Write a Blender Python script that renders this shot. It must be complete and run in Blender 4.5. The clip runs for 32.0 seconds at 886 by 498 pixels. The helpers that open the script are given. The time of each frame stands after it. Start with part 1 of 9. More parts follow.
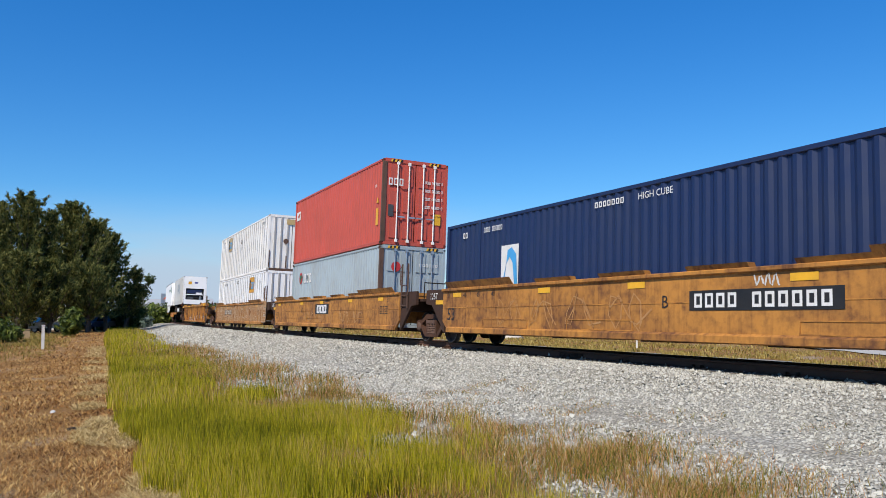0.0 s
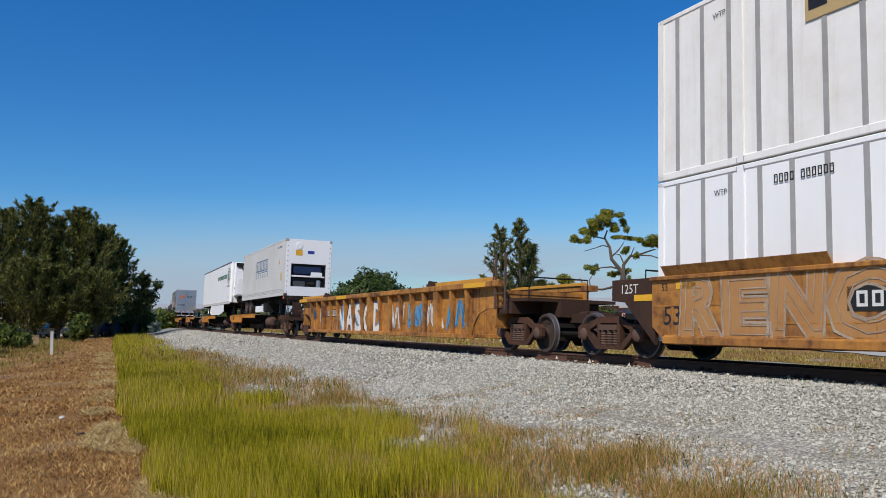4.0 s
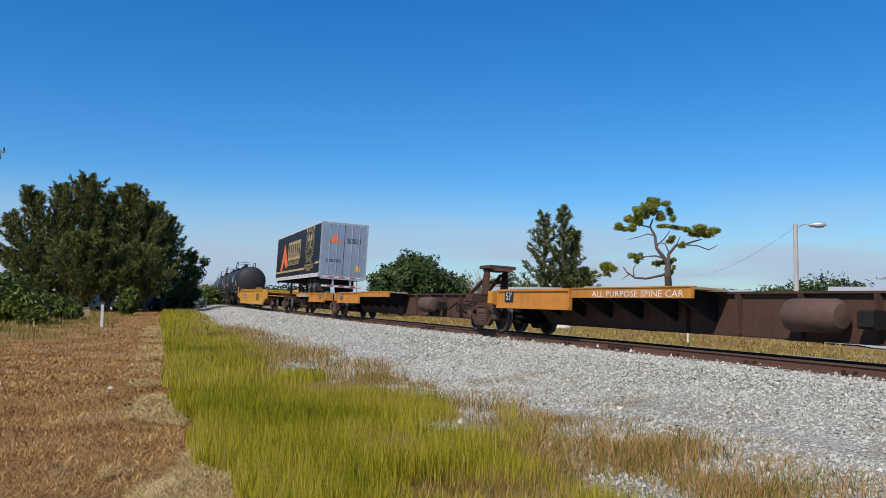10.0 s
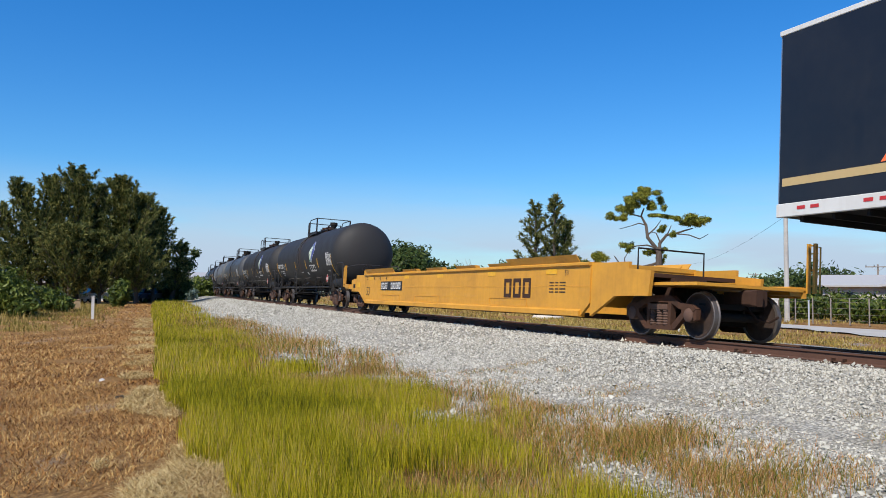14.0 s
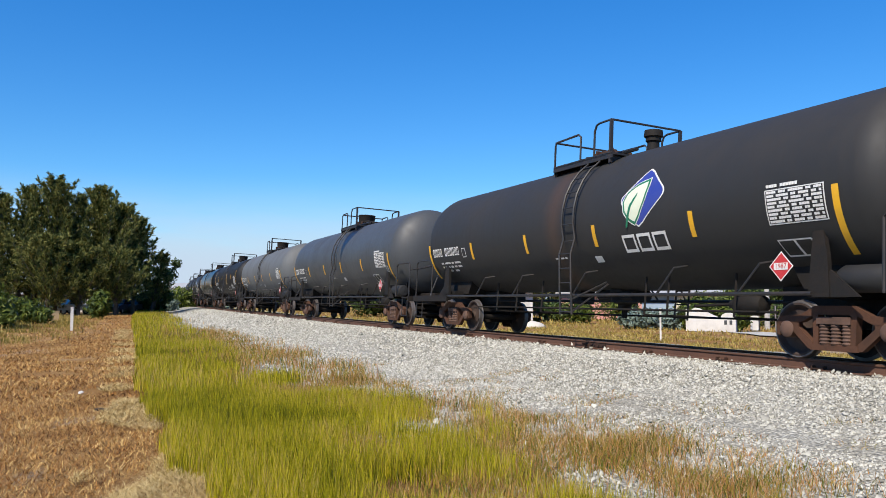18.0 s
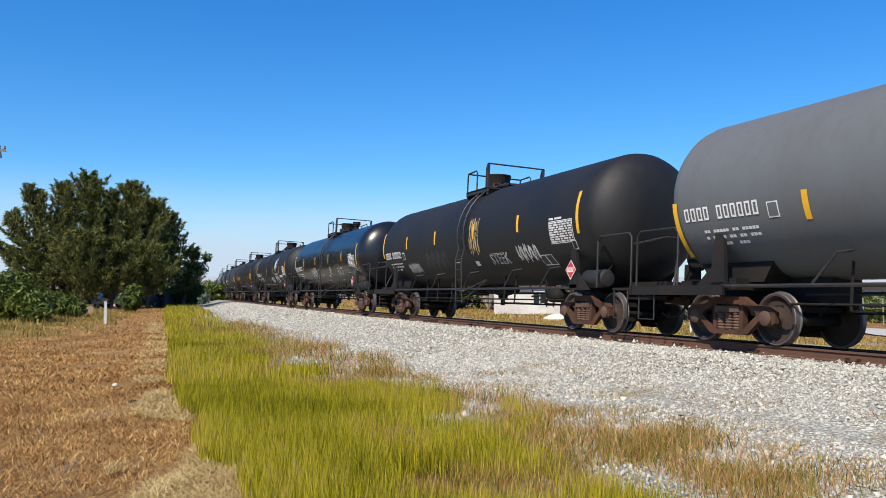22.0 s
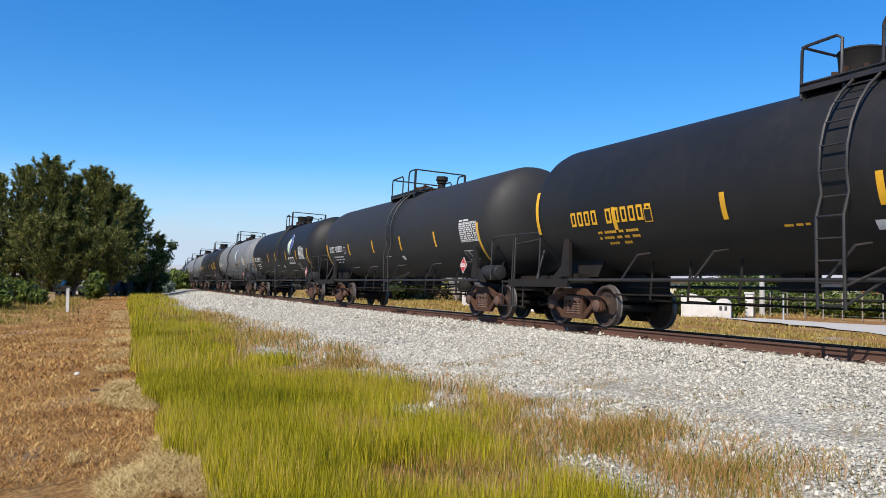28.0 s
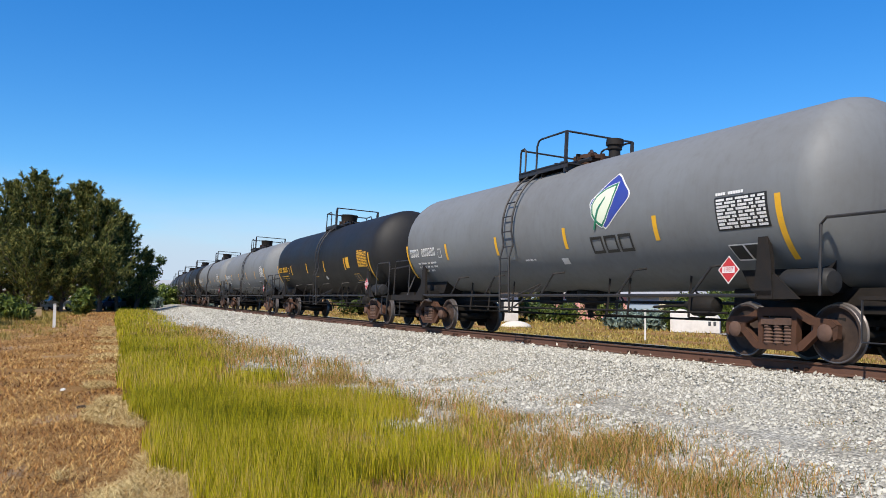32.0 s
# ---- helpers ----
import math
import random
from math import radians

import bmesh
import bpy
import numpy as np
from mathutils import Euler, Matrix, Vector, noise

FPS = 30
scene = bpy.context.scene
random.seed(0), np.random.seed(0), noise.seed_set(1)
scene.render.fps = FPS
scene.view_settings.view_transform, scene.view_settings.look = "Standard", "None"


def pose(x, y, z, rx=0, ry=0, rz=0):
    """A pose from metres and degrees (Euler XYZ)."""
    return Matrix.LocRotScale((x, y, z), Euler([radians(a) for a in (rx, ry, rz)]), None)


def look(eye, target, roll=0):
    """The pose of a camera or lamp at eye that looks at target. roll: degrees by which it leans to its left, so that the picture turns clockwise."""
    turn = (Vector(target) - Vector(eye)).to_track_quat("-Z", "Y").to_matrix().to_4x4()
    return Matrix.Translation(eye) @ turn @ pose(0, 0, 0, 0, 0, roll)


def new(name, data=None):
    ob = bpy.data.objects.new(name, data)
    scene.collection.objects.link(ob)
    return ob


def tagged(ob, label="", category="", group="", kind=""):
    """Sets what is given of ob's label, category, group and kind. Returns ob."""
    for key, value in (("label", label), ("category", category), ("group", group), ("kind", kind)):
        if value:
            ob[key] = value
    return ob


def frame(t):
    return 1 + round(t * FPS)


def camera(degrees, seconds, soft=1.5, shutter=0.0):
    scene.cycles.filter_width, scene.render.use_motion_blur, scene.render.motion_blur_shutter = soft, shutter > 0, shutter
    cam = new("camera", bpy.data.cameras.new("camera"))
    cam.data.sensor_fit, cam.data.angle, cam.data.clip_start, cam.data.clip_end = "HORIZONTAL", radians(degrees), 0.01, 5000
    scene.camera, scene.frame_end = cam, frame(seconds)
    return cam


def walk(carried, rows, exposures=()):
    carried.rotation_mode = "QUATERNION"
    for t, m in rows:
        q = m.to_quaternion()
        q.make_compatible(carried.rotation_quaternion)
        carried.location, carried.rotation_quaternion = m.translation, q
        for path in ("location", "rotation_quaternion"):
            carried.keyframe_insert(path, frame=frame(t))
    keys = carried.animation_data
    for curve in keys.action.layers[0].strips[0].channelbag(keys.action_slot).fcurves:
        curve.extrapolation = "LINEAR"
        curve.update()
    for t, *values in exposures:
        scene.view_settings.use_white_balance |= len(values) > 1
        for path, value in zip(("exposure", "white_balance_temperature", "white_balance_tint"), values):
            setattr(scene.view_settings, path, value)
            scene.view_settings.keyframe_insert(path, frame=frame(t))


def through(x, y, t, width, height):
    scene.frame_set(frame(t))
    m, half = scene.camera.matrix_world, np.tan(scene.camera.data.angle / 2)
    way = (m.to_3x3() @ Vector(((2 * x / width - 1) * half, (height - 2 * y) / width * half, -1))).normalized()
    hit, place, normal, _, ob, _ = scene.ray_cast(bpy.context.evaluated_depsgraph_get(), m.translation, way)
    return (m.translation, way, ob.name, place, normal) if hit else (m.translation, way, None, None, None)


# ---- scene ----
cam = camera(58.0, 32.0, soft=0.9)
EYE = 1.6           # the camera's height over the trodden ground
# seconds, yaw to the left, pitch up, roll
TURNS = [
    (0, 0.011, 4.469, -0.753), (0.5, 0.141, 4.427, -0.413), (1, -0.184, 4.446, -0.475), (1.5, -0.347, 4.613, -0.527),
    (2, -0.552, 4.639, -0.397), (2.5, -0.041, 5.015, -0.573), (3, -0.096, 4.974, -0.494), (3.5, 0.168, 4.715, -0.727),
    (5.5, 1.163, 4.913, -1.284), (6, 2.291, 4.805, -0.646), (6.5, 3.943, 3.726, -0.502), (7, 3.356, 3.350, -0.618),
    (7.5, 4.099, 3.257, -0.671), (8, 4.044, 3.537, 0.060), (8.5, 3.703, 3.660, 0.751), (9, 3.570, 3.579, 0.882),
    (9.5, 3.678, 3.594, 0.881), (10, 3.565, 3.613, 0.660), (10.5, 3.329, 3.580, 0.888), (11, 3.171, 3.310, 1.029),
    (11.5, 2.858, 3.026, 1.134), (12, 2.523, 3.092, 0.879), (12.5, 2.818, 2.992, 0.666), (13, 3.198, 3.173, 0.563),
    (13.5, 2.959, 2.899, 0.289), (15.5, 2.785, 3.017, 1.084), (16, 2.650, 2.973, 1.304), (16.5, 2.379, 2.690, 1.048),
    (17, 1.798, 2.719, 0.449), (17.5, 1.603, 3.699, -0.053), (18, 1.724, 3.616, 0.100), (18.5, 1.741, 3.758, 0.324),
    (19, 1.839, 3.678, 0.516), (19.5, 1.590, 3.828, 0.608), (20, 1.554, 3.593, 0.183), (20.5, 1.387, 3.484, -0.025),
    (21, 1.427, 2.995, -0.127), (21.5, 2.317, 3.239, -0.113), (22, 3.701, 3.097, -0.071), (22.5, 4.848, 3.104, -0.605),
    (23, 5.336, 3.827, -1.016), (23.5, 5.117, 2.897, -0.561), (24, 4.528, 2.740, -0.964), (24.5, 4.754, 2.973, 0.789),
    (25, 3.902, 3.208, 0.864), (25.5, 3.812, 2.965, 1.492), (26, 3.377, 3.263, 0.725), (26.5, 2.290, 2.571, 0.357),
    (28.5, 1.447, 2.383, 0.521), (29, 1.461, 1.886, 0.627), (29.5, 0.130, 1.423, 0.006), (30, 0.094, 2.082, 0.488),
    (30.5, 0.665, 2.913, 0.285), (31, 0.712, 2.639, 0.224), (31.5, 1.156, 2.783, 0.257), (32, 0.737, 3.573, 0.538),
]


def camera_pose(yaw, pitch, roll):
    """The standing camera, turned on its spot."""
    y, p = radians(yaw), radians(pitch)
    way = Vector((-math.sin(y) * math.cos(p), math.cos(y) * math.cos(p), math.sin(p)))
    eye = Vector((0, 0, EYE))
    return look(eye, eye + way * 10, roll)


# the clip's camera adapts its exposure to what passes
STOPS = [(0, 0.27, 6500, 10), (1, 0.3, 6500, 10), (2, 0.22, 6500, 10), (3, -0.15, 6500, 10), (4, -0.1, 6500, 10), (6, 0.06, 6450, 10), (7, 0.0, 6400, 10), (8, -0.05, 6300, 10), (9, -0.22, 6250, 10), (10, 0.1, 6350, 10), (11, 0.18, 6400, 10), (12, 0.24, 6450, 10), (13, 0.3, 6480, 10), (16, 0.36, 6520, 10), (19, 0.54, 6700, 10), (23, 0.54, 6720, 10), (26, 0.52, 6700, 10), (32, 0.5, 6680, 10)]
walk(cam, [(t, camera_pose(a, b, c)) for t, a, b, c in TURNS], STOPS)

# ---- daylight ----
SUN_AZ, SUN_EL = 208.0, 48.0   # degrees, compass-like from +y clockwise, and height
world = bpy.data.worlds.new("world")
scene.world = world
world.use_nodes = True
wn = world.node_tree.nodes
sky = wn.new("ShaderNodeTexSky")
sky.sky_type = "NISHITA"
sky.sun_disc = False
sky.sun_elevation = radians(SUN_EL)
sky.sun_rotation = radians(SUN_AZ)
sky.altitude, sky.air_density, sky.dust_density, sky.ozone_density = 0, 1.0, 0.0, 2.0
wn["Background"].inputs["Strength"].default_value = 0.122
wl = world.node_tree.links.new
deep = wn.new("ShaderNodeHueSaturation")
deep.inputs["Hue"].default_value, deep.inputs["Saturation"].default_value, deep.inputs["Value"].default_value = 0.502, 1.6, 1.0
soft = wn.new("ShaderNodeGamma")
soft.inputs["Gamma"].default_value = 0.8
wl(sky.outputs["Color"], soft.inputs["Color"])
wl(soft.outputs["Color"], deep.inputs["Color"])
tint = wn.new("ShaderNodeMix")
tint.data_type, tint.blend_type = "RGBA", "MULTIPLY"
tint.inputs["Factor"].default_value = 1.0
tint.inputs["B"].default_value = (0.64, 1.02, 1.34, 1)
wl(deep.outputs["Color"], tint.inputs["A"])
# a low bank of thin white cloud
way = wn.new("ShaderNodeTexCoord")
flat = wn.new("ShaderNodeMapping")
flat.inputs["Scale"].default_value = (2.2, 2.2, 14.0)
wl(way.outputs["Generated"], flat.inputs["Vector"])
puff = wn.new("ShaderNodeTexNoise")
puff.inputs["Scale"].default_value, puff.inputs["Detail"].default_value, puff.inputs["Roughness"].default_value = 1.3, 5.0, 0.5
wl(flat.outputs["Vector"], puff.inputs["Vector"])
parts_of = wn.new("ShaderNodeSeparateXYZ")
wl(way.outputs["Generated"], parts_of.inputs[0])
low = wn.new("ShaderNodeMapRange")
low.interpolation_type = "SMOOTHSTEP"
low.inputs["From Min"].default_value, low.inputs["From Max"].default_value = 0.155, 0.03
wl(parts_of.outputs["Z"], low.inputs["Value"])
some = wn.new("ShaderNodeMapRange")
some.interpolation_type = "SMOOTHSTEP"
some.inputs["From Min"].default_value, some.inputs["From Max"].default_value, some.inputs["To Max"].default_value = 0.22, 0.56, 0.95
wl(puff.outputs["Fac"], some.inputs["Value"])
veil = wn.new("ShaderNodeMath")
veil.operation = "MULTIPLY"
wl(low.outputs[0], veil.inputs[0])
wl(some.outputs[0], veil.inputs[1])
cloud = wn.new("ShaderNodeMix")
cloud.data_type = "RGBA"
cloud.inputs["B"].default_value = (3.3, 4.0, 5.0, 1)
wl(veil.outputs[0], cloud.inputs["Factor"])
wl(tint.outputs["Result"], cloud.inputs["A"])
wl(cloud.outputs["Result"], wn["Background"].inputs["Color"])
sun_data = bpy.data.lights.new("sun", "SUN")
sun_data.energy, sun_data.angle, sun_data.color = 4.2, radians(0.53), (1.0, 0.93, 0.82)
sun = new("sun", sun_data)
sun_way = Vector((math.sin(radians(SUN_AZ)) * math.cos(radians(SUN_EL)),
                  math.cos(radians(SUN_AZ)) * math.cos(radians(SUN_EL)), math.sin(radians(SUN_EL))))
sun.matrix_world = look(sun_way * 100, (0, 0, 0))
scene.view_settings.exposure = 0.0

# ---- the track's line: an arc with its outer rail raised ----
HEAD, AWAY, BEND = radians(26.223), 11.340, -0.00068544
RAIL_Z, CANT = EYE - 0.965, radians(2.869)
SPEED, SPEED_A, SPEED_B = 12.2265, -0.0437, 0.1291


def spot(s, u=0.0, w=0.0):
    """World place of a point s metres along the track, u towards the camera, w over the rails."""
    h = HEAD + BEND * s
    x = AWAY * math.cos(HEAD) + (math.cos(h) - math.cos(HEAD)) / BEND
    y = AWAY * math.sin(HEAD) + (math.sin(h) - math.sin(HEAD)) / BEND
    a = u * math.cos(CANT) - w * math.sin(CANT)
    return Vector((x - a * math.cos(h), y - a * math.sin(h), RAIL_Z + w * math.cos(CANT) + u * math.sin(CANT)))


def flat_spot(s, u, z):
    """The same without the cant: z over the ground."""
    h = HEAD + BEND * s
    p = spot(s)
    return Vector((p.x - u * math.cos(h), p.y - u * math.sin(h), z))


def on_track(s, w=0.0):
    """Pose of a vehicle: x away along the track, y towards the camera, z up and canted."""
    h = HEAD + BEND * s
    turn = Matrix.Rotation(h + math.pi / 2, 4, "Z") @ Matrix.Rotation(CANT, 4, "X")
    return Matrix.Translation(spot(s, 0, w)) @ turn


def travelled(t):
    q = (t - 16) / 16
    return SPEED * t + 16 * SPEED_A * q * q / 2 + 16 * SPEED_B * q ** 3 / 3


MOVERS = []      # (thing, metres along the track at the clip's zero, height over the rails)


def rides(ob, s0, w=0.0):
    MOVERS.append((ob, s0, w))
    return ob


def motions():
    for ob, s0, w in MOVERS:
        walk(ob, [(t, on_track(s0 - travelled(t), w)) for t in range(0, 33, 2)])

# ---- building tools ----


class Shape:
    """Collects the faces of one mesh part."""

    def __init__(self):
        self.v, self.f = [], []

    def add(self, verts, faces):
        n = len(self.v)
        self.v += [tuple(p) for p in verts]
        self.f += [tuple(i + n for i in q) for q in faces]
        return self

    def box(self, x0, x1, y0, y1, z0, z1, edge=0.0):
        """A block; edge bevels its four long edges."""
        if edge <= 0:
            p = [(x, y, z) for x in (x0, x1) for y in (y0, y1) for z in (z0, z1)]
            return self.add(p, [(0, 1, 3, 2), (4, 6, 7, 5), (0, 4, 5, 1), (2, 3, 7, 6), (0, 2, 6, 4), (1, 5, 7, 3)])
        e = edge
        ring = [(y0 + e, z0), (y1 - e, z0), (y1, z0 + e), (y1, z1 - e), (y1 - e, z1), (y0 + e, z1), (y0, z1 - e), (y0, z0 + e)]
        return self.prism([(a, b) for a, b in ring], x0, x1, "x")

    def prism(self, poly, a, b, axis="y"):
        """A polygon drawn out from a to b. axis x: (y, z) points; y: (x, z); z: (x, y)."""
        def put(p, q):
            return (q, p[0], p[1]) if axis == "x" else (p[0], q, p[1]) if axis == "y" else (p[0], p[1], q)
        n = len(poly)
        area = sum(poly[i][0] * poly[(i + 1) % n][1] - poly[(i + 1) % n][0] * poly[i][1] for i in range(n))
        flip = (area < 0) != (axis == "y") != (b < a)
        vs = [put(p, a) for p in poly] + [put(p, b) for p in poly]
        fs = [tuple(reversed(range(n))), tuple(range(n, 2 * n))] + [(i, (i + 1) % n, n + (i + 1) % n, n + i) for i in range(n)]
        return self.add(vs, [tuple(reversed(q)) for q in fs] if flip else fs)

    def tube(self, pts, r, n=6, r1=None, closed_ends=True):
        """A round bar along points, tapering to r1."""
        pts = [Vector(p) for p in pts]
        rings, m = [], len(pts)
        side = None
        for i, p in enumerate(pts):
            d = (pts[min(i + 1, m - 1)] - pts[max(i - 1, 0)]).normalized()
            if side is None:
                side = d.orthogonal().normalized()
            else:
                side = (side - d * side.dot(d))
                side = side.normalized() if side.length > 1e-6 else d.orthogonal().normalized()
            up = d.cross(side)
            q = r if r1 is None else r + (r1 - r) * i / max(1, m - 1)
            rings.append([p + side * (q * math.cos(2 * math.pi * k / n)) + up * (q * math.sin(2 * math.pi * k / n)) for k in range(n)])
        vs = [p for ring in rings for p in ring]
        fs = [(i * n + k, i * n + (k + 1) % n, (i + 1) * n + (k + 1) % n, (i + 1) * n + k) for i in range(m - 1) for k in range(n)]
        if closed_ends:
            fs += [tuple(reversed(range(n))), tuple(range((m - 1) * n, m * n))]
        return self.add(vs, fs)

    def lathe(self, profile, n=24, axis="x", at=(0, 0, 0), caps=True):
        """A profile of (along, radius) turned about an axis."""
        vs, m = [], len(profile)
        for a, r in profile:
            for k in range(n):
                c, s = r * math.cos(2 * math.pi * k / n), r * math.sin(2 * math.pi * k / n)
                p = (a, c, s) if axis == "x" else (s, a, c) if axis == "y" else (c, s, a)
                vs.append((p[0] + at[0], p[1] + at[1], p[2] + at[2]))
        fs = [(i * n + k, (i + 1) * n + k, (i + 1) * n + (k + 1) % n, i * n + (k + 1) % n) for i in range(m - 1) for k in range(n)]
        fs += [tuple(range(n)), tuple(reversed(range((m - 1) * n, m * n)))] if caps else [((m - 1) * n + k, k, (k + 1) % n, (m - 1) * n + (k + 1) % n) for k in range(n)]
        return self.add(vs, [tuple(reversed(q)) for q in fs])

    def mesh(self, name, material, smooth=False):
        me = bpy.data.meshes.new(name)
        me.from_pydata(self.v, [], self.f)
        if material:
            me.materials.append(material)
        if smooth:
            me.shade_smooth()
            if smooth is not True:
                me.set_sharp_from_angle(angle=radians(smooth))
        me.update()
        return me


def part(name, shape, material, parent, label="", smooth=False, at=None):
    """One mesh object under a thing or a part. shape: a Shape, or a mesh to share."""
    me = shape.mesh(name, material, smooth) if isinstance(shape, Shape) else shape
    ob = new(name, me)
    ob.parent = parent
    if at is not None:
        ob.matrix_basis = at if isinstance(at, Matrix) else Matrix.Translation(at)
    if label:
        tagged(ob, label)
    return ob


def thing(name, label, category, group="", kind="", data=None):
    return tagged(new(name, data), label, category, group, kind)


def mesh_from(name, verts, faces, material):
    """A mesh from arrays; all faces have the same number of corners."""
    me = bpy.data.meshes.new(name)
    n, k = faces.shape
    me.vertices.add(len(verts))
    me.vertices.foreach_set("co", np.ascontiguousarray(verts, dtype=np.float32).ravel())
    me.loops.add(n * k)
    me.loops.foreach_set("vertex_index", np.ascontiguousarray(faces, dtype=np.int32).ravel())
    me.polygons.add(n)
    me.polygons.foreach_set("loop_start", np.arange(0, n * k, k, dtype=np.int32))
    me.materials.append(material)
    me.update(calc_edges=True)
    me.validate()
    return me


# ---- materials ----


def node(nt, kind, **values):
    n = nt.nodes.new("ShaderNode" + kind)
    for key, value in values.items():
        n.inputs[key].default_value = value
    return n


def base(name):
    m = bpy.data.materials.new(name)
    m.use_nodes = True
    nt = m.node_tree
    return m, nt, nt.nodes["Principled BSDF"], nt.links.new


def ramp(nt, link, source, stops):
    r = nt.nodes.new("ShaderNodeValToRGB")
    e = r.color_ramp.elements
    while len(e) < len(stops):
        e.new(0.5)
    for k, (p, c) in zip(e, stops):
        k.position, k.color = p, (*c, 1) if len(c) == 3 else c
    link(source, r.inputs["Fac"])
    return r


def grey(v):
    return (v, v, v)


def skin(name, color, rough=0.55, dirt=(0.07, 0.045, 0.03), amount=0.4, scale=0.9, fine=9.0, streak=0.0, bump=0.12, metallic=0.0, low=0.42, high=0.72, vary=0.08, sheen=0.5, band=None):
    """Painted or bare metal with stains at two sizes, run-down streaks and slight relief."""
    m, nt, b, link = base(name)
    tc = nt.nodes.new("ShaderNodeTexCoord")
    info = nt.nodes.new("ShaderNodeObjectInfo")
    jump = nt.nodes.new("ShaderNodeVectorMath")
    jump.operation = "SCALE"
    jump.inputs[0].default_value = (37, 17, 29)
    link(info.outputs["Random"], jump.inputs["Scale"])
    place = nt.nodes.new("ShaderNodeVectorMath")
    link(tc.outputs["Object"], place.inputs[0])
    link(jump.outputs[0], place.inputs[1])
    big = node(nt, "TexNoise", Scale=scale, Detail=6.0, Roughness=0.62)
    small = node(nt, "TexNoise", Scale=fine, Detail=5.0, Roughness=0.6)
    link(place.outputs[0], big.inputs["Vector"])
    link(place.outputs[0], small.inputs["Vector"])
    f1 = ramp(nt, link, big.outputs["Fac"], [(low, grey(0)), (high, grey(1))])
    f2 = ramp(nt, link, small.outputs["Fac"], [(0.45, grey(0)), (0.75, grey(1))])
    mixf = node(nt, "Math")
    mixf.operation = "MULTIPLY_ADD"
    link(f2.outputs["Color"], mixf.inputs[0])
    mixf.inputs[1].default_value = 0.45
    link(f1.outputs["Color"], mixf.inputs[2])
    fac = mixf.outputs[0]
    if streak:
        mp = nt.nodes.new("ShaderNodeMapping")
        mp.inputs["Scale"].default_value = (5.0, 5.0, 0.35)
        link(place.outputs[0], mp.inputs["Vector"])
        run = node(nt, "TexNoise", Scale=1.6, Detail=4.0, Roughness=0.55)
        link(mp.outputs[0], run.inputs["Vector"])
        f3 = ramp(nt, link, run.outputs["Fac"], [(0.5, grey(0)), (0.72, grey(1))])
        add = node(nt, "Math")
        add.operation = "MULTIPLY_ADD"
        link(f3.outputs["Color"], add.inputs[0])
        add.inputs[1].default_value = streak
        link(fac, add.inputs[2])
        fac = add.outputs[0]
    scaled = node(nt, "Math")
    scaled.operation = "MULTIPLY"
    scaled.use_clamp = True
    link(fac, scaled.inputs[0])
    scaled.inputs[1].default_value = amount
    mix = nt.nodes.new("ShaderNodeMix")
    mix.data_type = "RGBA"
    link(scaled.outputs[0], mix.inputs["Factor"])
    hue = node(nt, "HueSaturation", Color=(*color, 1))
    val = node(nt, "MapRange")
    val.inputs["To Min"].default_value, val.inputs["To Max"].default_value = 1 - vary, 1 + vary
    link(small.outputs["Fac"], val.inputs["Value"])
    link(val.outputs[0], hue.inputs["Value"])
    link(hue.outputs[0], mix.inputs["A"])
    mix.inputs["B"].default_value = (*dirt, 1)
    link(mix.outputs["Result"], b.inputs["Base Color"])
    if band:         # a stain run down round the barrel: where along it, how wide, its colour
        at, half, tone = band
        ax = nt.nodes.new("ShaderNodeSeparateXYZ")
        link(tc.outputs["Object"], ax.inputs[0])
        wob = node(nt, "Math")
        wob.operation = "MULTIPLY_ADD"
        link(big.outputs["Fac"], wob.inputs[0])
        wob.inputs[1].default_value = half * 1.6
        link(ax.outputs["X"], wob.inputs[2])
        off = node(nt, "Math")
        off.operation = "SUBTRACT"
        link(wob.outputs[0], off.inputs[0])
        off.inputs[1].default_value = at + half * 0.8
        far = node(nt, "Math")
        far.operation = "ABSOLUTE"
        link(off.outputs[0], far.inputs[0])
        edge = nt.nodes.new("ShaderNodeMapRange")
        edge.inputs["From Min"].default_value, edge.inputs["From Max"].default_value = half, half * 0.1
        edge.inputs["To Max"].default_value = 0.75
        link(far.outputs[0], edge.inputs["Value"])
        stain = nt.nodes.new("ShaderNodeMix")
        stain.data_type = "RGBA"
        link(edge.outputs[0], stain.inputs["Factor"])
        link(mix.outputs["Result"], stain.inputs["A"])
        stain.inputs["B"].default_value = (*tone, 1)
        link(stain.outputs["Result"], b.inputs["Base Color"])
    b.inputs["Specular IOR Level"].default_value = sheen
    ro = node(nt, "MapRange")
    ro.inputs["To Min"].default_value, ro.inputs["To Max"].default_value = rough, min(1.0, rough + 0.3)
    link(scaled.outputs[0], ro.inputs["Value"])
    link(ro.outputs[0], b.inputs["Roughness"])
    b.inputs["Metallic"].default_value = metallic
    bp = node(nt, "Bump", Strength=bump, Distance=0.02)
    link(small.outputs["Fac"], bp.inputs["Height"])
    link(bp.outputs[0], b.inputs["Normal"])
    return m


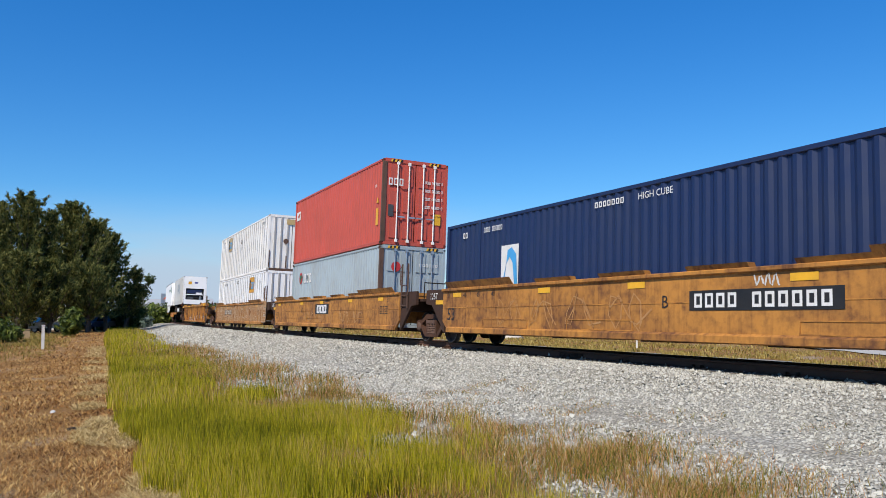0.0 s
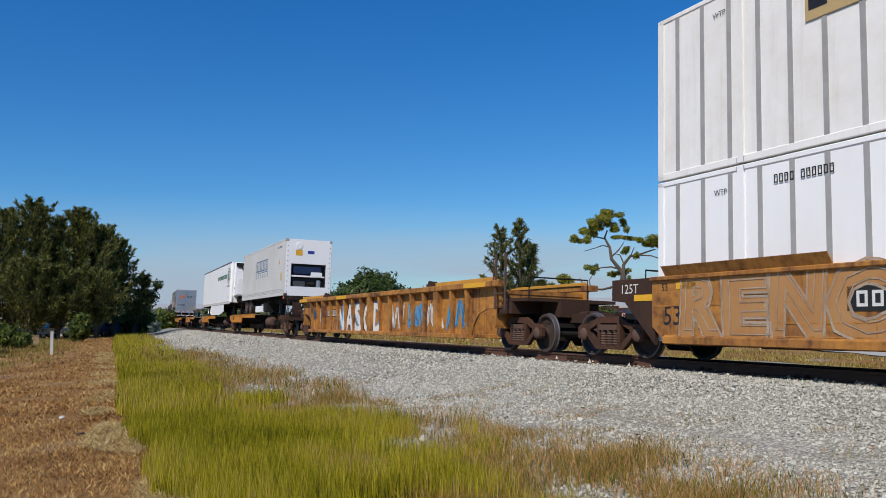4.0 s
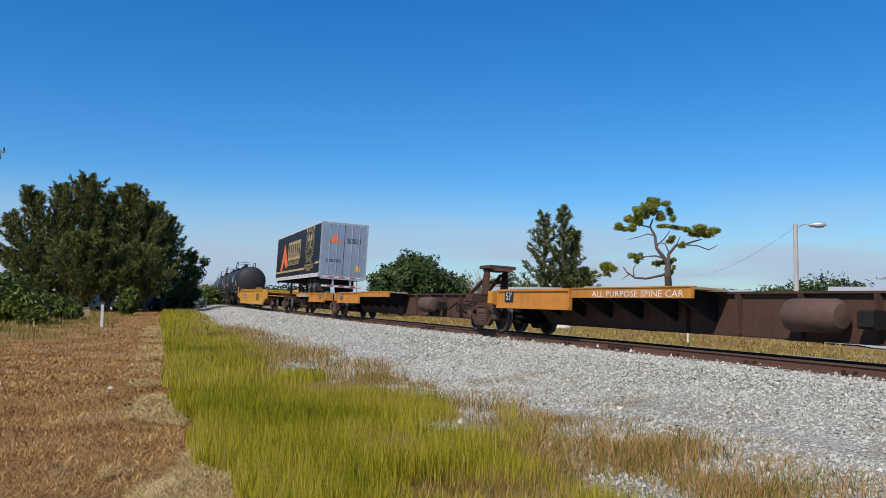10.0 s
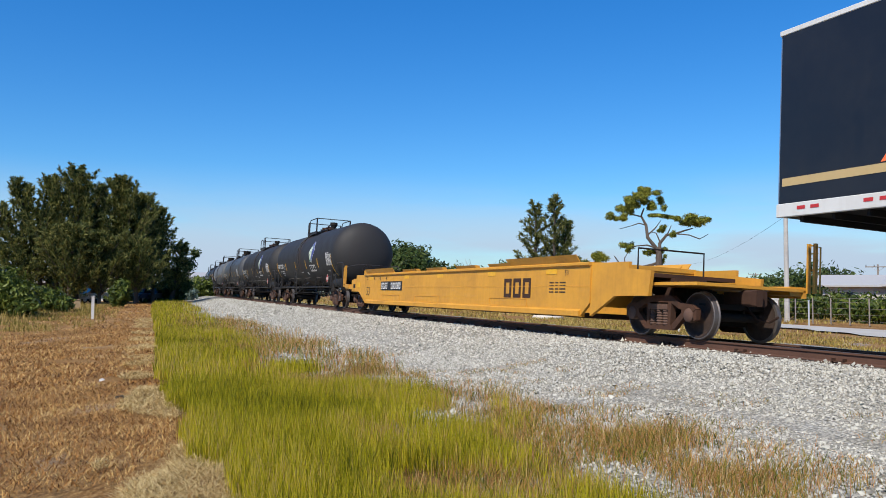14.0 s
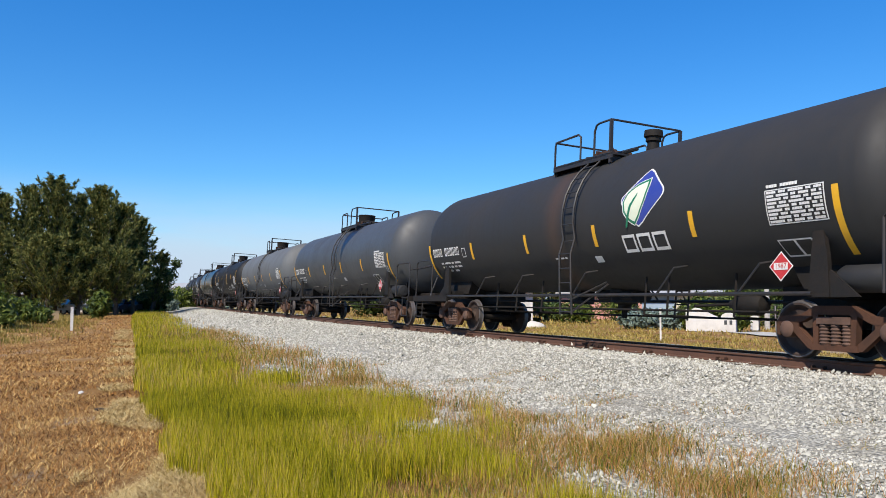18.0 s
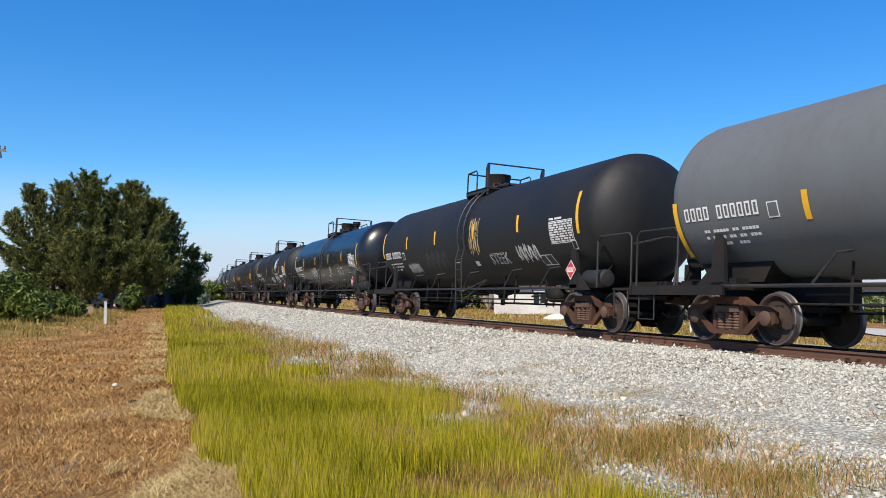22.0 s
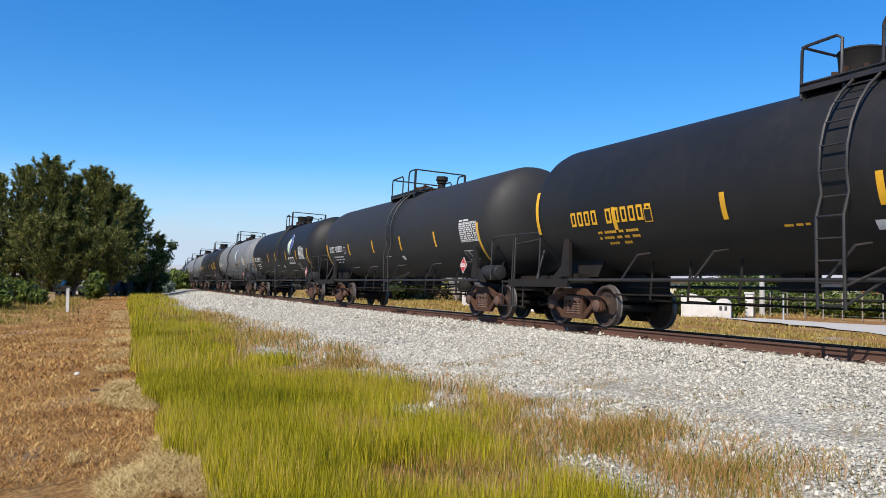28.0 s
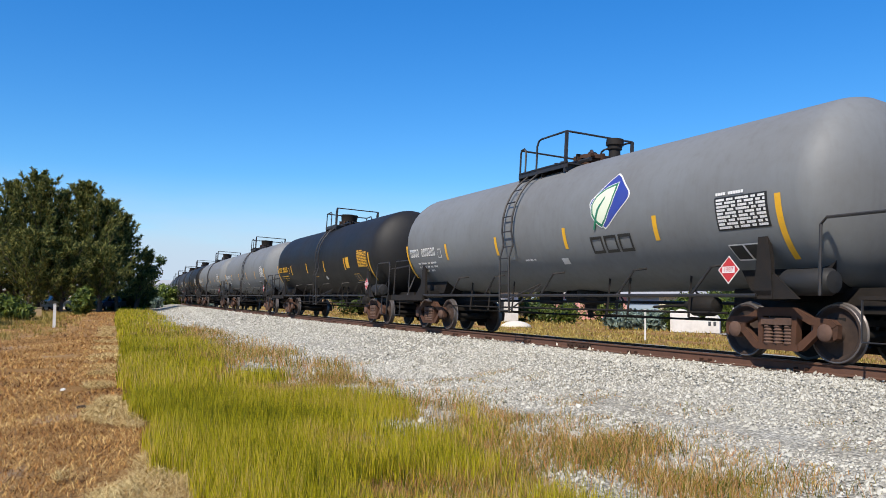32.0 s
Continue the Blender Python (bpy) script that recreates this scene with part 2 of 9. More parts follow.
def blades(name, stops, rough=0.7, patch=0.35, through=0.0, spread=1.0, swing=0.8):
    """Grass and leaves: a colour for each blade, drifting over the ground in patches."""
    m, nt, b, link = base(name)
    geo = nt.nodes.new("ShaderNodeNewGeometry")
    tc = nt.nodes.new("ShaderNodeTexCoord")
    drift = node(nt, "TexNoise", Scale=patch, Detail=3.0)
    link(tc.outputs["Object"], drift.inputs["Vector"])
    mixv = node(nt, "Math")
    mixv.operation = "MULTIPLY_ADD"
    link(drift.outputs["Fac"], mixv.inputs[0])
    mixv.inputs[1].default_value = swing
    half = node(nt, "Math")
    half.operation = "MULTIPLY_ADD"
    link(geo.outputs["Random Per Island"], half.inputs[0])
    half.inputs[1].default_value = spread
    half.inputs[2].default_value = 0.50 - spread / 2 - swing / 2
    link(half.outputs[0], mixv.inputs[2])
    r = ramp(nt, link, mixv.outputs[0], stops)
    link(r.outputs["Color"], b.inputs["Base Color"])
    b.inputs["Roughness"].default_value = rough
    b.inputs["Specular IOR Level"].default_value = 0.25
    if through:
        b.inputs["Transmission Weight"].default_value = 0.0
        tr = nt.nodes.new("ShaderNodeBsdfTranslucent")
        link(r.outputs["Color"], tr.inputs["Color"])
        ms = nt.nodes.new("ShaderNodeMixShader")
        ms.inputs[0].default_value = through
        link(b.outputs[0], ms.inputs[1])
        link(tr.outputs[0], ms.inputs[2])
        link(ms.outputs[0], nt.nodes["Material Output"].inputs["Surface"])
    return m


ORANGE = skin("weathered_orange_paint", (0.50, 0.215, 0.036), 0.6, (0.13, 0.050, 0.018), 0.95, 0.75, 6, 0.45, 0.10, low=0.40, high=0.74)
YELLOW = skin("yellow_paint", (0.66, 0.315, 0.030), 0.5, (0.20, 0.10, 0.035), 0.35, 0.8, 8, 0.3)
AMBER = skin("orange_deck_paint", (0.60, 0.235, 0.024), 0.55, (0.14, 0.06, 0.022), 0.4, 0.8, 8, 0.4)
BEAM = skin("red_brown_beam_steel", (0.092, 0.045, 0.028), 0.8, (0.035, 0.021, 0.015), 0.55, 1.0, 10, 0.35, 0.15, sheen=0.3)
BRIGHT = skin("bright_yellow_stripe", (0.80, 0.42, 0.02), 0.45, (0.3, 0.15, 0.03), 0.3, 3, 20)
RUSTY = skin("rust_brown_steel", (0.058, 0.028, 0.017), 0.8, (0.024, 0.016, 0.012), 0.6, 1.2, 12, 0.3, 0.2, sheen=0.3)
RUST_LIGHT = skin("dusty_rust_steel", (0.115, 0.062, 0.042), 0.82, (0.05, 0.03, 0.022), 0.6, 2.0, 14, 0.2, 0.25)
DUSTY = skin("dusty_cast_steel", (0.086, 0.038, 0.021), 0.85, (0.030, 0.019, 0.014), 0.65, 1.8, 14, 0.2, 0.25, sheen=0.3)
GRIME = skin("grimy_black_steel", (0.010, 0.009, 0.008), 0.75, (0.030, 0.020, 0.014), 0.5, 2.2, 15, 0.0, 0.2, sheen=0.3)
WHEEL = skin("brown_wheel_steel", (0.056, 0.034, 0.025), 0.75, (0.024, 0.017, 0.014), 0.6, 2.5, 14, 0.0, 0.1, 0.2)
TREAD = skin("polished_wheel_tread", (0.17, 0.15, 0.14), 0.42, (0.08, 0.065, 0.055), 0.45, 6, 30, 0, 0.03, 0.6)
RAIL_SIDE = skin("rusted_rail", (0.115, 0.052, 0.03), 0.85, (0.05, 0.025, 0.017), 0.5, 1.5, 18, 0, 0.2)
RAIL_TOP = skin("worn_rail_head", (0.15, 0.11, 0.09), 0.45, (0.08, 0.05, 0.04), 0.5, 2, 20, 0, 0.03, 0.5)
TIE = skin("weathered_tie_wood", (0.13, 0.10, 0.075), 0.9, (0.05, 0.035, 0.03), 0.5, 3, 20, 0, 0.3)
BLACK = skin("black_tank_paint", (0.0085, 0.0085, 0.0085), 0.56, (0.026, 0.023, 0.021), 0.3, 0.6, 6, 0.5, 0.03, sheen=0.36)
SHINY = skin("glossy_black_tank_paint", (0.007, 0.008, 0.010), 0.28, (0.024, 0.022, 0.02), 0.22, 0.6, 6, 0.4, 0.02)
CHARCOAL = skin("charcoal_tank_paint", (0.0195, 0.0195, 0.0195), 0.6, (0.034, 0.029, 0.026), 0.35, 0.6, 6, 0.5, 0.04, sheen=0.36)
CHARCOAL_RUST = skin("rust_streaked_charcoal_tank_paint", (0.024, 0.024, 0.024), 0.6, (0.034, 0.029, 0.026), 0.35, 0.6, 6, 0.5, 0.04, sheen=0.36, band=(0.45, 0.55, (0.060, 0.036, 0.024)))
GREY = skin("grey_tank_paint", (0.172, 0.180, 0.182), 0.58, (0.085, 0.075, 0.065), 0.3, 0.6, 6, 0.35, 0.02, vary=0.05, sheen=0.35)
IRON_GREY = skin("iron_grey_tank_paint", (0.118, 0.125, 0.128), 0.58, (0.07, 0.062, 0.055), 0.3, 0.6, 6, 0.35, 0.02, vary=0.05, sheen=0.35)
SLATE = skin("slate_tank_paint", (0.058, 0.063, 0.068), 0.48, (0.042, 0.038, 0.034), 0.35, 0.6, 6, 0.5, 0.03)
PIPE = skin("dark_rail_pipe", (0.018, 0.018, 0.018), 0.5, (0.06, 0.04, 0.03), 0.4, 3, 20)
WHITE = skin("white_trailer_paint", (0.90, 0.90, 0.89), 0.4, (0.62, 0.58, 0.52), 0.15, 0.5, 5, 0.3, 0.03, vary=0.04)
OFFWHITE = skin("off_white_container_paint", (0.88, 0.865, 0.82), 0.5, (0.50, 0.42, 0.32), 0.32, 0.6, 7, 0.5, 0.05)
PALE = skin("pale_grey_reefer_paint", (0.66, 0.655, 0.62), 0.45, (0.40, 0.36, 0.30), 0.3, 0.5, 6, 0.4, 0.04)
RED = skin("faded_red_container_paint", (0.52, 0.085, 0.055), 0.5, (0.24, 0.06, 0.04), 0.35, 0.6, 7, 0.5, 0.05)
NAVY = skin("navy_container_paint", (0.008, 0.020, 0.075), 0.42, (0.02, 0.03, 0.06), 0.35, 0.6, 7, 0.4, 0.04)
STEELBLUE = skin("pale_blue_grey_container_paint", (0.34, 0.41, 0.44), 0.5, (0.22, 0.21, 0.19), 0.4, 0.6, 7, 0.55, 0.05)
BLACK_SIDE = skin("black_trailer_side", (0.010, 0.011, 0.014), 0.35, (0.04, 0.038, 0.036), 0.2, 0.6, 6, 0.3, 0.02)
SILVER = skin("dull_aluminium", (0.50, 0.52, 0.54), 0.30, (0.30, 0.29, 0.28), 0.35, 1.2, 12, 0.3, 0.04, 0.8)
RUBBER = skin("tyre_rubber", (0.022, 0.022, 0.022), 0.85, (0.06, 0.055, 0.05), 0.4, 4, 22, 0, 0.15)
INK = skin("black_lettering_paint", (0.012, 0.012, 0.012), 0.5, (0.05, 0.04, 0.03), 0.25, 3, 20)
CHALK = skin("white_lettering_paint", (0.74, 0.73, 0.70), 0.55, (0.4, 0.36, 0.3), 0.35, 2.5, 20)
FAINT = skin("faint_tan_spray", (0.44, 0.23, 0.085), 0.6, (0.34, 0.14, 0.03), 0.6, 1.2, 12)
FADED = skin("faded_pale_spray", (0.68, 0.58, 0.46), 0.6, (0.42, 0.22, 0.08), 0.5, 1.2, 12)
GOLD = skin("gold_lettering_film", (0.50, 0.36, 0.16), 0.4, (0.4, 0.3, 0.15), 0.2, 3, 20)
VERMILION = skin("orange_logo_film", (0.85, 0.17, 0.045), 0.4, (0.6, 0.15, 0.06), 0.2, 3, 20)
MARINE = skin("blue_logo_film", (0.03, 0.13, 0.27), 0.45, (0.1, 0.15, 0.2), 0.2, 3, 20)
ROYAL = skin("royal_blue_film", (0.03, 0.05, 0.28), 0.4, (0.1, 0.1, 0.2), 0.2, 3, 20)
LEAFGREEN = skin("green_logo_film", (0.015, 0.17, 0.085), 0.45, (0.06, 0.15, 0.08), 0.2, 3, 20)
SKYBLUE = skin("sky_blue_film", (0.06, 0.35, 0.68), 0.45, (0.1, 0.2, 0.3), 0.2, 3, 20)
SIGNRED = skin("red_placard_film", (0.50, 0.03, 0.03), 0.45, (0.3, 0.05, 0.04), 0.2, 3, 20)
PLANK = skin("tan_wood_deck", (0.42, 0.30, 0.16), 0.8, (0.18, 0.11, 0.06), 0.5, 2, 15, 0, 0.2)
POLE_WOOD = skin("weathered_pole_wood", (0.30, 0.26, 0.22), 0.9, (0.14, 0.11, 0.09), 0.5, 1.5, 20, 0.5, 0.2)
CONCRETE = skin("pale_concrete", (0.50, 0.48, 0.44), 0.85, (0.28, 0.25, 0.22), 0.4, 1.5, 12, 0.3, 0.15)
STUCCO = skin("white_stucco", (0.66, 0.64, 0.60), 0.85, (0.34, 0.31, 0.27), 0.5, 0.8, 10, 0.3, 0.1)
PINK = skin("salmon_stucco", (0.62, 0.30, 0.25), 0.85, (0.45, 0.24, 0.2), 0.3, 0.8, 10, 0.3, 0.1)
ROOF = skin("pale_metal_roof", (0.42, 0.41, 0.39), 0.5, (0.4, 0.4, 0.38), 0.3, 0.8, 8, 0.3, 0.05)
BARK = skin("grey_brown_bark", (0.11, 0.085, 0.065), 0.95, (0.045, 0.035, 0.03), 0.6, 3, 20, 0.4, 0.4)
GALV = skin("galvanised_steel", (0.50, 0.51, 0.52), 0.45, (0.33, 0.32, 0.31), 0.3, 2, 15, 0.2, 0.05, 0.5)
GLASS_DARK = skin("dark_window_glass", (0.02, 0.025, 0.03), 0.08, (0.05, 0.05, 0.05), 0.1, 2, 10)

# ---- ground, track bed ----


def ground_material():
    """Dry mown turf, with bare sand and darker thatch."""
    m, nt, b, link = base("dry_turf_ground")
    tc = nt.nodes.new("ShaderNodeTexCoord")
    n1 = node(nt, "TexNoise", Scale=0.55, Detail=8.0, Roughness=0.65)
    n2 = node(nt, "TexNoise", Scale=24.0, Detail=6.0, Roughness=0.8)
    lane = nt.nodes.new("ShaderNodeMapping")
    lane.inputs["Rotation"].default_value = (0, 0, radians(-24))
    lane.inputs["Scale"].default_value = (1.0, 0.45, 1.0)
    n3 = node(nt, "TexNoise", Scale=45.0, Detail=4.0, Roughness=0.7)
    link(tc.outputs["Object"], lane.inputs["Vector"])
    for n, way in ((n1, lane), (n2, lane), (n3, tc)):
        link(way.outputs[0] if n is not n3 else tc.outputs["Object"], n.inputs["Vector"])
    r1 = ramp(nt, link, n1.outputs["Fac"], [(0.30, (0.12, 0.085, 0.03)), (0.42, (0.22, 0.115, 0.04)), (0.52, (0.30, 0.165, 0.06)), (0.60, (0.38, 0.25, 0.11)), (0.66, (0.40, 0.36, 0.30)), (0.74, (0.48, 0.46, 0.42))])
    r2 = ramp(nt, link, n2.outputs["Fac"], [(0.36, (0.035, 0.018, 0.007)), (0.45, (0.17, 0.08, 0.025)), (0.55, (0.34, 0.19, 0.06)), (0.66, (0.55, 0.38, 0.17))])
    mix = nt.nodes.new("ShaderNodeMix")
    mix.data_type = "RGBA"
    mix.inputs["Factor"].default_value = 0.6
    link(r1.outputs["Color"], mix.inputs["A"])
    link(r2.outputs["Color"], mix.inputs["B"])
    hue = node(nt, "HueSaturation")
    mr = node(nt, "MapRange")
    mr.inputs["To Min"].default_value, mr.inputs["To Max"].default_value = 0.35, 1.7
    link(n3.outputs["Fac"], mr.inputs["Value"])
    link(mr.outputs[0], hue.inputs["Value"])
    link(mix.outputs["Result"], hue.inputs["Color"])
    link(hue.outputs[0], b.inputs["Base Color"])
    b.inputs["Roughness"].default_value = 0.95
    b.inputs["Specular IOR Level"].default_value = 0.15
    bp = node(nt, "Bump", Strength=0.8, Distance=0.05)
    link(n2.outputs["Fac"], bp.inputs["Height"])
    link(bp.outputs[0], b.inputs["Normal"])
    return m


def gravel_material():
    """Crushed pale limestone between the stones that are built."""
    m, nt, b, link = base("crushed_limestone")
    tc = nt.nodes.new("ShaderNodeTexCoord")
    v = node(nt, "TexVoronoi", Scale=28.0)
    n = node(nt, "TexNoise", Scale=0.7, Detail=6.0, Roughness=0.6)
    n2 = node(nt, "TexNoise", Scale=60.0, Detail=3.0)
    for k in (v, n, n2):
        link(tc.outputs["Object"], k.inputs["Vector"])
    r = ramp(nt, link, v.outputs["Color"], [(0.0, (0.26, 0.25, 0.205)), (0.4, (0.45, 0.43, 0.36)), (0.8, (0.57, 0.55, 0.47))])
    # shade in the gaps between chips is painted into the colour
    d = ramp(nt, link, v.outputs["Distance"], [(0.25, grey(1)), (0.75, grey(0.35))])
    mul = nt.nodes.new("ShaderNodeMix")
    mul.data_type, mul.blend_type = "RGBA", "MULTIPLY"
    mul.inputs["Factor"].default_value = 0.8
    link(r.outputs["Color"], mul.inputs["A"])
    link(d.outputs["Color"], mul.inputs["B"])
    t = ramp(nt, link, n.outputs["Fac"], [(0.35, (0.80, 0.77, 0.72)), (0.65, (1, 1, 1))])
    m2 = nt.nodes.new("ShaderNodeMix")
    m2.data_type, m2.blend_type = "RGBA", "MULTIPLY"
    m2.inputs["Factor"].default_value = 1.0
    link(mul.outputs["Result"], m2.inputs["A"])
    link(t.outputs["Color"], m2.inputs["B"])
    link(m2.outputs["Result"], b.inputs["Base Color"])
    b.inputs["Roughness"].default_value = 0.95
    bp = node(nt, "Bump", Strength=0.9, Distance=0.03)
    bp.invert = True
    link(v.outputs["Distance"], bp.inputs["Height"])
    link(bp.outputs[0], b.inputs["Normal"])
    return m


def stone_material(name, lo, mid, hi):
    m, nt, b, link = base(name)
    geo = nt.nodes.new("ShaderNodeNewGeometry")
    tc = nt.nodes.new("ShaderNodeTexCoord")
    n = node(nt, "TexNoise", Scale=40.0, Detail=4.0)
    link(tc.outputs["Object"], n.inputs["Vector"])
    r = ramp(nt, link, geo.outputs["Random Per Island"], [(0.0, lo), (0.5, mid), (1.0, hi)])
    hue = node(nt, "HueSaturation")
    mr = node(nt, "MapRange")
    mr.inputs["To Min"].default_value, mr.inputs["To Max"].default_value = 0.75, 1.2
    link(n.outputs["Fac"], mr.inputs["Value"])
    link(mr.outputs[0], hue.inputs["Value"])
    link(r.outputs["Color"], hue.inputs["Color"])
    link(hue.outputs[0], b.inputs["Base Color"])
    b.inputs["Roughness"].default_value = 0.92
    return m


TURF, GRAVEL = ground_material(), gravel_material()
STONES = stone_material("limestone_chips", (0.225, 0.215, 0.175), (0.435, 0.415, 0.35), (0.57, 0.55, 0.47))


def sheet(rows, material, name):
    sh = Shape()
    w = len(rows[0])
    sh.add([p for r in rows for p in r],
           [(i * w + k, i * w + k + 1, (i + 1) * w + k + 1, (i + 1) * w + k) for i in range(len(rows) - 1) for k in range(w - 1)])
    return sh.mesh(name, material, True)


def build_ground():
    steps = [-2600, -900, -300, -120, -60, -30, -15, -5] + [k * 2.5 for k in range(0, 40)] + [110, 140, 200, 320, 600, 1200, 2600]
    cross = [-2600, -900, -300, -120, -60] + [k * 2.5 for k in range(-16, 24)] + [70, 110, 200, 400, 900, 2600]
    rows = []
    for y in steps:
        r = []
        for x in cross:
            near = max(0.0, 1 - math.hypot(x, y) / 120)
            z = (noise.noise((x * 0.22, y * 0.22, 3.1)) * 0.05 + noise.noise((x * 0.06, y * 0.06, 1.3)) * 0.10) * near - 0.03
            r.append((x, y, z))
        rows.append(list(reversed(r)))
    thing("ground", "flat dry turf ground with sandy bare patches", "ground", kind="structure", data=sheet(rows, TURF, "ground"))


SLOPE = [(-8.5, 0.0), (-6.2, 0.03), (-3.8, 0.12), (-2.3, 0.40), (-1.5, 0.415), (1.5, 0.51), (2.35, 0.49), (3.1, 0.33), (4.2, 0.10), (5.4, 0.035), (7.0, 0.02), (8.6, 0.0)]


def bed_height(u):
    for (a, za), (b, zb) in zip(SLOPE, SLOPE[1:]):
        if a <= u <= b:
            return za + (zb - za) * (u - a) / (b - a)
    return 0.0


def build_bed():
    cross = [-8.5 + k * 0.5 for k in range(35)]
    rows = []
    s = -70.0
    while s < 520:
        r = []
        for u in cross:
            q = max(-8.5, min(8.5, u))
            edge = abs(u) > 5
            z = bed_height(q) + noise.noise((s * 0.5, u * 0.6, 0)) * 0.03 - (0.05 if u in (cross[0], cross[-1]) else 0)
            r.append(flat_spot(s, q + (noise.noise((s * 0.25, u, 5)) * 0.5 if edge else 0), z))
        rows.append(list(reversed(r)))
        s += 1.5 if s < 60 else 5
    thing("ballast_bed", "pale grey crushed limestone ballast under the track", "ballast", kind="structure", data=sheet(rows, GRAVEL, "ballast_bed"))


def build_stones():
    """The loose stones of the ballast where the camera stands nearest."""
    rng = np.random.default_rng(4)
    octa = np.array([[1, 0, 0], [-1, 0, 0], [0, 1, 0], [0, -1, 0], [0, 0, 1], [0, 0, -1]], float)
    tri = np.array([[0, 2, 4], [2, 1, 4], [1, 3, 4], [3, 0, 4], [2, 0, 5], [1, 2, 5], [3, 1, 5], [0, 3, 5]])
    spots = []
    for s0, s1, u0, u1, count, size in ((-6, 7, 1.1, 8.4, 70000, 0.0165), (7, 18, 1.1, 8.4, 54000, 0.0185), (18, 40, 1.1, 7.6, 26000, 0.026), (40, 85, 1.1, 7.0, 10000, 0.045), (-7, 24, -4.0, 1.0, 5000, 0.036)):
        s, u = rng.uniform(s0, s1, count), rng.uniform(u0, u1, count)
        keep = rng.random(count) < np.interp(u, [4.6, 6.2, 8.4], [1.0, 0.7, 0.3])
        spots += [(a, b, size * c) for a, b, c in zip(s[keep], u[keep], rng.lognormal(0, 0.30, count)[keep])]
    n = len(spots)
    shape = octa[None] * rng.uniform(0.6, 1.25, (n, 6, 1)) + rng.normal(0, 0.16, (n, 6, 3))
    shape *= np.array([k for *_, k in spots])[:, None, None] * rng.uniform(0.65, 1.15, (n, 1, 3))
    a = rng.uniform(0, 6.283, n)
    b = rng.uniform(0, 6.283, n)
    ca, sa, cb, sb = np.cos(a), np.sin(a), np.cos(b), np.sin(b)
    turn = np.stack([np.stack([ca, -sa, 0 * a], -1), np.stack([sa * cb, ca * cb, -sb], -1), np.stack([sa * sb, ca * sb, cb], -1)], 1)
    shape = np.einsum("nij,nkj->nki", turn, shape)
    where = np.array([flat_spot(s, u, bed_height(u) + k * 0.35) for s, u, k in spots])
    verts = (shape + where[:, None]).reshape(-1, 3)
    faces = (tri[None] + 6 * np.arange(n)[:, None, None]).reshape(-1, 3)
    # the sides that lie in the bed are left open
    p, q, r = (verts[faces[:, k]] for k in range(3))
    across = np.cross(q - p, r - p)
    faces = faces[across[:, 2] > -0.35 * np.linalg.norm(across, axis=1)]
    thing("ballast_stones", "loose angular pale limestone ballast stones", "gravel", kind="stuff", data=mesh_from("ballast_stones", verts, faces, STONES))


def build_track():
    lines = []
    s = -70.0
    while s < 520:
        lines.append(s)
        s += 2 if s < 80 else 6
    track = thing("railway_track", "rusty steel rails on ties in pale ballast", "railway track", kind="structure")
    for gauge in (0.755, -0.755):
        side, top = Shape(), Shape()
        ring = [(-0.069, -0.157), (-0.069, -0.17), (0.069, -0.17), (0.069, -0.157), (0.012, -0.14), (0.012, -0.045), (0.036, -0.033), (0.036, -0.005)]
        ring += [(-0.036, -0.005), (-0.036, -0.033), (-0.012, -0.045), (-0.012, -0.14)]
        n = len(ring)
        side.add([spot(s, gauge + a, b) for s in lines for a, b in ring],
                 [(i * n + k, (i + 1) * n + k, (i + 1) * n + (k + 1) % n, i * n + (k + 1) % n) for i in range(len(lines) - 1) for k in range(n)])
        rail = part("rail", side, RAIL_SIDE, track, "rust-brown steel rail")
        top.add([spot(s, gauge + a, b) for s in lines for a, b in ((-0.032, -0.004), (-0.026, 0.001), (0.026, 0.001), (0.032, -0.004))],
                [(i * 4 + k, i * 4 + k + 1, i * 4 + k + 5, i * 4 + k + 4) for i in range(len(lines) - 1) for k in range(3)])
        part("rail_head", top, RAIL_TOP, rail, "worn bright running surface")
    tie = Shape().box(-0.115, 0.115, -1.3, 1.3, -0.30, -0.172, 0.015).mesh("tie", TIE)
    plate = Shape().box(-0.10, 0.10, -0.12, 0.12, -0.172, -0.155).mesh("tie_plate", RAIL_SIDE)
    clip = Shape().box(-0.115, -0.095, -0.02, 0.06, -0.172, -0.10).box(0.095, 0.115, -0.02, 0.06, -0.172, -0.10).box(-0.115, 0.115, 0.05, 0.065, -0.15, -0.135).mesh("rail_anchor", RUSTY)
    s = -12.0
    k = 0
    while s < 70:
        t = part("tie", tie, None, track, at=on_track(s))
        if s < 40:
            for g in (0.755, -0.755):
                part("tie_plate", plate, None, t, at=(0, g, 0))
            if k % 4 == 0:
                part("rail_anchor", clip, None, t, at=(0.2, 0.79, 0))
        s += 0.52
        k += 1
    joint = Shape().box(-0.45, 0.45, 0.012, 0.045, -0.135, -0.05)
    for q in range(6):
        joint.lathe([(0.045, 0.018), (0.07, 0.018)], 6, "y", (-0.38 + q * 0.152, 0, -0.09))
    bar = joint.mesh("joint_bar", RUSTY)
    for s in (3.2, 15.1, 27.0):
        part("joint_bar", bar, None, track, "bolted rail joint bar", at=on_track(s) @ Matrix.Translation((0, 0.755, 0)))


build_ground()
build_bed()
build_track()
build_stones()

# ---- lettering ----
GLYPHS = {}


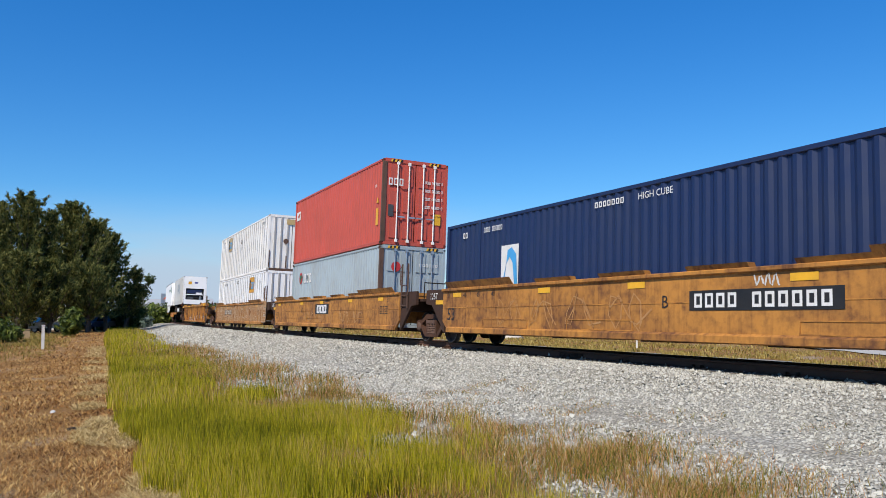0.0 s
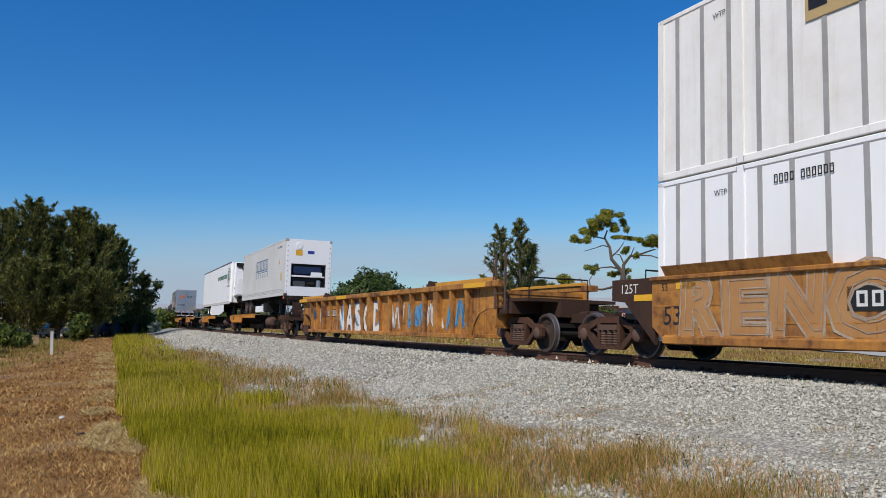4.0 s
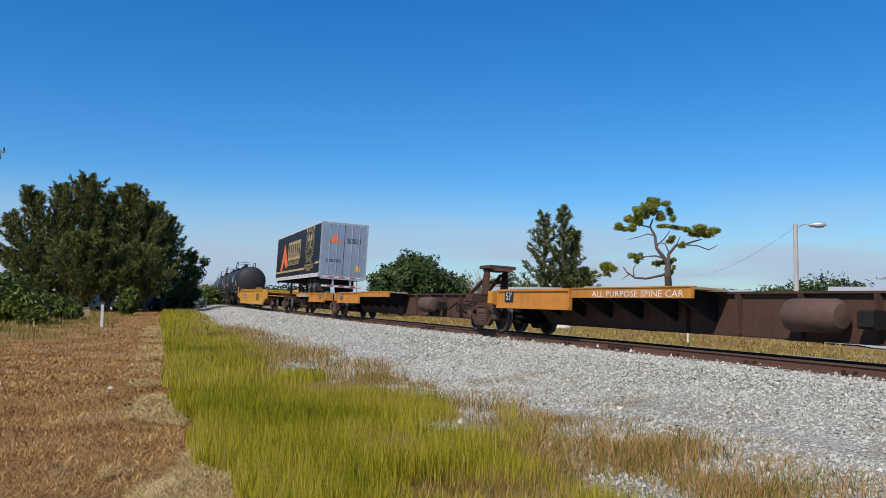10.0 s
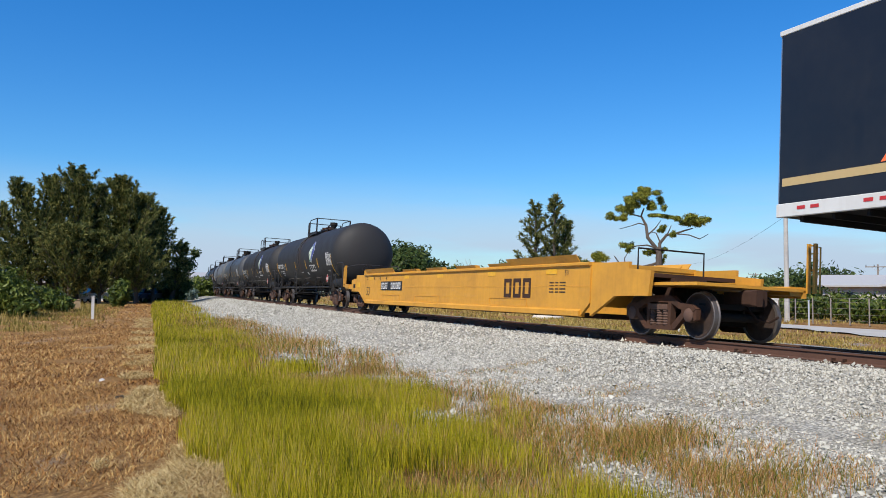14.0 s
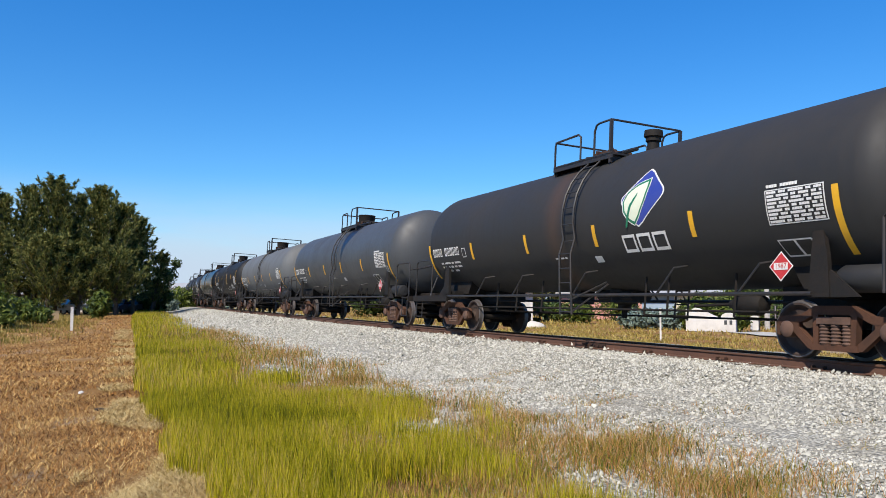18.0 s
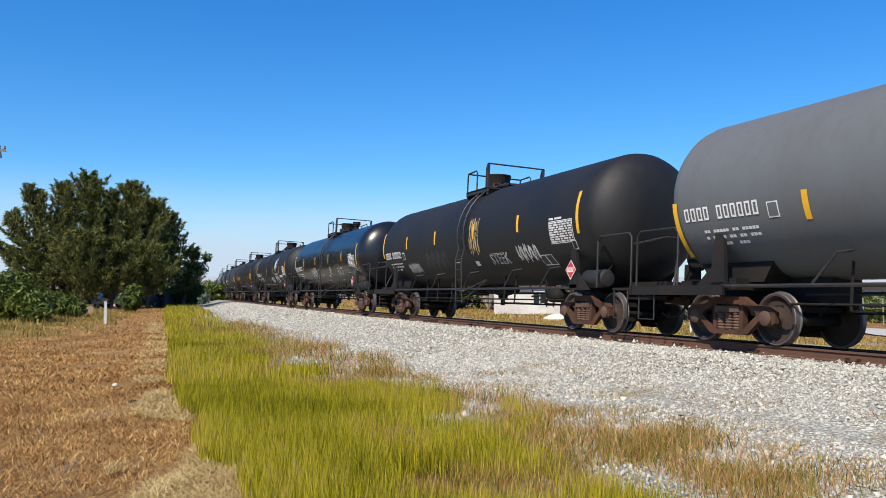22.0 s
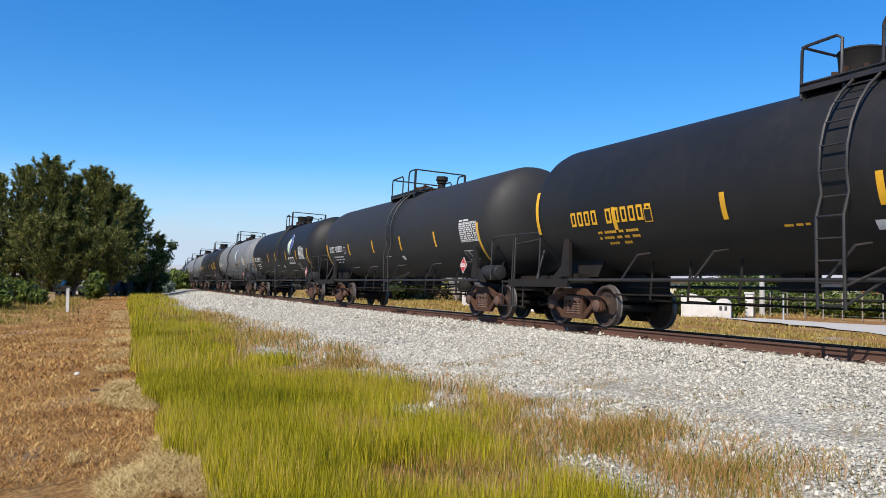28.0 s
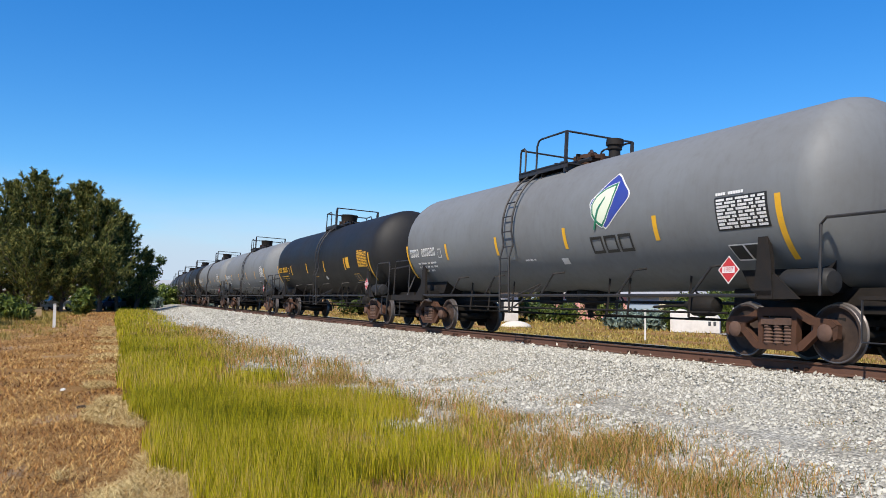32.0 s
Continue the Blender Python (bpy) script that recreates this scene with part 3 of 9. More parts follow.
def glyphs(text, outline=0.0, bold=0.0):
    """A flat mesh of words one unit high, centred: x to the right, y up. outline: lines of that half-width alone."""
    key = (text, outline, bold)
    if key not in GLYPHS:
        cu = bpy.data.curves.new("words", "FONT")
        cu.body, cu.align_x, cu.align_y, cu.resolution_u = text, "CENTER", "CENTER", 2
        cu.size, cu.offset = 1.37, bold
        if outline:
            cu.fill_mode, cu.bevel_depth, cu.bevel_resolution = "NONE", outline, 0
        ob = new("words", cu)
        bpy.context.view_layer.update()
        me = bpy.data.meshes.new_from_object(ob.evaluated_get(bpy.context.evaluated_depsgraph_get()))
        bpy.data.objects.remove(ob)
        bpy.data.curves.remove(cu)
        co = np.empty(len(me.vertices) * 3)
        me.vertices.foreach_get("co", co)
        GLYPHS[key] = (co.reshape(-1, 3), [tuple(p.vertices) for p in me.polygons])
        bpy.data.meshes.remove(me)
    return GLYPHS[key]


for _w in ("53", "53'", "53FT", "125T", "48", "45", "20", "40", "A", "B", "C", "ALL PURPOSE SPINE CAR", "HIGH CUBE", "1987", "NASOD", "WTP", "53/102", "CAUTION", "MY", "BAD"):
    glyphs(_w)
for _w in "RENCHOP!UZT":
    glyphs(_w, 0.0, 0.10), glyphs(_w, 0.020, 0.11), glyphs(_w, 0.011, 0.02)
glyphs("MY", 0.03), glyphs("WAK ONE", 0.03), glyphs("STEEK", 0.03), glyphs("OTE", 0.03)


def put_on(sh, verts, faces, x, z, y, wrap):
    """Lays flat points (right, up) on a side that faces the camera's bank; wrap: (centre height, radius) of a tank."""
    out = []
    for a, b in verts:
        px, pz = x - a, z + b
        if wrap:
            d = max(-wrap[1], min(wrap[1], pz - wrap[0]))
            out.append((px, math.sqrt(max(0.0, wrap[1] ** 2 - d * d)) + y, pz))
        else:
            out.append((px, y, pz))
    sh.add(out, faces)


def words(text, material, parent, x, z, y, high, wide=None, wrap=None, outline=0.0, bold=0.0, name="lettering", label="", lean=0.0, end=False):
    co, faces = glyphs(text, outline, bold)
    k = high
    w0 = co[:, 0].max() - co[:, 0].min()
    kx = k if wide is None else wide / w0
    sh = Shape()
    put_on(sh, [(p[0] * kx + lean * p[1] * k, p[1] * k) for p in co], faces, x, z, y, wrap)
    if end:
        sh.v = [(-y, p[0] , p[2]) for p in sh.v]
    return part(name, sh, material, parent, label)


def bars(pattern, material, parent, x, z, y, high, wide, wrap=None, name="lettering", label="", rise=0.0, end=False, thin=0.72, stroke=0.27):
    """Plain bars in place of writing: '#' a bar, ' ' a gap. Centred on x, z."""
    n = len(pattern)
    step = wide / n
    sh = Shape()
    for i, c in enumerate(pattern):
        if c == " ":
            continue
        a = -wide / 2 + i * step
        b = a + step * thin
        e = (b - a) * stroke
        frames = [(a, b, -high / 2, high / 2)]
        if high > 0.085 and b - a > 0.03:      # a hollow bar, as heavy as a letter
            k = min(e * 1.1, high * 0.2)
            frames = [(a, a + e, -high / 2, high / 2), (b - e, b, -high / 2, high / 2), (a + e, b - e, high / 2 - k, high / 2), (a + e, b - e, -high / 2, -high / 2 + k)]
        for fa, fb, lo, hi in frames:
            rows = 4 if wrap and hi - lo > 0.1 else 1
            pts = []
            for r in range(rows + 1):
                h = lo + (hi - lo) * r / rows
                pts += [(fa, h), (fb, h)]
            put_on(sh, pts, [(2 * r, 2 * r + 1, 2 * r + 3, 2 * r + 2) for r in range(rows)], x, z, y, wrap)
    if end:
        sh.v = [(-y, p[0], p[2]) for p in sh.v]
    return tagged(part(name, sh, material, parent, label), kind="stuff")


def patch(poly, material, parent, x, z, y, wrap=None, name="panel", label="", end=False, depth=0.004):
    """A flat plate with a polygon outline of (right, up) points, on a side or wrapped on a tank."""
    sh = Shape()
    if wrap:
        xs = [p[0] for p in poly]
        zs = [p[1] for p in poly]
        # fan in bands, so that it follows the round
        n = 8 if max(zs) - min(zs) < 0.3 else 16
        lo, hi = min(zs), max(zs)

        def span(h):
            cut = []
            for (ax, az), (bx, bz) in zip(poly, poly[1:] + poly[:1]):
                if (az - h) * (bz - h) <= 0 and az != bz:
                    cut.append(ax + (bx - ax) * (h - az) / (bz - az))
            return (min(cut), max(cut)) if cut else None
        pts = []
        for r in range(n + 1):
            h = lo + (hi - lo) * (0.002 + 0.996 * r / n)
            c = span(h)
            pts += [(c[0], h), (c[1], h)]
        put_on(sh, pts, [(2 * r, 2 * r + 1, 2 * r + 3, 2 * r + 2) for r in range(n)], x, z, y, wrap)
    else:
        n = len(poly)
        put_on(sh, list(poly), [tuple(range(n))], x, z, y + depth, None)
    if end:
        sh.v = [(-p[1], p[0], p[2]) for p in sh.v]
    return part(name, sh, material, parent, label)


def disc(r, n=24):
    return [(r * math.cos(2 * math.pi * k / n), r * math.sin(2 * math.pi * k / n)) for k in range(n)]


def oblong(w, h):
    return [(-w / 2, -h / 2), (w / 2, -h / 2), (w / 2, h / 2), (-w / 2, h / 2)]


def scrawl(seed, material, parent, x, z, y, high, wide, wrap=None, line=0.03, turns=7, name="graffiti", label="sprayed scrawl"):
    """A sprayed tag: one wandering ribbon."""
    rng = random.Random(seed)
    pts = []
    for i in range(turns * 8 + 1):
        q = i / (turns * 8)
        pts.append((-wide / 2 + wide * q + math.sin(q * turns * 6.28 + rng.random() * 0.5) * wide / turns * 0.55,
                    math.sin(q * turns * 6.28 * 1.5 + seed) * high / 2 * (0.6 + 0.4 * rng.random())))
    sh = Shape()
    flat = []
    for i, p in enumerate(pts):
        a, b = pts[max(0, i - 1)], pts[min(len(pts) - 1, i + 1)]
        dx, dy = b[0] - a[0], b[1] - a[1]
        d = math.hypot(dx, dy) or 1
        k = line / 2 * (0.6 + 0.8 * rng.random())
        flat += [(p[0] - dy / d * k, p[1] + dx / d * k), (p[0] + dy / d * k, p[1] - dx / d * k)]
    put_on(sh, flat, [(2 * i, 2 * i + 1, 2 * i + 3, 2 * i + 2) for i in range(len(pts) - 1)], x, z, y, wrap)
    return part(name, sh, material, parent, label)

# ---- bogies ----
WHEEL_R = 0.457
BASE = 0.89          # half the wheelbase


def bogie_meshes():
    # cast sideframe with open windows beside the springs
    side = Shape()
    side.prism([(-1.10, 0.58), (-1.0, 0.66), (-0.62, 0.69), (-0.36, 0.83), (0.36, 0.83), (0.62, 0.69), (1.0, 0.66), (1.10, 0.58), (1.02, 0.53), (0.62, 0.57), (0.36, 0.69), (-0.36, 0.69), (-0.62, 0.57), (-1.02, 0.53)], 0.94, 1.055)
    side.prism([(-0.42, 0.15), (0.42, 0.15), (0.40, 0.25), (-0.40, 0.25)], 0.93, 1.068)
    for sx in (-1, 1):
        side.prism([(sx * 0.38, 0.155), (sx * 0.48, 0.17), (sx * 0.82, 0.47), (sx * 0.78, 0.61), (sx * 0.66, 0.59), (sx * 0.68, 0.50), (sx * 0.40, 0.27)], 0.948, 1.05)
        side.prism([(sx * 0.285, 0.24), (sx * 0.37, 0.24), (sx * 0.39, 0.70), (sx * 0.285, 0.70)], 0.936, 1.062)
        side.prism([(sx * 1.0, 0.57), (sx * 1.11, 0.57), (sx * 1.10, 0.38), (sx * 1.03, 0.35)], 0.945, 1.045)
        side.prism([(sx * 0.66, 0.57), (sx * 0.765, 0.57), (sx * 0.75, 0.42), (sx * 0.69, 0.42)], 0.951, 1.042)
    spring = Shape()
    for cx in (-0.2, 0.0, 0.2):
        prof = []
        for k in range(13):
            prof.append((0.235 + k * 0.026, 0.085 if k % 2 else 0.068))
        spring.lathe(prof, 10, "z", (cx, 1.01, 0))
    spring.box(-0.3, 0.3, 0.92, 1.09, 0.55, 0.66)
    wheel, tread = Shape(), Shape()
    r = WHEEL_R
    wheel.lathe([(0.62, 0.10), (0.66, 0.12), (0.695, 0.16), (0.70, r - 0.10), (0.70, r - 0.02), (0.80, r - 0.02), (0.815, r - 0.03), (0.818, r - 0.06), (0.80, r - 0.085), (0.755, r - 0.12), (0.74, 0.24), (0.78, 0.14), (0.84, 0.12), (0.84, 0.02)], 32, "y", (0, 0, r))
    tread.lathe([(0.685, r - 0.03), (0.69, r + 0.022), (0.705, r + 0.026), (0.722, r + 0.002), (0.812, r - 0.003), (0.820, r - 0.014), (0.818, r - 0.03)], 32, "y", (0, 0, r), False)
    axle = Shape().lathe([(-0.95, 0.07), (-0.7, 0.085), (0.7, 0.085), (0.95, 0.07)], 10, "y", (0, 0, r))
    cap = Shape().lathe([(0.92, 0.135), (1.06, 0.135), (1.09, 0.10), (1.10, 0.03)], 14, "y", (0, 0, r)).box(-0.14, 0.14, 0.93, 1.04, r + 0.06, r + 0.17)
    bolster = Shape().box(-0.2, 0.2, -1.0, 1.0, 0.50, 0.78, 0.04).box(-0.35, 0.35, -0.35, 0.35, 0.72, 0.92).lathe([(0.9, 0.3), (0.97, 0.3)], 14, "z")
    bolster.box(-1.0, -0.82, -0.75, 0.75, 0.60, 0.70).box(0.42, 0.55, -0.8, 0.8, 0.28, 0.42).box(-0.55, -0.42, -0.8, 0.8, 0.28, 0.42)
    return dict(side=side.mesh("sideframe", DUSTY), spring=spring.mesh("spring_nest", RUST_LIGHT, 40), wheel=wheel.mesh("wheel", WHEEL, 40),
                tread=tread.mesh("tread", TREAD, 40), axle=axle.mesh("axle", GRIME, 40), cap=cap.mesh("bearing_cap", RUST_LIGHT, 40), bolster=bolster.mesh("bogie", GRIME))


BOGIE = bogie_meshes()


def bogie(parent, x):
    """A two-axle bogie with cast sideframes, as a part of its wagon."""
    b = part("bogie", BOGIE["bolster"], None, parent, "rust-brown two-axle freight bogie", at=(x, 0, 0))
    flip = Matrix.Rotation(math.pi, 4, "Z")
    for turn in (Matrix.Identity(4), flip):
        part("sideframe", BOGIE["side"], None, b, at=turn)
        part("spring_nest", BOGIE["spring"], None, b, at=turn)
        for dx in (-BASE, BASE):
            here = Matrix.Translation((dx, 0, 0)) @ turn
            part("wheel", BOGIE["wheel"], None, b, at=here)
            part("wheel_tread", BOGIE["tread"], None, b, at=here)
            part("bearing_cap", BOGIE["cap"], None, b, at=here)
    for dx in (-BASE, BASE):
        part("axle", BOGIE["axle"], None, b, at=(dx, 0, 0))
    return b


def coupler_mesh():
    sh = Shape().box(-0.35, 0.30, -0.09, 0.09, 0.72, 0.95).box(0.22, 0.52, -0.17, 0.17, 0.68, 0.99, 0.04)
    sh.box(0.50, 0.62, -0.19, -0.03, 0.68, 0.99, 0.02).tube([(-0.2, 0.25, 0.75), (0.15, 0.27, 0.45), (0.5, 0.25, 0.40), (0.75, 0.22, 0.5)], 0.025, 6)
    return sh.mesh("coupler", RUSTY)


COUPLER = coupler_mesh()
TURN = Matrix.Rotation(math.pi, 4, "Z")


def couplers(parent, x, longer=0.0):
    part("coupler", COUPLER, None, parent, "rusty knuckle coupler with air hose", at=(x + longer, 0, 0))
    part("coupler", COUPLER, None, parent, "rusty knuckle coupler with air hose", at=Matrix.Translation((-x, 0, 0)) @ TURN)


# ---- tank wagons ----
TANK_Z, TANK_R, TANK_H = 2.71, 1.545, 8.40
SHELL_X = 0.06          # the shell's shift on its bogies
PIVOT = 6.85            # bogie centres
ROUND = (TANK_Z, TANK_R)


def tank_shell(material):
    sh = Shape()
    head = []
    for k in range(9):          # dished ends
        a = math.pi / 2 * k / 8
        head.append((TANK_H - 0.80 + 0.80 * math.sin(a), max(0.02, TANK_R * math.cos(a) ** 0.9)))
    body = [(x, TANK_R) for x in (-7.0, -5.0, -3.0, -1.0, 1.0, 3.0, 5.0, 7.0)]
    prof = [(-x, r) for x, r in reversed(head)] + body + head
    sh.lathe(prof, 56, "x", (0, 0, TANK_Z))
    return sh.mesh("tank_shell", material, True)


def tank_meshes():
    d = {}
    sill = Shape().box(5.2, 9.05, -0.33, 0.33, 0.78, 1.18).box(6.5, 7.1, -1.2, 1.2, 0.95, 1.16)
    sill.prism([(6.15, 1.1), (7.5, 1.1), (7.9, 1.7), (5.9, 1.5)], -0.9, 0.9)
    d["sill"] = sill.mesh("stub_sill", GRIME)
    saddle = Shape().prism([(6.62, 0.95), (7.0, 0.95), (6.96, 1.55), (6.88, 1.98), (6.70, 1.98), (6.66, 1.5)], 1.26, 1.34)
    saddle.prism([(6.62, 0.95), (7.5, 0.95), (7.0, 1.35)], 1.28, 1.32)
    saddle.box(6.64, 6.98, 1.0, 1.34, 1.0, 1.08)
    d["saddle"] = saddle.mesh("saddle_bracket", GRIME)
    deck = Shape().box(6.6, 9.25, 1.05, 1.38, 0.94, 0.99).box(8.55, 9.25, -1.38, 1.05, 0.94, 0.99).box(6.6, 9.27, 1.36, 1.42, 0.84, 1.02).box(9.2, 9.27, -1.4, 1.4, 0.84, 1.02)
    d["deck"] = deck.mesh("end_platform", GRIME)
    rail = Shape()
    for y in (1.36, -1.36):
        rail.tube([(7.9, y, 1.0), (7.9, y, 2.05), (8.0, y, 2.15), (9.1, y, 2.15), (9.2, y, 2.05), (9.2, y, 1.0)], 0.024, 6)
        rail.tube([(8.6, y, 0.98), (8.6, y, 0.35), (9.1, y, 0.35), (9.1, y, 0.98)], 0.018, 5)
    rail.tube([(9.2, 1.36, 1.9), (9.24, 0.6, 2.1), (9.24, -0.6, 2.1), (9.2, -1.36, 1.9)], 0.022, 6)
    rail.tube([(8.0, 1.36, 1.0), (8.45, 0.9, 1.75)], 0.025, 6)
    d["end_rail"] = rail.mesh("end_handrail", PIPE, 40)
    side = Shape().tube([(-6.7, 1.36, 1.0), (6.7, 1.36, 1.0)], 0.032, 8)
    for x in (-5.2, -3.1, -0.2, 2.6, 4.7):
        side.tube([(x, 1.36, 1.0), (x - 0.45, 1.32, 1.5), (x - 0.5, 1.05, 1.55)], 0.024, 6)
    d["side_rail"] = side.mesh("side_rail", PIPE, 40)
    under = Shape().tube([(-5.6, 0.85, 0.72), (5.6, 0.85, 0.72)], 0.022, 6).tube([(-5.6, 0.5, 0.9), (5.6, 0.5, 0.9)], 0.022, 6).tube([(-6, -0.6, 0.62), (6, -0.6, 0.62)], 0.022, 6)
    for x in (-4.6, -2.8, -2.1, 2.0, 3.3, 4.4):
        under.tube([(x, 0.85, 0.62), (x, 0.8, 1.5)], 0.024, 5)
        under.tube([(x, 0.85, 0.62), (x, -0.6, 0.62)], 0.018, 5)
    d["under"] = under.mesh("brake_piping", GRIME)
    outlet = Shape().lathe([(0.72, 0.14), (0.86, 0.16), (0.9, 0.3), (1.2, 0.36)], 14, "z", (-0.3, 0, 0)).box(-0.9, 0.4, -0.28, 0.28, 0.92, 1.2, 0.08)
    outlet.lathe([(0.55, 0.07), (0.75, 0.07)], 10, "z", (-0.3, 0, 0)).box(1.2, 1.7, -0.2, 0.2, 0.86, 1.18)
    d["outlet"] = outlet.mesh("bottom_outlet", GRIME, 40)
    ladder = Shape()
    for x in (-0.23, 0.23):
        pts = [(x, 1.60, 0.56), (x, 1.64, 1.1), (x, 1.68, 1.9)]
        for k in range(1, 9):
            a = radians(-28 + k * 11.6)
            pts.append((x, (TANK_R + 0.11) * math.cos(a), TANK_Z + (TANK_R + 0.11) * math.sin(a)))
        ladder.tube(pts, 0.026, 6)
    for k in range(5):
        z = 0.62 + k * 0.32
        ladder.tube([(-0.23, 1.61 + k * 0.02, z), (0.23, 1.61 + k * 0.02, z)], 0.016, 5)
    for k in range(7):
        a = radians(-18 + k * 13)
        y, z = (TANK_R + 0.11) * math.cos(a), TANK_Z + (TANK_R + 0.11) * math.sin(a)
        ladder.tube([(-0.23, y, z), (0.23, y, z)], 0.016, 5)
    ladder.tube([(-0.23, 1.6, 0.62), (-0.85, 1.1, 1.25)], 0.02, 5).tube([(-0.23, 1.6, 0.9), (-0.65, 1.0, 1.3)], 0.02, 5)
    d["ladder"] = ladder.mesh("ladder", PIPE, 40)
    top = TANK_Z + TANK_R
    man = Shape().lathe([(top - 0.15, 0.31), (top + 0.12, 0.31), (top + 0.13, 0.40), (top + 0.17, 0.40), (top + 0.19, 0.35), (top + 0.50, 0.38), (top + 0.53, 0.40), (top + 0.56, 0.38), (top + 0.56, 0.05)], 20, "z")
    d["man"] = man.mesh("manway", GRIME, 40)
    low = Shape().lathe([(top - 0.15, 0.31), (top + 0.12, 0.31), (top + 0.13, 0.40), (top + 0.20, 0.40), (top + 0.24, 0.34), (top + 0.28, 0.12), (top + 0.33, 0.10), (top + 0.33, 0.02)], 20, "z")
    low.tube([(-0.42, 0.3, top + 0.18), (-0.1, 0.1, top + 0.34), (0.35, -0.1, top + 0.24)], 0.045, 6)
    d["man_low"] = low.mesh("manway", RUSTY, 40)
    cyl = Shape().lathe([(-5.05, 0.02), (-5.0, 0.15), (-4.9, 0.20), (-4.45, 0.20), (-4.35, 0.12), (-4.2, 0.06), (-4.2, 0.01)], 14, "x", (0, 0.55, 0.86)).tube([(-4.2, 0.55, 0.86), (-3.2, 0.5, 0.82)], 0.03, 6)
    d["cylinder"] = cyl.mesh("brake_cylinder", GRIME, 40)
    d["lug"] = Shape().box(0.36, 0.46, -0.035, 0.035, top + 0.06, top + 0.24, 0.01).mesh("manway_bolt", RUSTY)
    valve = Shape().lathe([(top - 0.1, 0.15), (top + 0.20, 0.13), (top + 0.22, 0.17), (top + 0.30, 0.17), (top + 0.32, 0.21), (top + 0.46, 0.20), (top + 0.48, 0.02)], 14, "z", (0.0, 0.1, 0))
    d["vent"] = Shape().lathe([(top - 0.1, 0.1), (top + 0.2, 0.1), (top + 0.22, 0.02)], 10, "z", (0.0, 0.25, 0)).tube([(-0.35, -0.2, top + 0.1), (0.35, 0.3, top + 0.18)], 0.05, 6).mesh("vent_valve", GRIME, 40)
    d["valve"] = valve.mesh("valve_housing", GRIME, 40)
    res = Shape().lathe([(-7.95, 0.02), (-7.92, 0.17), (-7.85, 0.21), (-7.1, 0.21), (-7.03, 0.17), (-7.0, 0.02)], 14, "x", (0, 1.08, 1.22))
    d["res"] = res.mesh("air_reservoir", CHARCOAL, 40)
    brake = Shape().lathe([(8.95, 0.3), (9.0, 0.3)], 16, "x", (0, 0.55, 1.75)).tube([(9.0, 0.55, 1.75), (8.8, 0.55, 1.75), (8.8, 0.55, 1.0)], 0.03, 6).box(8.7, 8.9, 0.4, 0.7, 1.2, 1.6, 0.03)
    d["brake"] = brake.mesh("hand_brake", GRIME, 40)
    return d


TANK = tank_meshes()


def platform_meshes(far, gap, rise, near):
    """The short railed platform round the manway: the ends of its two hoops along the tank."""
    top = TANK_Z + TANK_R
    deck = Shape()
    for y0 in (0.46, -1.0):
        deck.box(near - 0.1, far, y0, y0 + 0.54, top - 0.12, top - 0.08)
        deck.box(near - 0.1, far, y0 + (0.0 if y0 < 0 else 0.50), y0 + (0.04 if y0 < 0 else 0.54), top - 0.20, top - 0.06)
        for x in (near, (near + far) / 2, far - 0.05):
            deck.box(x, x + 0.05, y0 + 0.06, y0 + 0.48, top - 0.34, top - 0.12)
    deck.tube([(near - 0.2, 0.40, top + 0.05), (far, 0.40, top + 0.05)], 0.05, 8)
    hand = Shape()
    low, high = top + 0.55, top + 0.68
    for y in (0.96, -0.96):
        hand.tube([(far, y, top - 0.3), (far, y, low - 0.06), (far - 0.05, y, low), (gap + 0.1, y, low + 0.02), (gap, y, low - 0.05), (gap, y, top - 0.2)], 0.026, 6)
        hand.tube([(rise, y, top - 0.2), (rise, y, high - 0.16), (rise - 0.07, y, high - 0.03), (rise - 0.18, y, high), (near, y, high)], 0.026, 6)
        hand.box(near - 0.03, near + 0.03, y - 0.035, y + 0.035, top - 0.3, high)
    hand.tube([(far, 0.96, low), (far, -0.96, low)], 0.024, 6).tube([(near, 0.96, high), (near, -0.96, high)], 0.024, 6)
    return deck.mesh("top_platform", PIPE), hand.mesh("top_handrail", PIPE, 40)


# platform rails (far end, gap, rise, near end), ladder, manway, tall valve, small vent, and whether the manway is a tall dome
LAYOUTS = {"a": (platform_meshes(1.15, 0.95, 0.75, -1.10), 0.43, -0.30, -1.56, 0.45, False), "b": (platform_meshes(1.40, 0.28, -0.28, -0.92), -0.33, 0.35, -1.30, 0.95, False),
           "c": (platform_meshes(1.02, 0.21, -0.39, -1.25), -0.25, 0.35, None, -0.75, True), "d": (platform_meshes(0.70, -0.05, -0.75, -0.90), -0.50, 0.34, None, -0.55, True),
           "e": (platform_meshes(1.37, 0.23, -0.43, -0.62), -0.28, 0.71, -1.55, -0.5, True), "f": (platform_meshes(1.52, 1.25, 0.70, 0.12), 1.04, -0.25, None, 0.9, True),
           "g": (platform_meshes(1.71, 1.45, 0.91, -0.41), 1.05, -0.12, -1.14, 0.75, False), "h": (platform_meshes(0.70, -0.05, -0.75, -0.90), -0.50, 0.34, -1.48, -0.6, True)}
SHELLS = {m.name: tank_shell(m) for m in (BLACK, SHINY, CHARCOAL, CHARCOAL_RUST, GREY, IRON_GREY, SLATE)}
CREAM = skin("cream_leaf_film", (0.70, 0.74, 0.56), 0.45, (0.5, 0.5, 0.36), 0.2, 3, 20)
LAMPBLACK = skin("dark_decal_film", (0.012, 0.012, 0.012), 0.5, (0.03, 0.028, 0.026), 0.2, 3, 20)


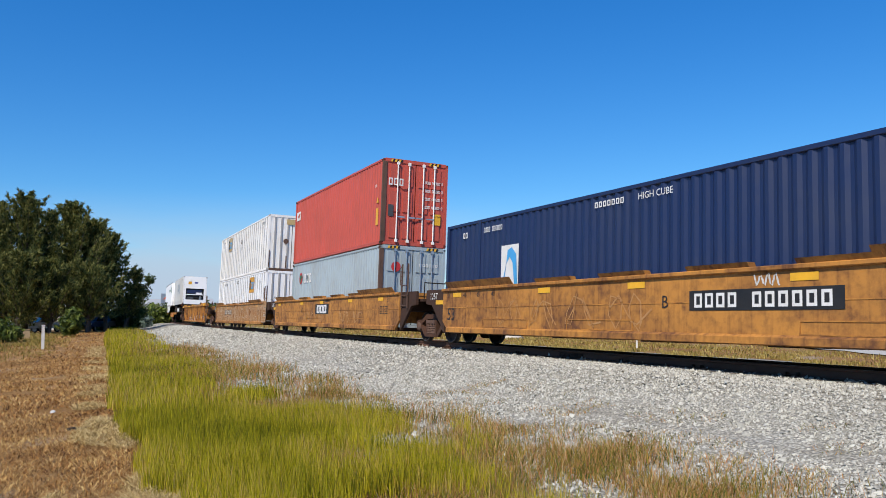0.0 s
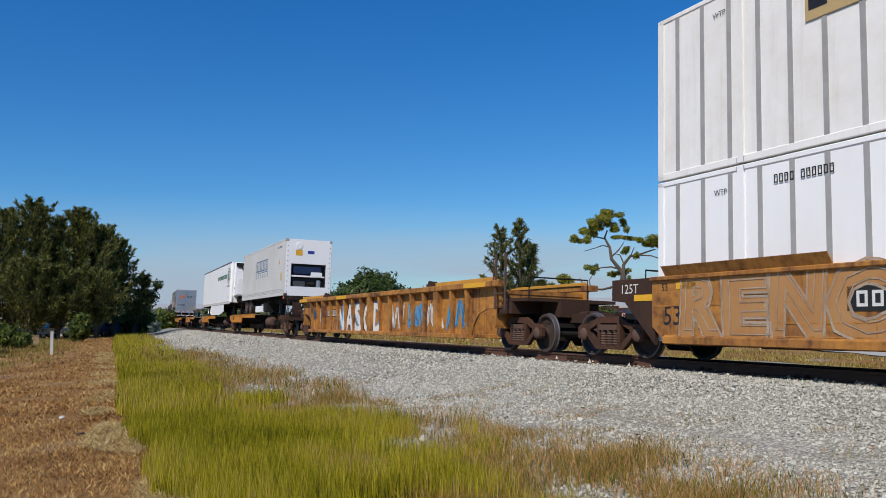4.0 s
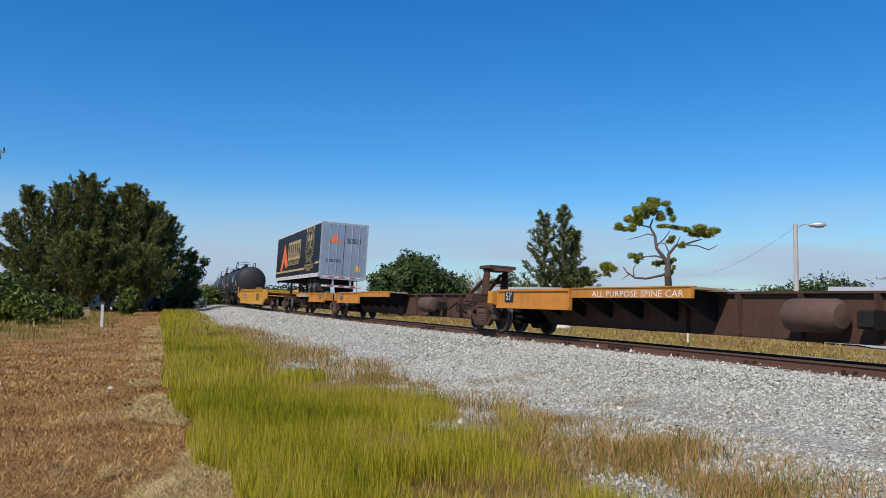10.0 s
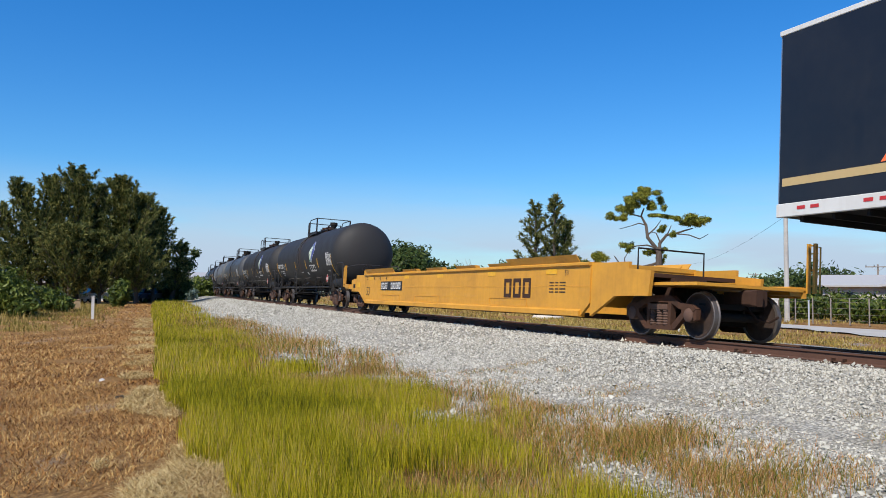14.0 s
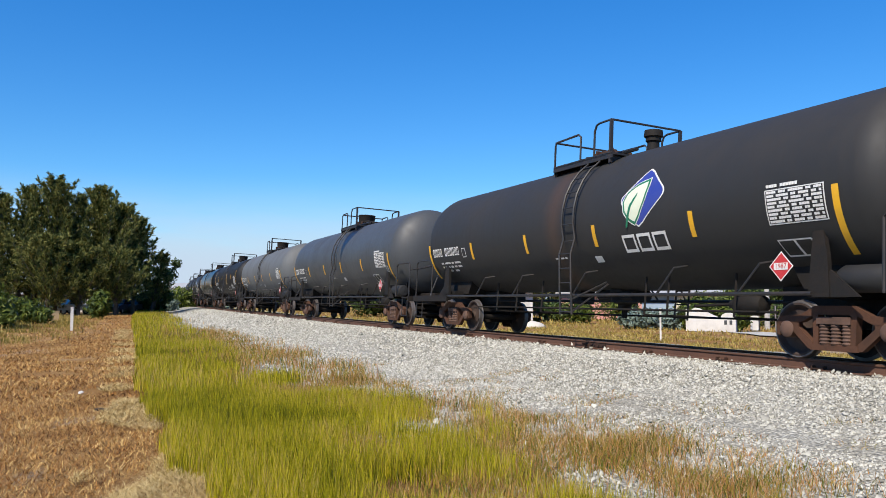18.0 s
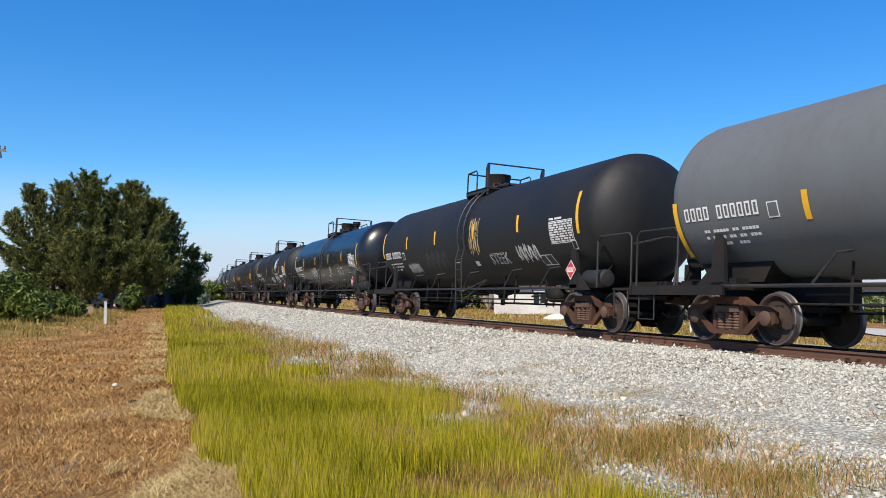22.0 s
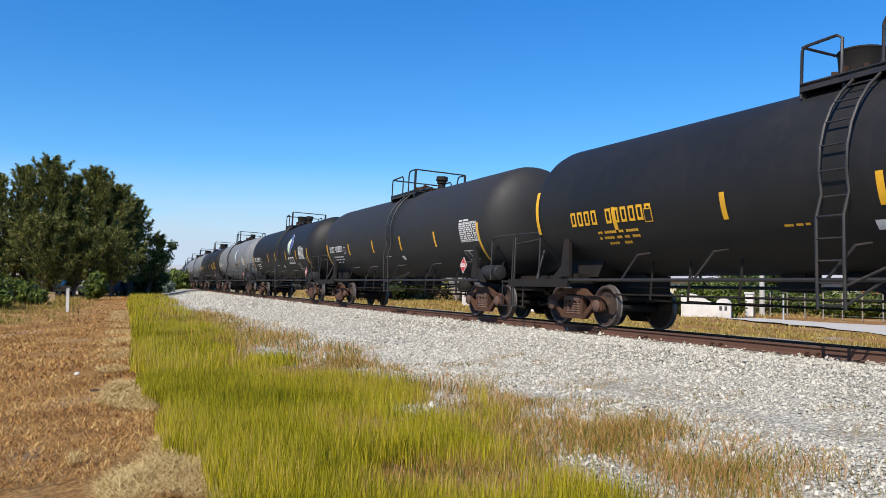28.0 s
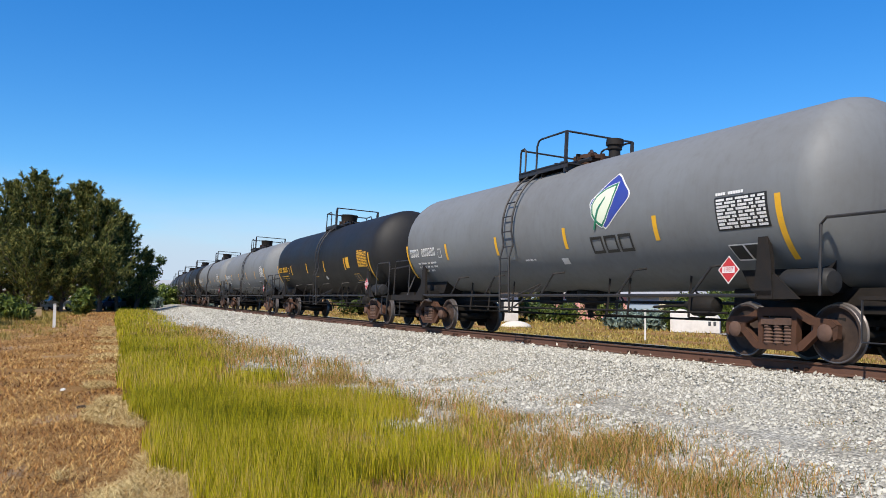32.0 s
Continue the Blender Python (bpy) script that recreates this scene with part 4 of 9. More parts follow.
def leaf_logo(parent, x, z, wrap, dark=False):
    """A pale leaf in a blue lozenge over plain name bars."""
    shield = [(0.05, 0.545), (0.14, 0.54), (0.60, 0.13), (0.635, 0.05), (0.60, -0.03), (0.0, -0.50), (-0.10, -0.545), (-0.18, -0.50), (-0.60, -0.08), (-0.635, -0.01), (-0.60, 0.06)]
    rim = [(a * 1.06, b * 1.06) for a, b in shield]
    leaf = [(0.204, 0.360), (-0.146, 0.296), (-0.449, 0.155), (-0.58, -0.038), (-0.543, -0.256), (-0.381, -0.44), (-0.202, -0.526), (-0.063, -0.382), (0.112, -0.062), (0.196, 0.218)]
    cx, cz = -0.19, -0.06
    inner = [(cx + (a - cx) * 0.87, cz + (b - cz) * 0.87) for a, b in leaf]
    outer = [(cx + (a - cx) * 1.07, cz + (b - cz) * 1.05) for a, b in leaf]
    patch(rim, CHALK, parent, x, z, 0.006, wrap, "logo_rim", "white logo outline")
    patch(shield, ROYAL, parent, x, z, 0.010, wrap, "logo_shield", "blue logo lozenge")
    patch(outer, CHALK, parent, x, z, 0.014, wrap, "logo_leaf", "white leaf edge of the logo")
    patch(leaf, LEAFGREEN, parent, x, z, 0.018, wrap, "logo_leaf", "green leaf edge of the logo")
    patch(inner, CREAM, parent, x, z, 0.022, wrap, "logo_leaf", "pale leaf of the logo")
    patch([(-0.50, -0.56), (-0.44, -0.56), (-0.30, -0.16), (-0.10, 0.10), (-0.13, 0.11), (-0.36, -0.13)], LEAFGREEN, parent, x, z, 0.026, wrap, "logo_vein", "green leaf vein")
    bars("###", INK if dark else CHALK, parent, x, z - 0.87, 0.012, 0.34, 1.42, wrap, label="plain name bars under the logo", thin=0.86, stroke=0.13)


def data_table(t, x, z, marks, dark):
    """The stencilled data table: a frame, two uprights and rows of fine bars."""
    wide, high = 1.13, 0.55
    patch(oblong(wide, high), LAMPBLACK if dark else marks, t, x, z, 0.005, ROUND, "data_board", "dark data table" if dark else "white-lined data table")
    patch(oblong(wide - 0.04, high - 0.035), LAMPBLACK, t, x, z, 0.008, ROUND, "data_field")
    for r in range(9):
        bars(("###### ## #### ## ####", "### ##### ## #### ## #", "#### ### ###### ## ###")[r % 3], marks, t, x, z + (r - 4) * 0.057, 0.012, 0.038, wide - 0.08, ROUND, "data_line", thin=0.96)
    bars("#### ######", marks, t, x + 0.22, z + 0.33, 0.012, 0.05, 0.62, ROUND, "data_line", thin=0.9)


def check_frame(t, x, z, marks):
    """A small leaning frame of two fields."""
    for a, b in ((-0.18, 0.15), (0.15, 0.48)):
        lo, hi = a - 0.15, b - 0.15
        patch([(lo - 0.03, 0.13), (hi - 0.03, 0.13), (hi + 0.05, -0.13), (lo + 0.05, -0.13)], marks, t, x, z, 0.008, ROUND, "check_frame", "small stencilled inspection frame")
        patch([(lo - 0.005, 0.108), (hi - 0.05, 0.108), (hi + 0.02, -0.108), (lo + 0.065, -0.108)], LAMPBLACK, t, x, z, 0.012, ROUND, "check_field")


def tank_wagon(s0, paint, marks=CHALK, logo="", tags=(), hue="black", plan="d", strip_z=2.26, long_z=2.08, strips=(-4.18, -1.15, 1.80, 4.85), frame_x=-5.35, placard_x=-6.8, mark=(6.6, 0.24, 1.9), board_x=-6.45, longer=0.0):
    (deck, hand), rung_x, man_x, valve_x, vent_x, dome = LAYOUTS[plan]
    t = thing("tank_wagon", f"{hue} railway tank wagon with ladder and top platform", "tank wagon", "tank wagons of the train")
    part("tank_shell", SHELLS[paint.name], None, t, f"{hue} smooth cylindrical tank", at=Matrix.Translation((SHELL_X + longer / 2, 0, 0)) @ Matrix.Diagonal((1 + longer / (2 * TANK_H), 1, 1, 1)))
    near, far = Matrix.Translation((longer, 0, 0)), TURN
    for m in (near, far):
        part("stub_sill", TANK["sill"], None, t, at=m)
        part("end_platform", TANK["deck"], None, t, at=m)
        part("end_handrail", TANK["end_rail"], None, t, at=m)
        for k in (1, -1):
            part("saddle_bracket", TANK["saddle"], None, t, at=m @ Matrix.Diagonal((1, k, 1, 1)))
        part("side_rail", TANK["side_rail"], None, t, at=TURN if m is far else Matrix.Diagonal((1 + longer / 6.7, 1, 1, 1)))
        part("ladder", TANK["ladder"], None, t, at=Matrix.Translation((rung_x, 0, 0)) @ Matrix.Diagonal((1, 1 if m is near else -1, 1, 1)))
    part("top_platform", deck, None, t)
    part("top_handrail", hand, None, t)
    man = part("manway", TANK["man"] if dome else TANK["man_low"], None, t, at=(man_x, 0, 0))
    for k in range(8):
        part("manway_bolt", TANK["lug"], None, man, at=Matrix.Rotation(k * math.pi / 4, 4, "Z"))
    if valve_x is not None:
        part("valve_housing", TANK["valve"], None, t, at=(valve_x, 0, 0))
    part("vent_valve", TANK["vent"], None, t, at=(vent_x, 0, 0))
    for k, nm in (("under", "brake_piping"), ("outlet", "bottom_outlet"), ("res", "air_reservoir"), ("cylinder", "brake_cylinder")):
        part(nm, TANK[k], None, t)
    part("hand_brake", TANK["brake"], None, t, at=TURN)
    bogie(t, -PIVOT)
    bogie(t, PIVOT + longer)
    couplers(t, 9.05, longer)
    for x in strips:
        patch(oblong(0.12, 0.46), BRIGHT, t, x, strip_z, 0.008, ROUND, "reflector", "yellow reflective strip")
    for x in (-7.25, 7.80 + longer / 2):
        patch(oblong(0.12, 1.0), BRIGHT, t, x, long_z, 0.008, ROUND, "reflector", "long yellow reflective strip")
    mx, high, wide = mark
    bars("#### ######", marks, t, mx, 2.32, 0.010, high, wide, ROUND, label="plain bars for the wagon's mark")
    for k in range(3):
        bars(("## ##### ## #####", "# #### ## ## ###", "   ####  ###    ")[k], marks, t, mx - 0.15, 2.00 - 0.11 * k, 0.010, 0.05, 1.35, ROUND, label="small plain data bars", thin=0.85)
    patch(oblong(0.24, 0.26), marks, t, mx - 1.22, 2.25, 0.008, ROUND, "data_frame", "small square data frame")
    patch(oblong(0.20, 0.22), paint, t, mx - 1.22, 2.25, 0.012, ROUND, "data_field")
    data_table(t, board_x, 2.36, marks, paint in (GREY, IRON_GREY))
    check_frame(t, frame_x, 1.73, marks)
    if frame_x > -6:
        patch(oblong(0.20, 0.22), marks, t, -6.95, 2.02, 0.008, ROUND, "data_frame", "small square data frame")
        patch(oblong(0.16, 0.18), paint, t, -6.95, 2.02, 0.012, ROUND, "data_field")
    bars("#### ### ##", marks, t, 0.4, 1.86, 0.010, 0.035, 0.5, ROUND, label="small plain data bars", thin=0.9)
    patch(oblong(0.26, 0.13), CHALK, t, -1.05, 1.78, 0.010, ROUND, "sticker", "small white sticker")
    patch([(0, -0.24), (0.24, 0), (0, 0.24), (-0.24, 0)], CHALK, t, placard_x, 1.43, 1.36, None, "placard", "white diamond hazard placard")
    patch([(0, -0.215), (0.215, 0), (0, 0.215), (-0.215, 0)], SIGNRED, t, placard_x, 1.43, 1.364, None, "placard_face", "red diamond hazard placard")
    patch(oblong(0.28, 0.11), CHALK, t, placard_x, 1.43, 1.369, None, "placard_number_field", "white number field")
    words("1987", SIGNRED, t, placard_x, 1.43, 1.377, 0.085, name="placard_number")
    lean = Matrix.Rotation(radians(63), 4, "Z")
    for z, high, wide, text in ((3.10, 0.15, 0.95, "#### ######"), (2.88, 0.06, 0.55, "#### ## ###"), (2.78, 0.06, 0.55, "### ### ##")):
        end = bars(text, marks, t, 0, 0, 0.0, high, wide, None, label="plain bars on the tank head")
        end.matrix_basis = Matrix.Translation((-8.06, 0.66, z)) @ lean
    if logo:
        leaf_logo(t, *LOGO_AT[logo], ROUND, dark=logo == "dark")
    for kind, seed, x, z, high, wide, col in tags:
        if kind:
            words(kind, col, t, x, z, 0.016, high, wide, ROUND, 0.024, name="graffiti", label="sprayed graffiti letters")
        else:
            scrawl(seed, col, t, x, z, 0.016, high, wide, ROUND, 0.024, 9)
    return rides(t, s0)


LOGO_AT = {"plain": (-2.80, 2.90), "set_back": (-3.12, 2.98), "forward": (-3.46, 2.93), "dark": (-2.94, 2.92)}


def build_tanks():
    tank_wagon(216.6, CHARCOAL_RUST, logo="plain", hue="charcoal grey", plan="a", frame_x=-6.33, placard_x=-6.15, board_x=-6.72)
    tank_wagon(235.42, CHARCOAL_RUST, logo="plain", hue="charcoal grey rust-streaked", plan="b", frame_x=-6.33, placard_x=-6.12, board_x=-6.5)
    t = tank_wagon(254.48, SLATE, hue="slate grey spill-stained", plan="c", strips=(-3.95, -0.99, 1.82, 4.74), placard_x=-6.16, board_x=-6.27)
    spill = skin("black_oil_spill", (0.010, 0.010, 0.016), 0.3, (0.03, 0.03, 0.04), 0.3, 2, 14)
    patch([(-0.62, 1.05), (0.55, 1.05), (0.62, 0.72), (0.45, 0.5), (0.30, 0.30), (0.12, 0.22), (-0.10, -0.2), (-0.18, -0.72), (-0.30, -0.25), (-0.40, 0.3), (-0.58, 0.6)], spill, t, -1.35, 3.05, 0.005, ROUND, "spill_stain", "black oily spill run down from the manway")
    tank_wagon(273.57, IRON_GREY, hue="matt grey", strips=(-3.99, -1.02, 1.71, 4.70), frame_x=-6.1, board_x=-6.56)
    tank_wagon(292.15, BLACK, tags=[("", 7, 4.6, 1.8, 0.42, 1.2, CHALK), ("", 3, 2.2, 2.0, 0.7, 2.2, SLATE), ("", 5, -1.25, 2.6, 1.2, 0.7, GOLD), ("STEEK", 0, -2.7, 1.85, 0.30, 1.2, CHALK), ("", 9, -4.5, 1.95, 0.5, 1.2, CHALK)], hue="black graffiti-tagged", strip_z=2.73, long_z=2.76, strips=(-4.18, -1.22, 2.02, 4.94), placard_x=-6.74)
    tank_wagon(311.62, SHINY, tags=[("", 2, 2.4, 1.95, 0.75, 1.3, CHALK), ("MY", 0, -1.7, 2.0, 0.36, 0.6, CHALK), ("BAD", 0, -3.7, 1.95, 0.42, 1.1, CHALK), ("", 14, -5.9, 2.05, 0.35, 0.7, SLATE)], hue="glossy black", plan="e", strip_z=2.66, long_z=2.66, strips=(-4.42, -1.52, 1.79, 5.10), placard_x=-6.2, board_x=-6.35)
    t = tank_wagon(330.93, BLACK, logo="set_back", tags=[("", 11, 4.7, 1.95, 0.4, 1.0, CHALK), ("", 4, -0.8, 1.85, 0.45, 1.5, CHALK), ("WAK ONE", 0, -3.3, 1.80, 0.36, 1.7, CHALK)], hue="black", plan="f", strip_z=2.5, long_z=2.5, strips=(-4.41, -1.70, 1.71, 5.01), placard_x=-6.76, board_x=-6.55)
    patch(oblong(1.3, 0.16), CHALK, t, -5.1, 2.05, 0.012, ROUND, "label_bar", "plain white painted bar")
    tank_wagon(350.95, BLACK, marks=BRIGHT, hue="black yellow-marked", long_z=2.57, mark=(5.0, 0.30, 2.8))
    tank_wagon(369.22, CHARCOAL, hue="charcoal grey", plan="b", longer=0.5, mark=(6.7, 0.24, 1.9), frame_x=-6.33, placard_x=-6.15, board_x=-6.62)
    tank_wagon(388.45, BLACK, logo="forward", hue="black", plan="h", strips=(-4.75, -2.20, 0.73, 2.90), strip_z=2.34, longer=0.45, frame_x=-4.96, placard_x=-6.82, board_x=-5.94)
    tank_wagon(407.68, GREY, logo="dark", hue="light grey", plan="g", strips=(-4.34, -1.30, 1.86, 4.89), frame_x=-6.36, placard_x=-6.1, board_x=-6.48)
    t = tank_wagon(426.6, BLACK, marks=BRIGHT, hue="black")
    patch(oblong(0.42, 0.42), BRIGHT, t, -4.6, 2.3, 0.012, ROUND, "label_square", "yellow square label")
    tank_wagon(445.6, GREY, hue="light grey")
    tank_wagon(464.6, GREY, hue="light grey")
    for k, p in enumerate((BLACK, CHARCOAL, BLACK, SLATE, CHARCOAL)):
        tank_wagon(483.6 + 19 * k, p, hue="dark")


build_tanks()

# ---- well wagons ----
FLIP_Y = Matrix.Diagonal((1, -1, 1, 1))
FLIP_X = Matrix.Diagonal((-1, 1, 1, 1))
BOTH = FLIP_X @ FLIP_Y


def end_fittings(t, half, paint, turned_round=False, plates=True):
    """Bulkheads, decks over the bogies, sloped plates, ladders and grab rails at both ends."""
    bulk = Shape().box(half - 0.06, half, -1.36, 1.36, 0.55, 1.5).box(half - 0.14, half + 0.02, -1.40, 1.40, 1.44, 1.54).mesh("bulkhead", paint)
    deck = Shape().box(half, half + 1.45, -1.28, 1.28, 1.22, 1.30).box(half, half + 1.55, -0.42, 0.42, 0.85, 1.22).box(half, half + 0.7, -1.3, 1.3, 0.92, 1.22).mesh("end_deck", RUSTY)
    grab = Shape().tube([(half + 1.35, -1.2, 1.3), (half + 1.35, -1.2, 1.8), (half + 1.35, 0.5, 1.8), (half + 1.35, 0.5, 1.3)], 0.02, 5).mesh("grab_rail", GRIME)
    for m in (Matrix.Identity(4), BOTH):
        part("bulkhead", bulk, None, t, at=m)
        part("end_deck", deck, None, t, "rusty deck over the bogie", at=m)
        part("grab_rail", grab, None, t, at=m)
    lad = Shape()
    if turned_round:
        for x in (half + 3.30, half + 3.46):
            lad.box(x, x + 0.06, 1.36, 1.42, 1.0, 1.98)
        for k in range(3):
            lad.tube([(half + 3.3, 1.44, 1.15 + k * 0.32), (half + 3.5, 1.44, 1.15 + k * 0.32)], 0.016, 5)
        lad.box(half + 2.7, half + 3.25, 1.0, 1.42, 0.94, 1.12, 0.02).tube([(half + 3.58, 1.42, 1.0), (half + 3.58, 1.42, 1.9), (half + 3.36, 1.42, 1.95)], 0.018, 5)
        slope = Shape().prism([(half - 0.02, 0.33), (half + 0.9, 0.79), (half + 2.05, 0.80), (half + 2.12, 1.30), (half + 1.37, 1.36), (half + 1.37, 1.5), (half - 0.02, 1.5)], 1.36, 1.44).mesh("slope_plate", paint)
        fringe = Shape().prism([(half + 1.4, 0.86), (half + 2.0, 0.86), (half + 2.06, 1.24), (half + 1.4, 1.29)], 1.44, 1.455).mesh("end_cover", paint)
        wheel = Shape().lathe([(half + 1.45, 0.24), (half + 1.45, 0.28), (half + 1.49, 0.28), (half + 1.49, 0.24)], 20, "x", (0, 0.9, 1.70), False)
        for k in range(4):
            q = k * math.pi / 2
            wheel.tube([(half + 1.47, 0.9, 1.70), (half + 1.47, 0.9 + 0.26 * math.cos(q), 1.70 + 0.26 * math.sin(q))], 0.014, 5)
        part("brake_wheel", wheel, GRIME, t, "dark hand brake wheel")
        part("brake_housing", Shape().box(half + 1.0, half + 1.4, 0.7, 1.1, 1.5, 1.75, 0.03), paint, t)
        for m in (Matrix.Identity(4), BOTH):
            part("end_cover", fringe, None, t, at=m)
        # dark plate on the face paints the shade of a hole not cut
        part("cover_window", Shape().box(half + 1.45, half + 1.75, 1.455, 1.462, 0.95, 1.12), GRIME, t)
        walkway = Shape().box(half + 1.5, half + 3.3, -1.3, 1.36, 1.02, 1.08).box(half + 1.5, half + 3.3, 1.30, 1.38, 0.9, 1.05).mesh("end_walkway", paint)
        for m in (Matrix.Identity(4), BOTH):
            part("end_walkway", walkway, None, t, at=m)
            part("slope_plate", slope, None, t, at=m)
        for m in (FLIP_X, FLIP_Y):
            part("slope_plate", slope, None, t, at=m)
    else:
        for x in (half + 0.10, half + 0.60):
            lad.box(x, x + 0.05, 1.44, 1.48, 1.02, 2.42)
        for k in range(3):
            lad.tube([(half + 0.1, 1.47, 1.10 + k * 0.32), (half + 0.65, 1.47, 1.10 + k * 0.32)], 0.016, 5)
        lad.tube([(half + 0.02, 1.47, 1.75), (half + 0.02, 1.47, 2.3), (half + 0.12, 1.47, 2.36)], 0.016, 5)
        slope = Shape().prism([(half - 0.02, 0.28), (half + 0.86, 1.08), (half + 1.26, 1.12), (half + 1.26, 1.53), (half - 0.02, 1.53)], 1.34, 1.42).mesh("slope_plate", RUSTY)
        for m in (Matrix.Identity(4), BOTH, FLIP_X, FLIP_Y) if plates else ():
            part("slope_plate", slope, None, t, "grimy dark end plate", at=m)
    lad = lad.mesh("ladder", YELLOW if turned_round else RUST_LIGHT)
    for m in ((Matrix.Identity(4), BOTH) if turned_round else (FLIP_X, FLIP_Y)):
        part("ladder", lad, None, t, "yellow end ladder" if turned_round else "rust-stained end ladder", at=m)


def smooth_well(s0, half, paint, bogies, low=0.30, high=1.50, marks=True, hue="weathered orange"):
    t = thing("well_wagon", f"{hue} smooth-sided container well wagon, rust-stained", "well wagon", "well wagons of the train")
    side = Shape().prism([(-half, 0.62), (-half + 0.35, low + 0.04), (half - 0.35, low + 0.04), (half, 0.62), (half, high - 0.04), (-half, high - 0.04)], 1.40, 1.47).mesh("side_panel", paint)
    crease = Shape().prism([(-half + 0.05, 0.98), (half - 0.05, 0.98), (half - 0.05, 1.0), (-half + 0.05, 1.0)], 1.47, 1.478).mesh("side_crease", paint)
    top = Shape().box(-half, half, 1.33, 1.53, high - 0.05, high + 0.03, 0.015).mesh("top_rail", paint)
    foot = Shape().prism([(1.36, low), (1.53, low + 0.02), (1.53, low + 0.13), (1.47, low + 0.17), (1.36, low + 0.17)], -half + 0.35, half - 0.35, "x").mesh("bottom_rail", paint)
    guide = Shape().prism([(1.47, high + 0.02), (1.60, high + 0.20), (1.62, high + 0.20), (1.50, high + 0.02)], half - 3.9, half - 0.4, "x")
    for k in range(5):
        x = half - 3.7 + k * 0.75
        guide.prism([(1.36, high + 0.02), (1.50, high + 0.02), (1.60, high + 0.19)], x, x + 0.03, "x")
    guide = guide.mesh("guide_plate", paint)
    short = Shape().prism([(1.36, high + 0.02), (1.50, high + 0.02), (1.57, high + 0.11), (1.40, high + 0.11)], -0.7, 0.7, "x").mesh("guide_block", paint)
    for m in (Matrix.Identity(4), FLIP_Y):
        part("side_panel", side, None, t, at=m)
        part("side_crease", crease, None, t, at=m)
        part("top_rail", top, None, t, at=m)
        part("bottom_rail", foot, None, t, at=m)
        for x in (-4.2, -1.9, 0.6, 3.0):
            part("guide_block", short, None, t, at=m @ Matrix.Translation((x, 0, 0)))
    for m in (Matrix.Identity(4), BOTH, FLIP_X, FLIP_Y):
        part("guide_plate", guide, None, t, "flared top guide plate", at=m)
    beam = Shape().box(-0.15, 0.15, -1.4, 1.4, low - 0.02, low + 0.10).mesh("cross_beam", RUSTY)
    for x in (-half + 0.8, -6.0, -3.0, 0, 3.0, 6.0, half - 0.8):
        part("cross_beam", beam, None, t, at=(x, 0, 0))
    hatch = Shape().box(-1.1, 1.1, 1.468, 1.482, -0.11, -0.09).box(-1.1, 1.1, 1.468, 1.482, 0.09, 0.11).box(-1.1, -1.08, 1.468, 1.482, -0.09, 0.09).box(1.08, 1.1, 1.468, 1.482, -0.09, 0.09).mesh("hatch_frame", paint)
    for x in (-4.6, 1.4, 5.2):
        part("hatch_frame", hatch, None, t, "welded patch on the side sill", at=(x, 0, 0.58))
    end_fittings(t, half, paint, paint is YELLOW)
    for x in bogies:
        bogie(t, x)
    if marks:
        y = 1.476
        words("53", INK, t, half - 0.55, 0.80, y, 0.36, name="length_number")
        words("53", INK, t, -half + 1.0, 1.30, y, 0.13, name="length_number")
        if paint is not YELLOW:
            words("125T", CHALK, t, half + 0.72, 1.33, 1.426, 0.19, name="load_number")
            patch(oblong(0.55, 0.12), BRIGHT, t, half + 0.3, 1.16, 1.426, None, "reflector", "yellow reflective strip")
        else:
            patch(oblong(0.55, 0.22), BRIGHT, t, half + 1.0, 1.08, 1.446, None, "reflector", "yellow reflective square")
        for q, w in ((0.35, "53"), (1.35, "48"), (2.1, "45"), (2.9, "40")):
            words(w, INK, t, half - q, 1.32, y, 0.13, name="length_number")
        for x in (-6.9, -3.6, 0.2, 3.4, half - 0.9):
            patch(oblong(0.5, 0.12), BRIGHT, t, x, high - 0.16, y, None, "reflector", "yellow reflective strip")
        for r in range(4):
            bars("### ## ####", INK, t, -half + 1.4, 1.08 - r * 0.075, y, 0.03, 0.75, name="data_line", thin=0.9)
    return t


